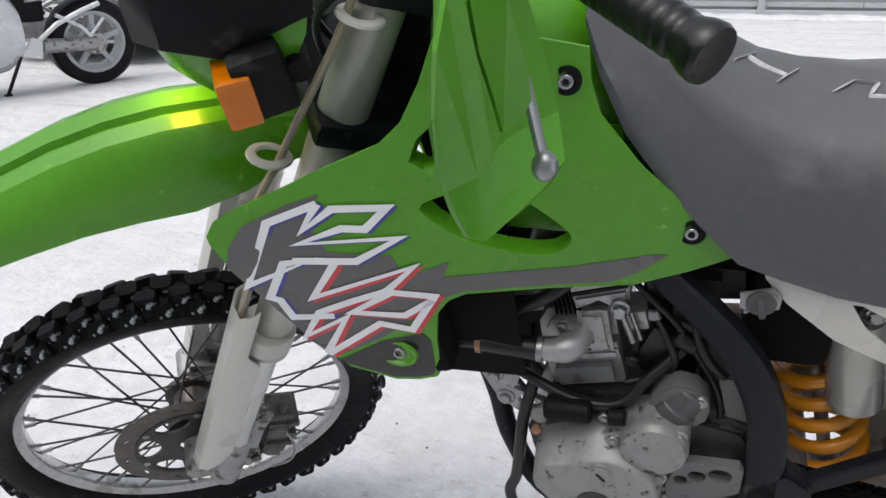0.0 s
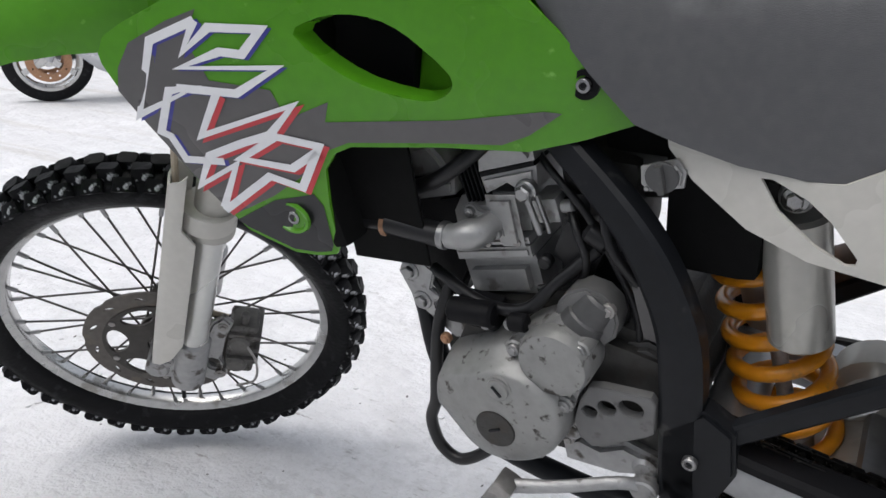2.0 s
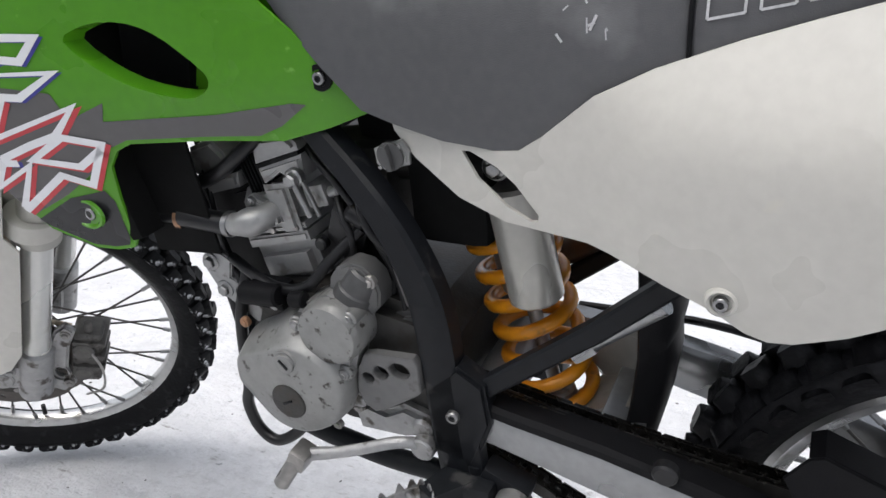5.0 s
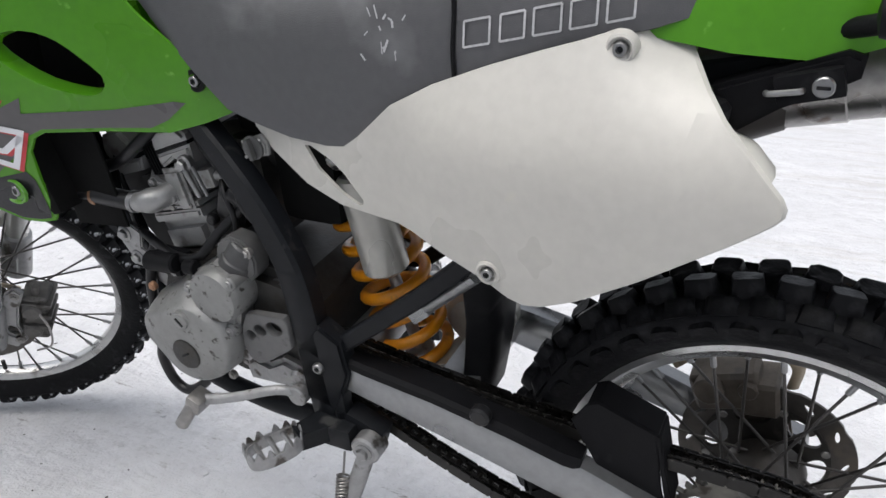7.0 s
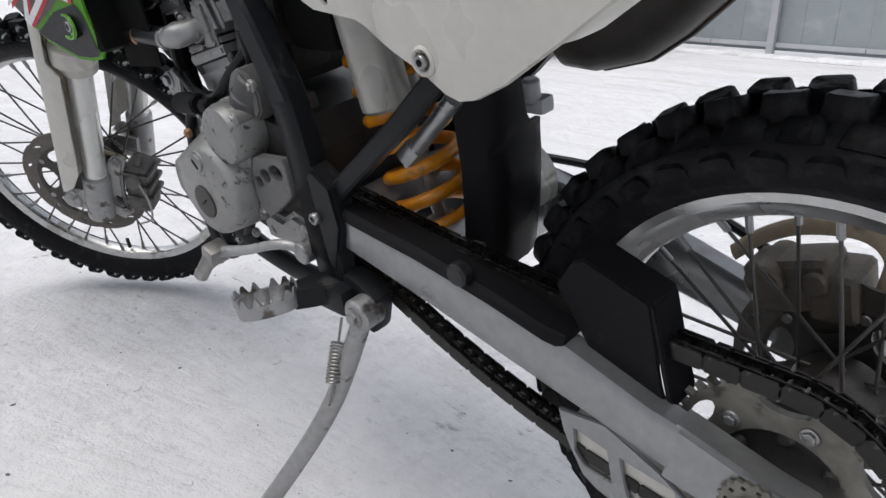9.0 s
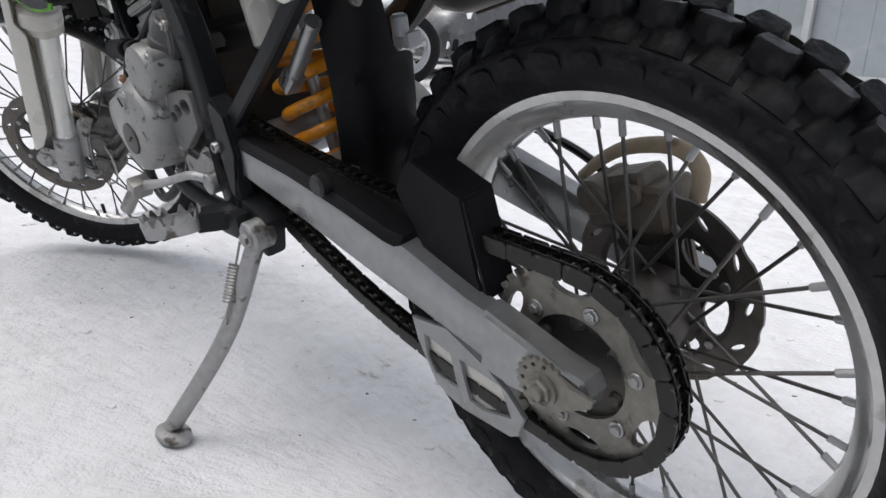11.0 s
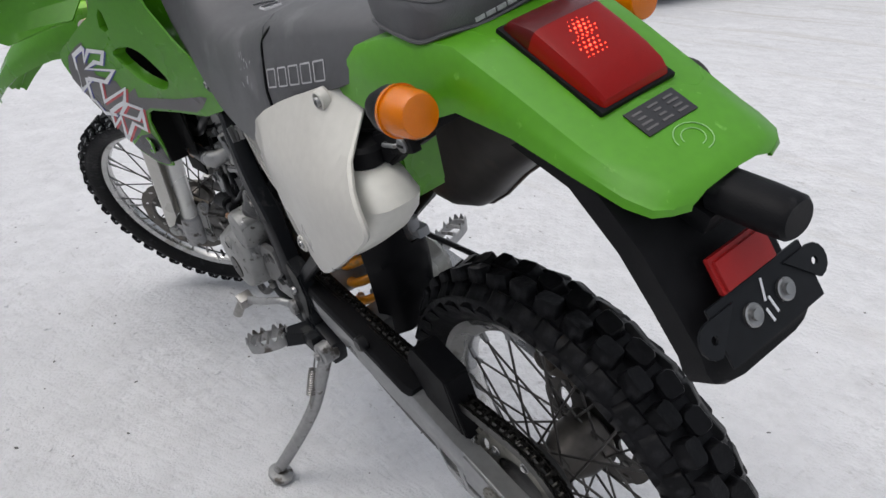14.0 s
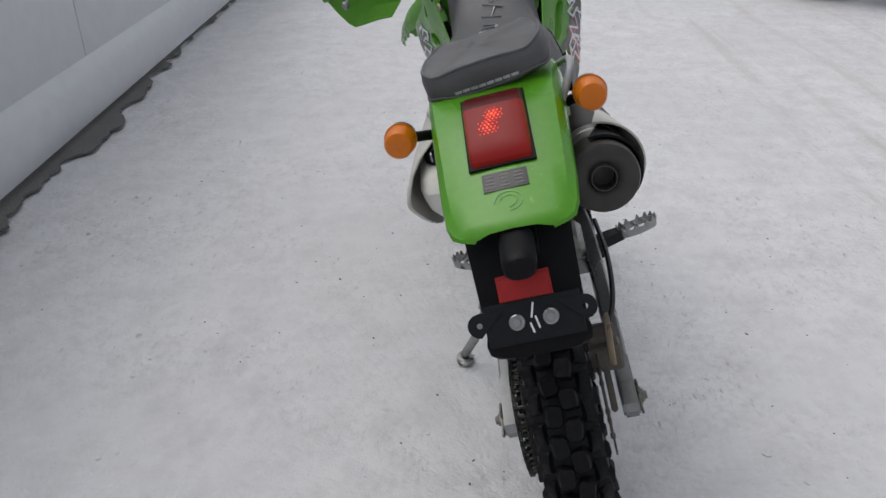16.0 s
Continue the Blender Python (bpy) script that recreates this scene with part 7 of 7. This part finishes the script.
for side in (-1, 1):
    bm = bmesh.new()
    box(bm, (0.048, 0.05, 0.066), at(-1.162, side * 0.14, 1.072, 0, -6, 0), 0.01)
    rod(bm, (-1.13, side * 0.10, 1.07), (-1.13, side * 0.15, 1.07), 0.012, 12)
    blk = part("front_blinker", bm, BLACK_PLASTIC, bike, "square amber front blinker", STEER)
    bm = bmesh.new()
    box(bm, (0.032, 0.052, 0.052), at(-1.187, side * 0.144, 1.065, 0, 0, 0), 0.006)
    part("amber_lens", bm, AMBER, blk, "faded orange lens", STEER)
# handlebar, grips, levers, guards
bm = bmesh.new()
tube(bm, spline([(-0.888, -0.39, 1.18), (-0.94, -0.25, 1.19), (-0.985, -0.12, 1.17), (-1.0, -0.04, 1.14), (-1.0, 0.04, 1.14), (-0.985, 0.12, 1.17), (-0.94, 0.25, 1.19), (-0.888, 0.39, 1.18)]), 0.011, 12)
part("handlebar", bm, BLACK_PAINT, bike, "black handlebar", STEER)
for side in (-1, 1):
    a, b = Vector((-0.93, side * 0.285, 1.196)), Vector((-0.892, side * 0.398, 1.192))
    bm = bmesh.new()
    prof = [(0, 0.017)]
    d = (b - a).length
    for i in range(9):
        t = 0.008 + (d - 0.03) * i / 9
        prof += [(t, 0.0155), (t + 0.002, 0.0168), (t + 0.008, 0.0168), (t + 0.0095, 0.0155)]
    prof += [(d - 0.018, 0.0158), (d - 0.008, 0.0195), (d, 0.0205), (d + 0.004, 0.019), (d + 0.005, 0.012)]
    lathe(bm, prof, 24, along(a, b))
    part("grip", bm, HOSE, bike, "ribbed black rubber grip", STEER, 50)
    bm = bmesh.new()
    tube(bm, spline([(-0.975, side * 0.20, 1.195), (-0.992, side * 0.25, 1.203), (-0.998, side * 0.31, 1.202), (-0.996, side * 0.355, 1.182), (-1.0, side * 0.406, 1.146)], 6), [0.008] * 8 + [0.0036] * 17, 10, flat=1.3)
    s = bmesh.new()
    bmesh.ops.create_uvsphere(s, u_segments=14, v_segments=10, radius=0.0088, matrix=at(-1.0, side * 0.407, 1.1455) @ Matrix.Diagonal((1, 1, 1.25, 1)))
    merge(bm, s)
    part("lever", bm, SWING, bike, "bright aluminium ball-ended lever", STEER)
    bm = bmesh.new()
    box(bm, (0.05, 0.05, 0.045), at(-0.965, side * 0.21, 1.185), 0.01)
    part("switch_box", bm, BLACK_PLASTIC, bike, "black switch housing", STEER)
    bm = bmesh.new()
    rings = []
    for z0, z1, xo, yo, xi, yi, bulge in ((1.082, 1.076, -1.042, 0.40, -0.976, 0.362, -0.001), (1.098, 1.066, -1.056, 0.406, -0.956, 0.337, 0.005), (1.118, 1.084, -1.061, 0.41, -0.948, 0.30, 0.011), (1.14, 1.125, -1.066, 0.414, -0.952, 0.28, 0.012),
                                          (1.175, 1.168, -1.071, 0.418, -0.96, 0.265, 0.012), (1.215, 1.21, -1.0725, 0.42, -0.966, 0.255, 0.012), (1.255, 1.25, -1.055, 0.413, -0.98, 0.245, 0.014), (1.285, 1.275, -1.037, 0.395, -0.99, 0.25, 0.016)):
        rings.append([(xo + (xi - xo) * f - bulge * math.sin(math.pi * f), side * (yo + (yi - yo) * f - bulge * 1.4 * math.sin(math.pi * f)), z0 + (z1 - z0) * f) for f in np.linspace(0, 1, 13)])
    loft(bm, rings, False, False)
    thicken(bm, 0.003)
    part("hand_guard", bm, GREEN, bike, "creased green plastic hand guard", STEER, 24)
    bm = bmesh.new()
    flap_out = [(-1.0716, 0.427, 1.2276), (-1.0718, 0.425, 1.1926), (-1.0687, 0.424, 1.17), (-1.0491, 0.42, 1.1707), (-1.0378, 0.416, 1.1756), (-1.032, 0.41, 1.1885), (-1.0394, 0.41, 1.2223), (-1.0447, 0.41, 1.2604), (-1.0462, 0.403, 1.2823), (-1.0559, 0.412, 1.286), (-1.0665, 0.425, 1.2671)]
    bm.faces.new([bm.verts.new((x, side * y, z)) for x, y, z in flap_out])
    bmesh.ops.triangulate(bm, faces=bm.faces[:])
    thicken(bm, 0.003)
    part("guard_flap", bm, GREEN, bike, "folded outer flap of the hand guard", STEER, 20)
    bm = bmesh.new()
    flap_in = [(-1.0398, 0.395, 1.2726), (-1.0367, 0.395, 1.237), (-1.029, 0.392, 1.2005), (-1.0226, 0.388, 1.1673), (-1.0089, 0.384, 1.1702), (-1.0003, 0.38, 1.1791), (-1.0008, 0.378, 1.2016), (-1.0067, 0.376, 1.226), (-1.013, 0.375, 1.2529)]
    bm.faces.new([bm.verts.new((x, side * y, z)) for x, y, z in flap_in])
    bmesh.ops.triangulate(bm, faces=bm.faces[:])
    thicken(bm, 0.003)
    part("guard_flap", bm, GREEN, bike, "folded inner flap of the hand guard", STEER, 20)
# valve stem, and the cables in front of the fork
bm = bmesh.new()
rod(bm, FRONT + Vector((-0.07, 0, -0.235)), FRONT + Vector((-0.062, 0, -0.209)), 0.0042, 10, 0.001)
part("valve_stem", bm, HOSE, bike, "black valve stem", STEER)
for name, pts, r in (("clutch_cable", [(-0.965, -0.21, 1.18), (-1.04, -0.17, 1.16), (-1.10, -0.09, 1.08), (-1.09, -0.05, 0.98), (-1.03, -0.05, 0.90)], 0.004),
                     ("throttle_cable", [(-0.965, 0.21, 1.18), (-1.06, 0.12, 1.17), (-1.11, 0.03, 1.09), (-1.08, 0.0, 0.98), (-1.0, 0.0, 0.92)], 0.004)):
    bm = bmesh.new()
    tube(bm, spline(pts, 6), r, 8)
    part(name, bm, HOSE, bike, "black control cable", STEER)


# ---- things further off ----
def alloy_wheel(parent, m, r, half, rim_r, spokes, word="wheel", material=None, drum=0.0):
    """Tyre with rim and spokes; y is the axle."""
    bm = bmesh.new()
    lathe(bm, [(-half * 0.7, rim_r), (-half, rim_r + 0.015), (-half, r - 0.03), (-half * 0.7, r - 0.004), (0, r), (half * 0.7, r - 0.004), (half, r - 0.03), (half, rim_r + 0.015), (half * 0.7, rim_r)], 48, closed=True)
    tyre = part(word, bm, RUBBER, parent, "black road tyre on an alloy rim", m)
    bm = bmesh.new()
    lathe(bm, [(-half * 0.85, rim_r + 0.008), (-half * 0.85, rim_r - 0.014), (-half * 0.3, rim_r - 0.03), (half * 0.3, rim_r - 0.03), (half * 0.85, rim_r - 0.014), (half * 0.85, rim_r + 0.008)], 48, m, closed=True)
    for i in range(spokes):
        a = 2 * math.pi * i / spokes
        loft(bm, [[m @ Matrix.Rotation(a, 4, "Y") @ Vector((x, y - half * 0.55, z)) for x, y in ((-w, -0.012), (w, -0.012), (w, 0.02), (-w, 0.02))] for z, w in ((rim_r * 0.15, rim_r * 0.13), (rim_r * 0.6, rim_r * 0.07), (rim_r - 0.02, rim_r * 0.1))])
    lathe(bm, [(-half * 0.7, 0.02), (-half * 0.7, rim_r * 0.24), (half * 0.4, rim_r * 0.24)], 24, m)
    part("rim", bm, material or RIM, tyre, "silver alloy rim")
    if drum:
        bm = bmesh.new()
        lathe(bm, [(-half * 1.2, 0.02), (-half * 1.25, drum * 0.9), (-half * 1.0, drum), (half * 0.3, drum)], 28, m)
        part("final_drive", bm, ALU, tyre, "grey shaft drive housing")
    return tyre


# silver sports tourer on its stand: x back along its length, y to its right
tourer = tagged(new("touring_motorcycle"), "silver faired touring motorcycle parked on its side stand", "motorcycle")
back = Vector((-4.83 + 5.58, 3.80 - 2.42, 0)).normalized()
tourer.matrix_world = Matrix.Translation((-5.24, 4.02, 0)) @ Matrix(((back.x, -back.y, 0, 0), (back.y, back.x, 0, 0), (0, 0, 1, 0), (0, 0, 0, 1))) @ at(0, 0, 0, 7) @ Matrix.Scale(1.05, 4)
alloy_wheel(tourer, at(0, 0, 0.315), 0.315, 0.085, 0.215, 5, "rear_wheel", STEEL_GREY, 0.085)
alloy_wheel(tourer, at(-1.5, 0, 0.30), 0.30, 0.06, 0.215, 3, "front_wheel")
for s in (-1, 1):
    bm = bmesh.new()
    slab(bm, circle(-1.5, 0.30, 0.15, 32), s * 0.07, s * 0.076, 0, [circle(-1.5, 0.30, 0.095, 24)] + [circle(-1.5 + 0.122 * math.cos(a), 0.30 + 0.122 * math.sin(a), 0.007, 6) for a in (2 * math.pi * i / 12 for i in range(12))])
    part("front_disc", bm, BRASS, tourer, "bronze-tinted front brake disc")
    bm = bmesh.new()
    rod(bm, (-1.5, s * 0.095, 0.30), (-1.22, s * 0.095, 0.88), 0.026, 18, 0.003)
    part("fork_leg", bm, STEEL_GREY, tourer)
bm = bmesh.new()
loft(bm, [[(x, y, z) for y, z in ((-w, zb), (-w * 1.02, (zb + zt) / 2), (-w * 0.7, zt), (0, zt + 0.02), (w * 0.7, zt), (w * 1.02, (zb + zt) / 2), (w, zb))] for x, zb, zt, w in ((-1.82, 0.42, 0.46, 0.05), (-1.7, 0.5, 0.58, 0.07), (-1.5, 0.58, 0.645, 0.075), (-1.3, 0.56, 0.62, 0.07))], False, False)
thicken(bm, 0.004)
part("front_fender", bm, SILVER_PAINT, tourer, "silver front mudguard")
FAIR = [(-1.72, 0.85, 0.98, 0.10), (-1.6, 0.62, 1.08, 0.2), (-1.4, 0.42, 1.12, 0.27), (-1.2, 0.26, 1.08, 0.30), (-1.0, 0.17, 1.0, 0.30), (-0.8, 0.16, 0.94, 0.28), (-0.62, 0.2, 0.80, 0.26), (-0.52, 0.28, 0.62, 0.25)]
for s in (-1, 1):
    bm = bmesh.new()
    loft(bm, [[(x, s * w * k, zb + (zt - zb) * q) for k, q in ((0.55, 0.0), (0.8, 0.1), (0.95, 0.3), (1.0, 0.5), (0.96, 0.7), (0.8, 0.88), (0.5, 1.0))] for x, zb, zt, w in FAIR], False, False)
    thicken(bm, 0.005)
    part("fairing", bm, SILVER_PAINT, tourer, "silver side fairing")
bm = bmesh.new()
box(bm, (0.5, 0.3, 0.42), at(-0.85, 0, 0.52), 0.05)
box(bm, (0.3, 0.24, 0.25), at(-0.48, 0, 0.62), 0.04)
part("engine", bm, BLACK_PLASTIC, tourer, "dark engine block")
bm = bmesh.new()
loft(bm, [[(x, w * math.cos(a), zc + h * math.sin(a)) for a in (2 * math.pi * j / 20 for j in range(20))] for x, zc, w, h in ((-1.15, 0.98, 0.12, 0.06), (-1.0, 0.98, 0.2, 0.12), (-0.8, 0.97, 0.2, 0.13), (-0.62, 0.9, 0.14, 0.08))])
part("tank", bm, SILVER_PAINT, tourer, "silver fuel tank")
bm = bmesh.new()
loft(bm, [[(x, w * math.cos(a), zc + h * math.copysign(abs(math.sin(a)) ** 0.7, math.sin(a))) for a in (2 * math.pi * j / 20 for j in range(20))] for x, zc, w, h in ((-0.68, 0.83, 0.12, 0.05), (-0.5, 0.8, 0.17, 0.06), (-0.3, 0.81, 0.17, 0.06), (-0.05, 0.87, 0.15, 0.05), (0.15, 0.9, 0.12, 0.04))])
part("seat", bm, BLACK_PLASTIC, tourer, "black dual seat")
bm = bmesh.new()
loft(bm, [[(x, w * math.cos(a), zc + h * math.sin(a)) for a in (2 * math.pi * j / 20 for j in range(20))] for x, zc, w, h in ((-0.45, 0.66, 0.17, 0.04), (-0.2, 0.70, 0.19, 0.07), (0.1, 0.78, 0.17, 0.08), (0.35, 0.85, 0.12, 0.06), (0.45, 0.87, 0.05, 0.03))])
part("tail_fairing", bm, SILVER_PAINT, tourer, "silver tail fairing")
for s in (-1, 1):
    bm = bmesh.new()
    tube(bm, [(-0.42, s * 0.21, 0.40), (-0.30, s * 0.23, 0.50), (-0.12, s * 0.235, 0.58), (0.0, s * 0.23, 0.62)], 0.018, 10)
    tube(bm, [(-0.30, s * 0.23, 0.56), (-0.14, s * 0.235, 0.47), (-0.08, s * 0.235, 0.40)], 0.014, 10)
    tube(bm, [(-0.08, s * 0.235, 0.41), (0.02, s * 0.235, 0.52)], 0.012, 10)
    slab(bm, [(-0.55, 0.30), (-0.47, 0.42), (-0.40, 0.40), (-0.42, 0.27)], s * 0.20, s * 0.215, 0.003)
    part("footrest_hanger", bm, SILVER_PAINT, tourer, "silver cast footrest hanger")
bm = bmesh.new()
rod(bm, (-0.38, -0.1, 0.33), (0.0, -0.105, 0.315), 0.05, 20, 0.01)
part("swingarm", bm, ALU, tourer, "cast single-sided swingarm")
bm = bmesh.new()
stand_foot = tourer.matrix_world.inverted() @ Vector((-5.47, 3.37, 0.01))
tube(bm, [(-0.55, -0.2, 0.3), stand_foot], 0.012, 10)
box(bm, (0.05, 0.03, 0.012), Matrix.Translation(stand_foot), 0.003)
part("side_stand", bm, BLACK_PAINT, tourer)
bm = bmesh.new()
tube(bm, spline([(-1.1, -0.36, 1.06), (-1.22, -0.2, 1.1), (-1.25, 0, 1.12), (-1.22, 0.2, 1.1), (-1.1, 0.36, 1.06)]), 0.013, 10)
part("handlebar", bm, BLACK_PLASTIC, tourer)


def car(name, lab, origin, heading, paint, spokes):
    """A sedan; x runs from the nose to the tail, y to its left, origin on the ground under the nose."""
    thing = tagged(new(name), lab, "car")
    h = Vector((heading[0], heading[1], 0)).normalized()
    thing.matrix_world = Matrix.Translation(origin) @ Matrix(((h.x, -h.y, 0, 0), (h.y, h.x, 0, 0), (0, 0, 1, 0), (0, 0, 0, 1)))
    bm = bmesh.new()
    body = [(0.0, 0.32, 0.60, 0.62), (0.06, 0.22, 0.70, 0.74), (0.25, 0.19, 0.78, 0.85), (0.6, 0.18, 0.86, 0.895), (1.2, 0.18, 0.93, 0.905), (1.6, 0.18, 0.98, 0.91), (2.6, 0.18, 0.99, 0.91), (3.8, 0.18, 1.02, 0.905), (4.4, 0.22, 1.03, 0.87), (4.75, 0.3, 0.98, 0.8), (4.82, 0.4, 0.85, 0.74)]
    loft(bm, [[(x, w * k, zb + (zt - zb) * q) for k, q in ((-0.8, 0), (-0.97, 0.1), (-1, 0.4), (-0.98, 0.7), (-0.9, 0.92), (-0.5, 1.0), (0, 1.015), (0.5, 1.0), (0.9, 0.92), (0.98, 0.7), (1, 0.4), (0.97, 0.1), (0.8, 0))] for x, zb, zt, w in body])
    shell = part("body", bm, paint, thing, "salt-stained dark paint")
    bm = bmesh.new()
    cabin = [(1.45, 0.97, 0.99, 0.72), (2.1, 0.97, 1.36, 0.62), (2.5, 0.97, 1.44, 0.6), (3.2, 0.97, 1.43, 0.6), (3.7, 0.98, 1.3, 0.62), (4.25, 1.0, 1.04, 0.7)]
    loft(bm, [[(x, w * k, zb + (zt - zb) * q) for k, q in ((-1.12, 0), (-1.05, 0.5), (-0.92, 0.93), (0, 1), (0.92, 0.93), (1.05, 0.5), (1.12, 0))] for x, zb, zt, w in cabin])
    part("cabin_glass", bm, DARK_GLASS, thing, "dark glazed cabin")
    bm = bmesh.new()
    loft(bm, [[(x, w * k, z + 0.02 * (1 - abs(k))) for k in (-1, -0.5, 0, 0.5, 1)] for x, z, w in ((2.15, 1.38, 0.55), (2.5, 1.45, 0.56), (3.2, 1.44, 0.56), (3.6, 1.34, 0.55))], False, False)
    thicken(bm, 0.02)
    part("roof", bm, paint, thing)
    for x in (0.98, 3.76):
        for s in (-1, 1):
            m = at(x, s * 0.80, 0.325) if s < 0 else at(x, s * 0.80, 0.325, 0, 0, 180)
            bm = bmesh.new()
            lathe(bm, [(-0.118, 0.36), (0.1, 0.36), (0.1, 0.30), (-0.118, 0.352)], 40, m, closed=True)
            part("wheel_arch", bm, BLACK_PLASTIC, thing, "", None)
            alloy_wheel(thing, m, 0.325, 0.105, 0.225, spokes)
    # face: lamps, grille, plate, lower grille, fog lamps
    for s in (-1, 1):
        bm = bmesh.new()
        loft(bm, [[(0.10 + 0.16 * f, s * (0.42 + 0.40 * f), 0.62 + z + 0.05 * f), (0.05 + 0.16 * f, s * (0.42 + 0.40 * f), 0.56 + 0.06 * f)] for f, z in ((0, 0.06), (0.4, 0.115), (0.75, 0.12), (1, 0.07))], False, False)
        thicken(bm, 0.02)
        part("headlamp", bm, CLEAR, thing, "clear wrap-round headlamp")
        bm = bmesh.new()
        rod(bm, (0.055, s * 0.66, 0.36), (0.035, s * 0.66, 0.36), 0.05, 24, 0.006)
        part("fog_lamp", bm, CLEAR, thing, "round fog lamp")
        bm = bmesh.new()
        box(bm, (0.03, 0.26, 0.12), at(0.065, s * 0.66, 0.36, 0, 0, s * -8), 0.02)
        part("fog_recess", bm, BLACK_PLASTIC, thing)
    bm = bmesh.new()
    box(bm, (0.05, 0.70, 0.14), at(0.03, 0, 0.61), 0.03)
    grille = part("grille", bm, BLACK_PLASTIC, thing, "black grille with bright bars")
    for i in range(4):
        bm = bmesh.new()
        box(bm, (0.02, 0.68 - 0.02 * i, 0.014), at(-0.002, 0, 0.66 - 0.034 * i), 0.004)
        part("grille_bar", bm, CHROME, grille)
    bm = bmesh.new()
    box(bm, (0.04, 0.8, 0.13), at(0.03, 0, 0.36), 0.02)
    part("lower_grille", bm, BLACK_PLASTIC, thing)
    bm = bmesh.new()
    box(bm, (0.01, 0.52, 0.112), at(-0.008, 0, 0.475), 0.003)
    plate = part("number_plate", bm, PLATE, thing, "dirty white number plate with plain bars")
    for i in range(8):
        bm = bmesh.new()
        box(bm, (0.003, 0.034, 0.062), at(-0.0145, -0.21 + 0.052 * i + (0.03 if i > 5 else 0), 0.475), 0)
        part("bar", bm, BLACK_PLASTIC, plate)
    bm = bmesh.new()
    box(bm, (0.1, 1.3, 0.03), at(0.1, 0, 0.21), 0.01)
    part("lip", bm, STEEL_GREY, thing)
    return thing


car("sedan", "dark grey sedan with dirty paint parked on snow", (-6.11, 4.66, 0), (-0.08, 0.997), CAR_PAINT, 10)
car("estate_car", "dark car with alloy wheels parked on snow", (-10.5, 3.4, 0), (0.45, 0.9), CAR_PAINT, 5)
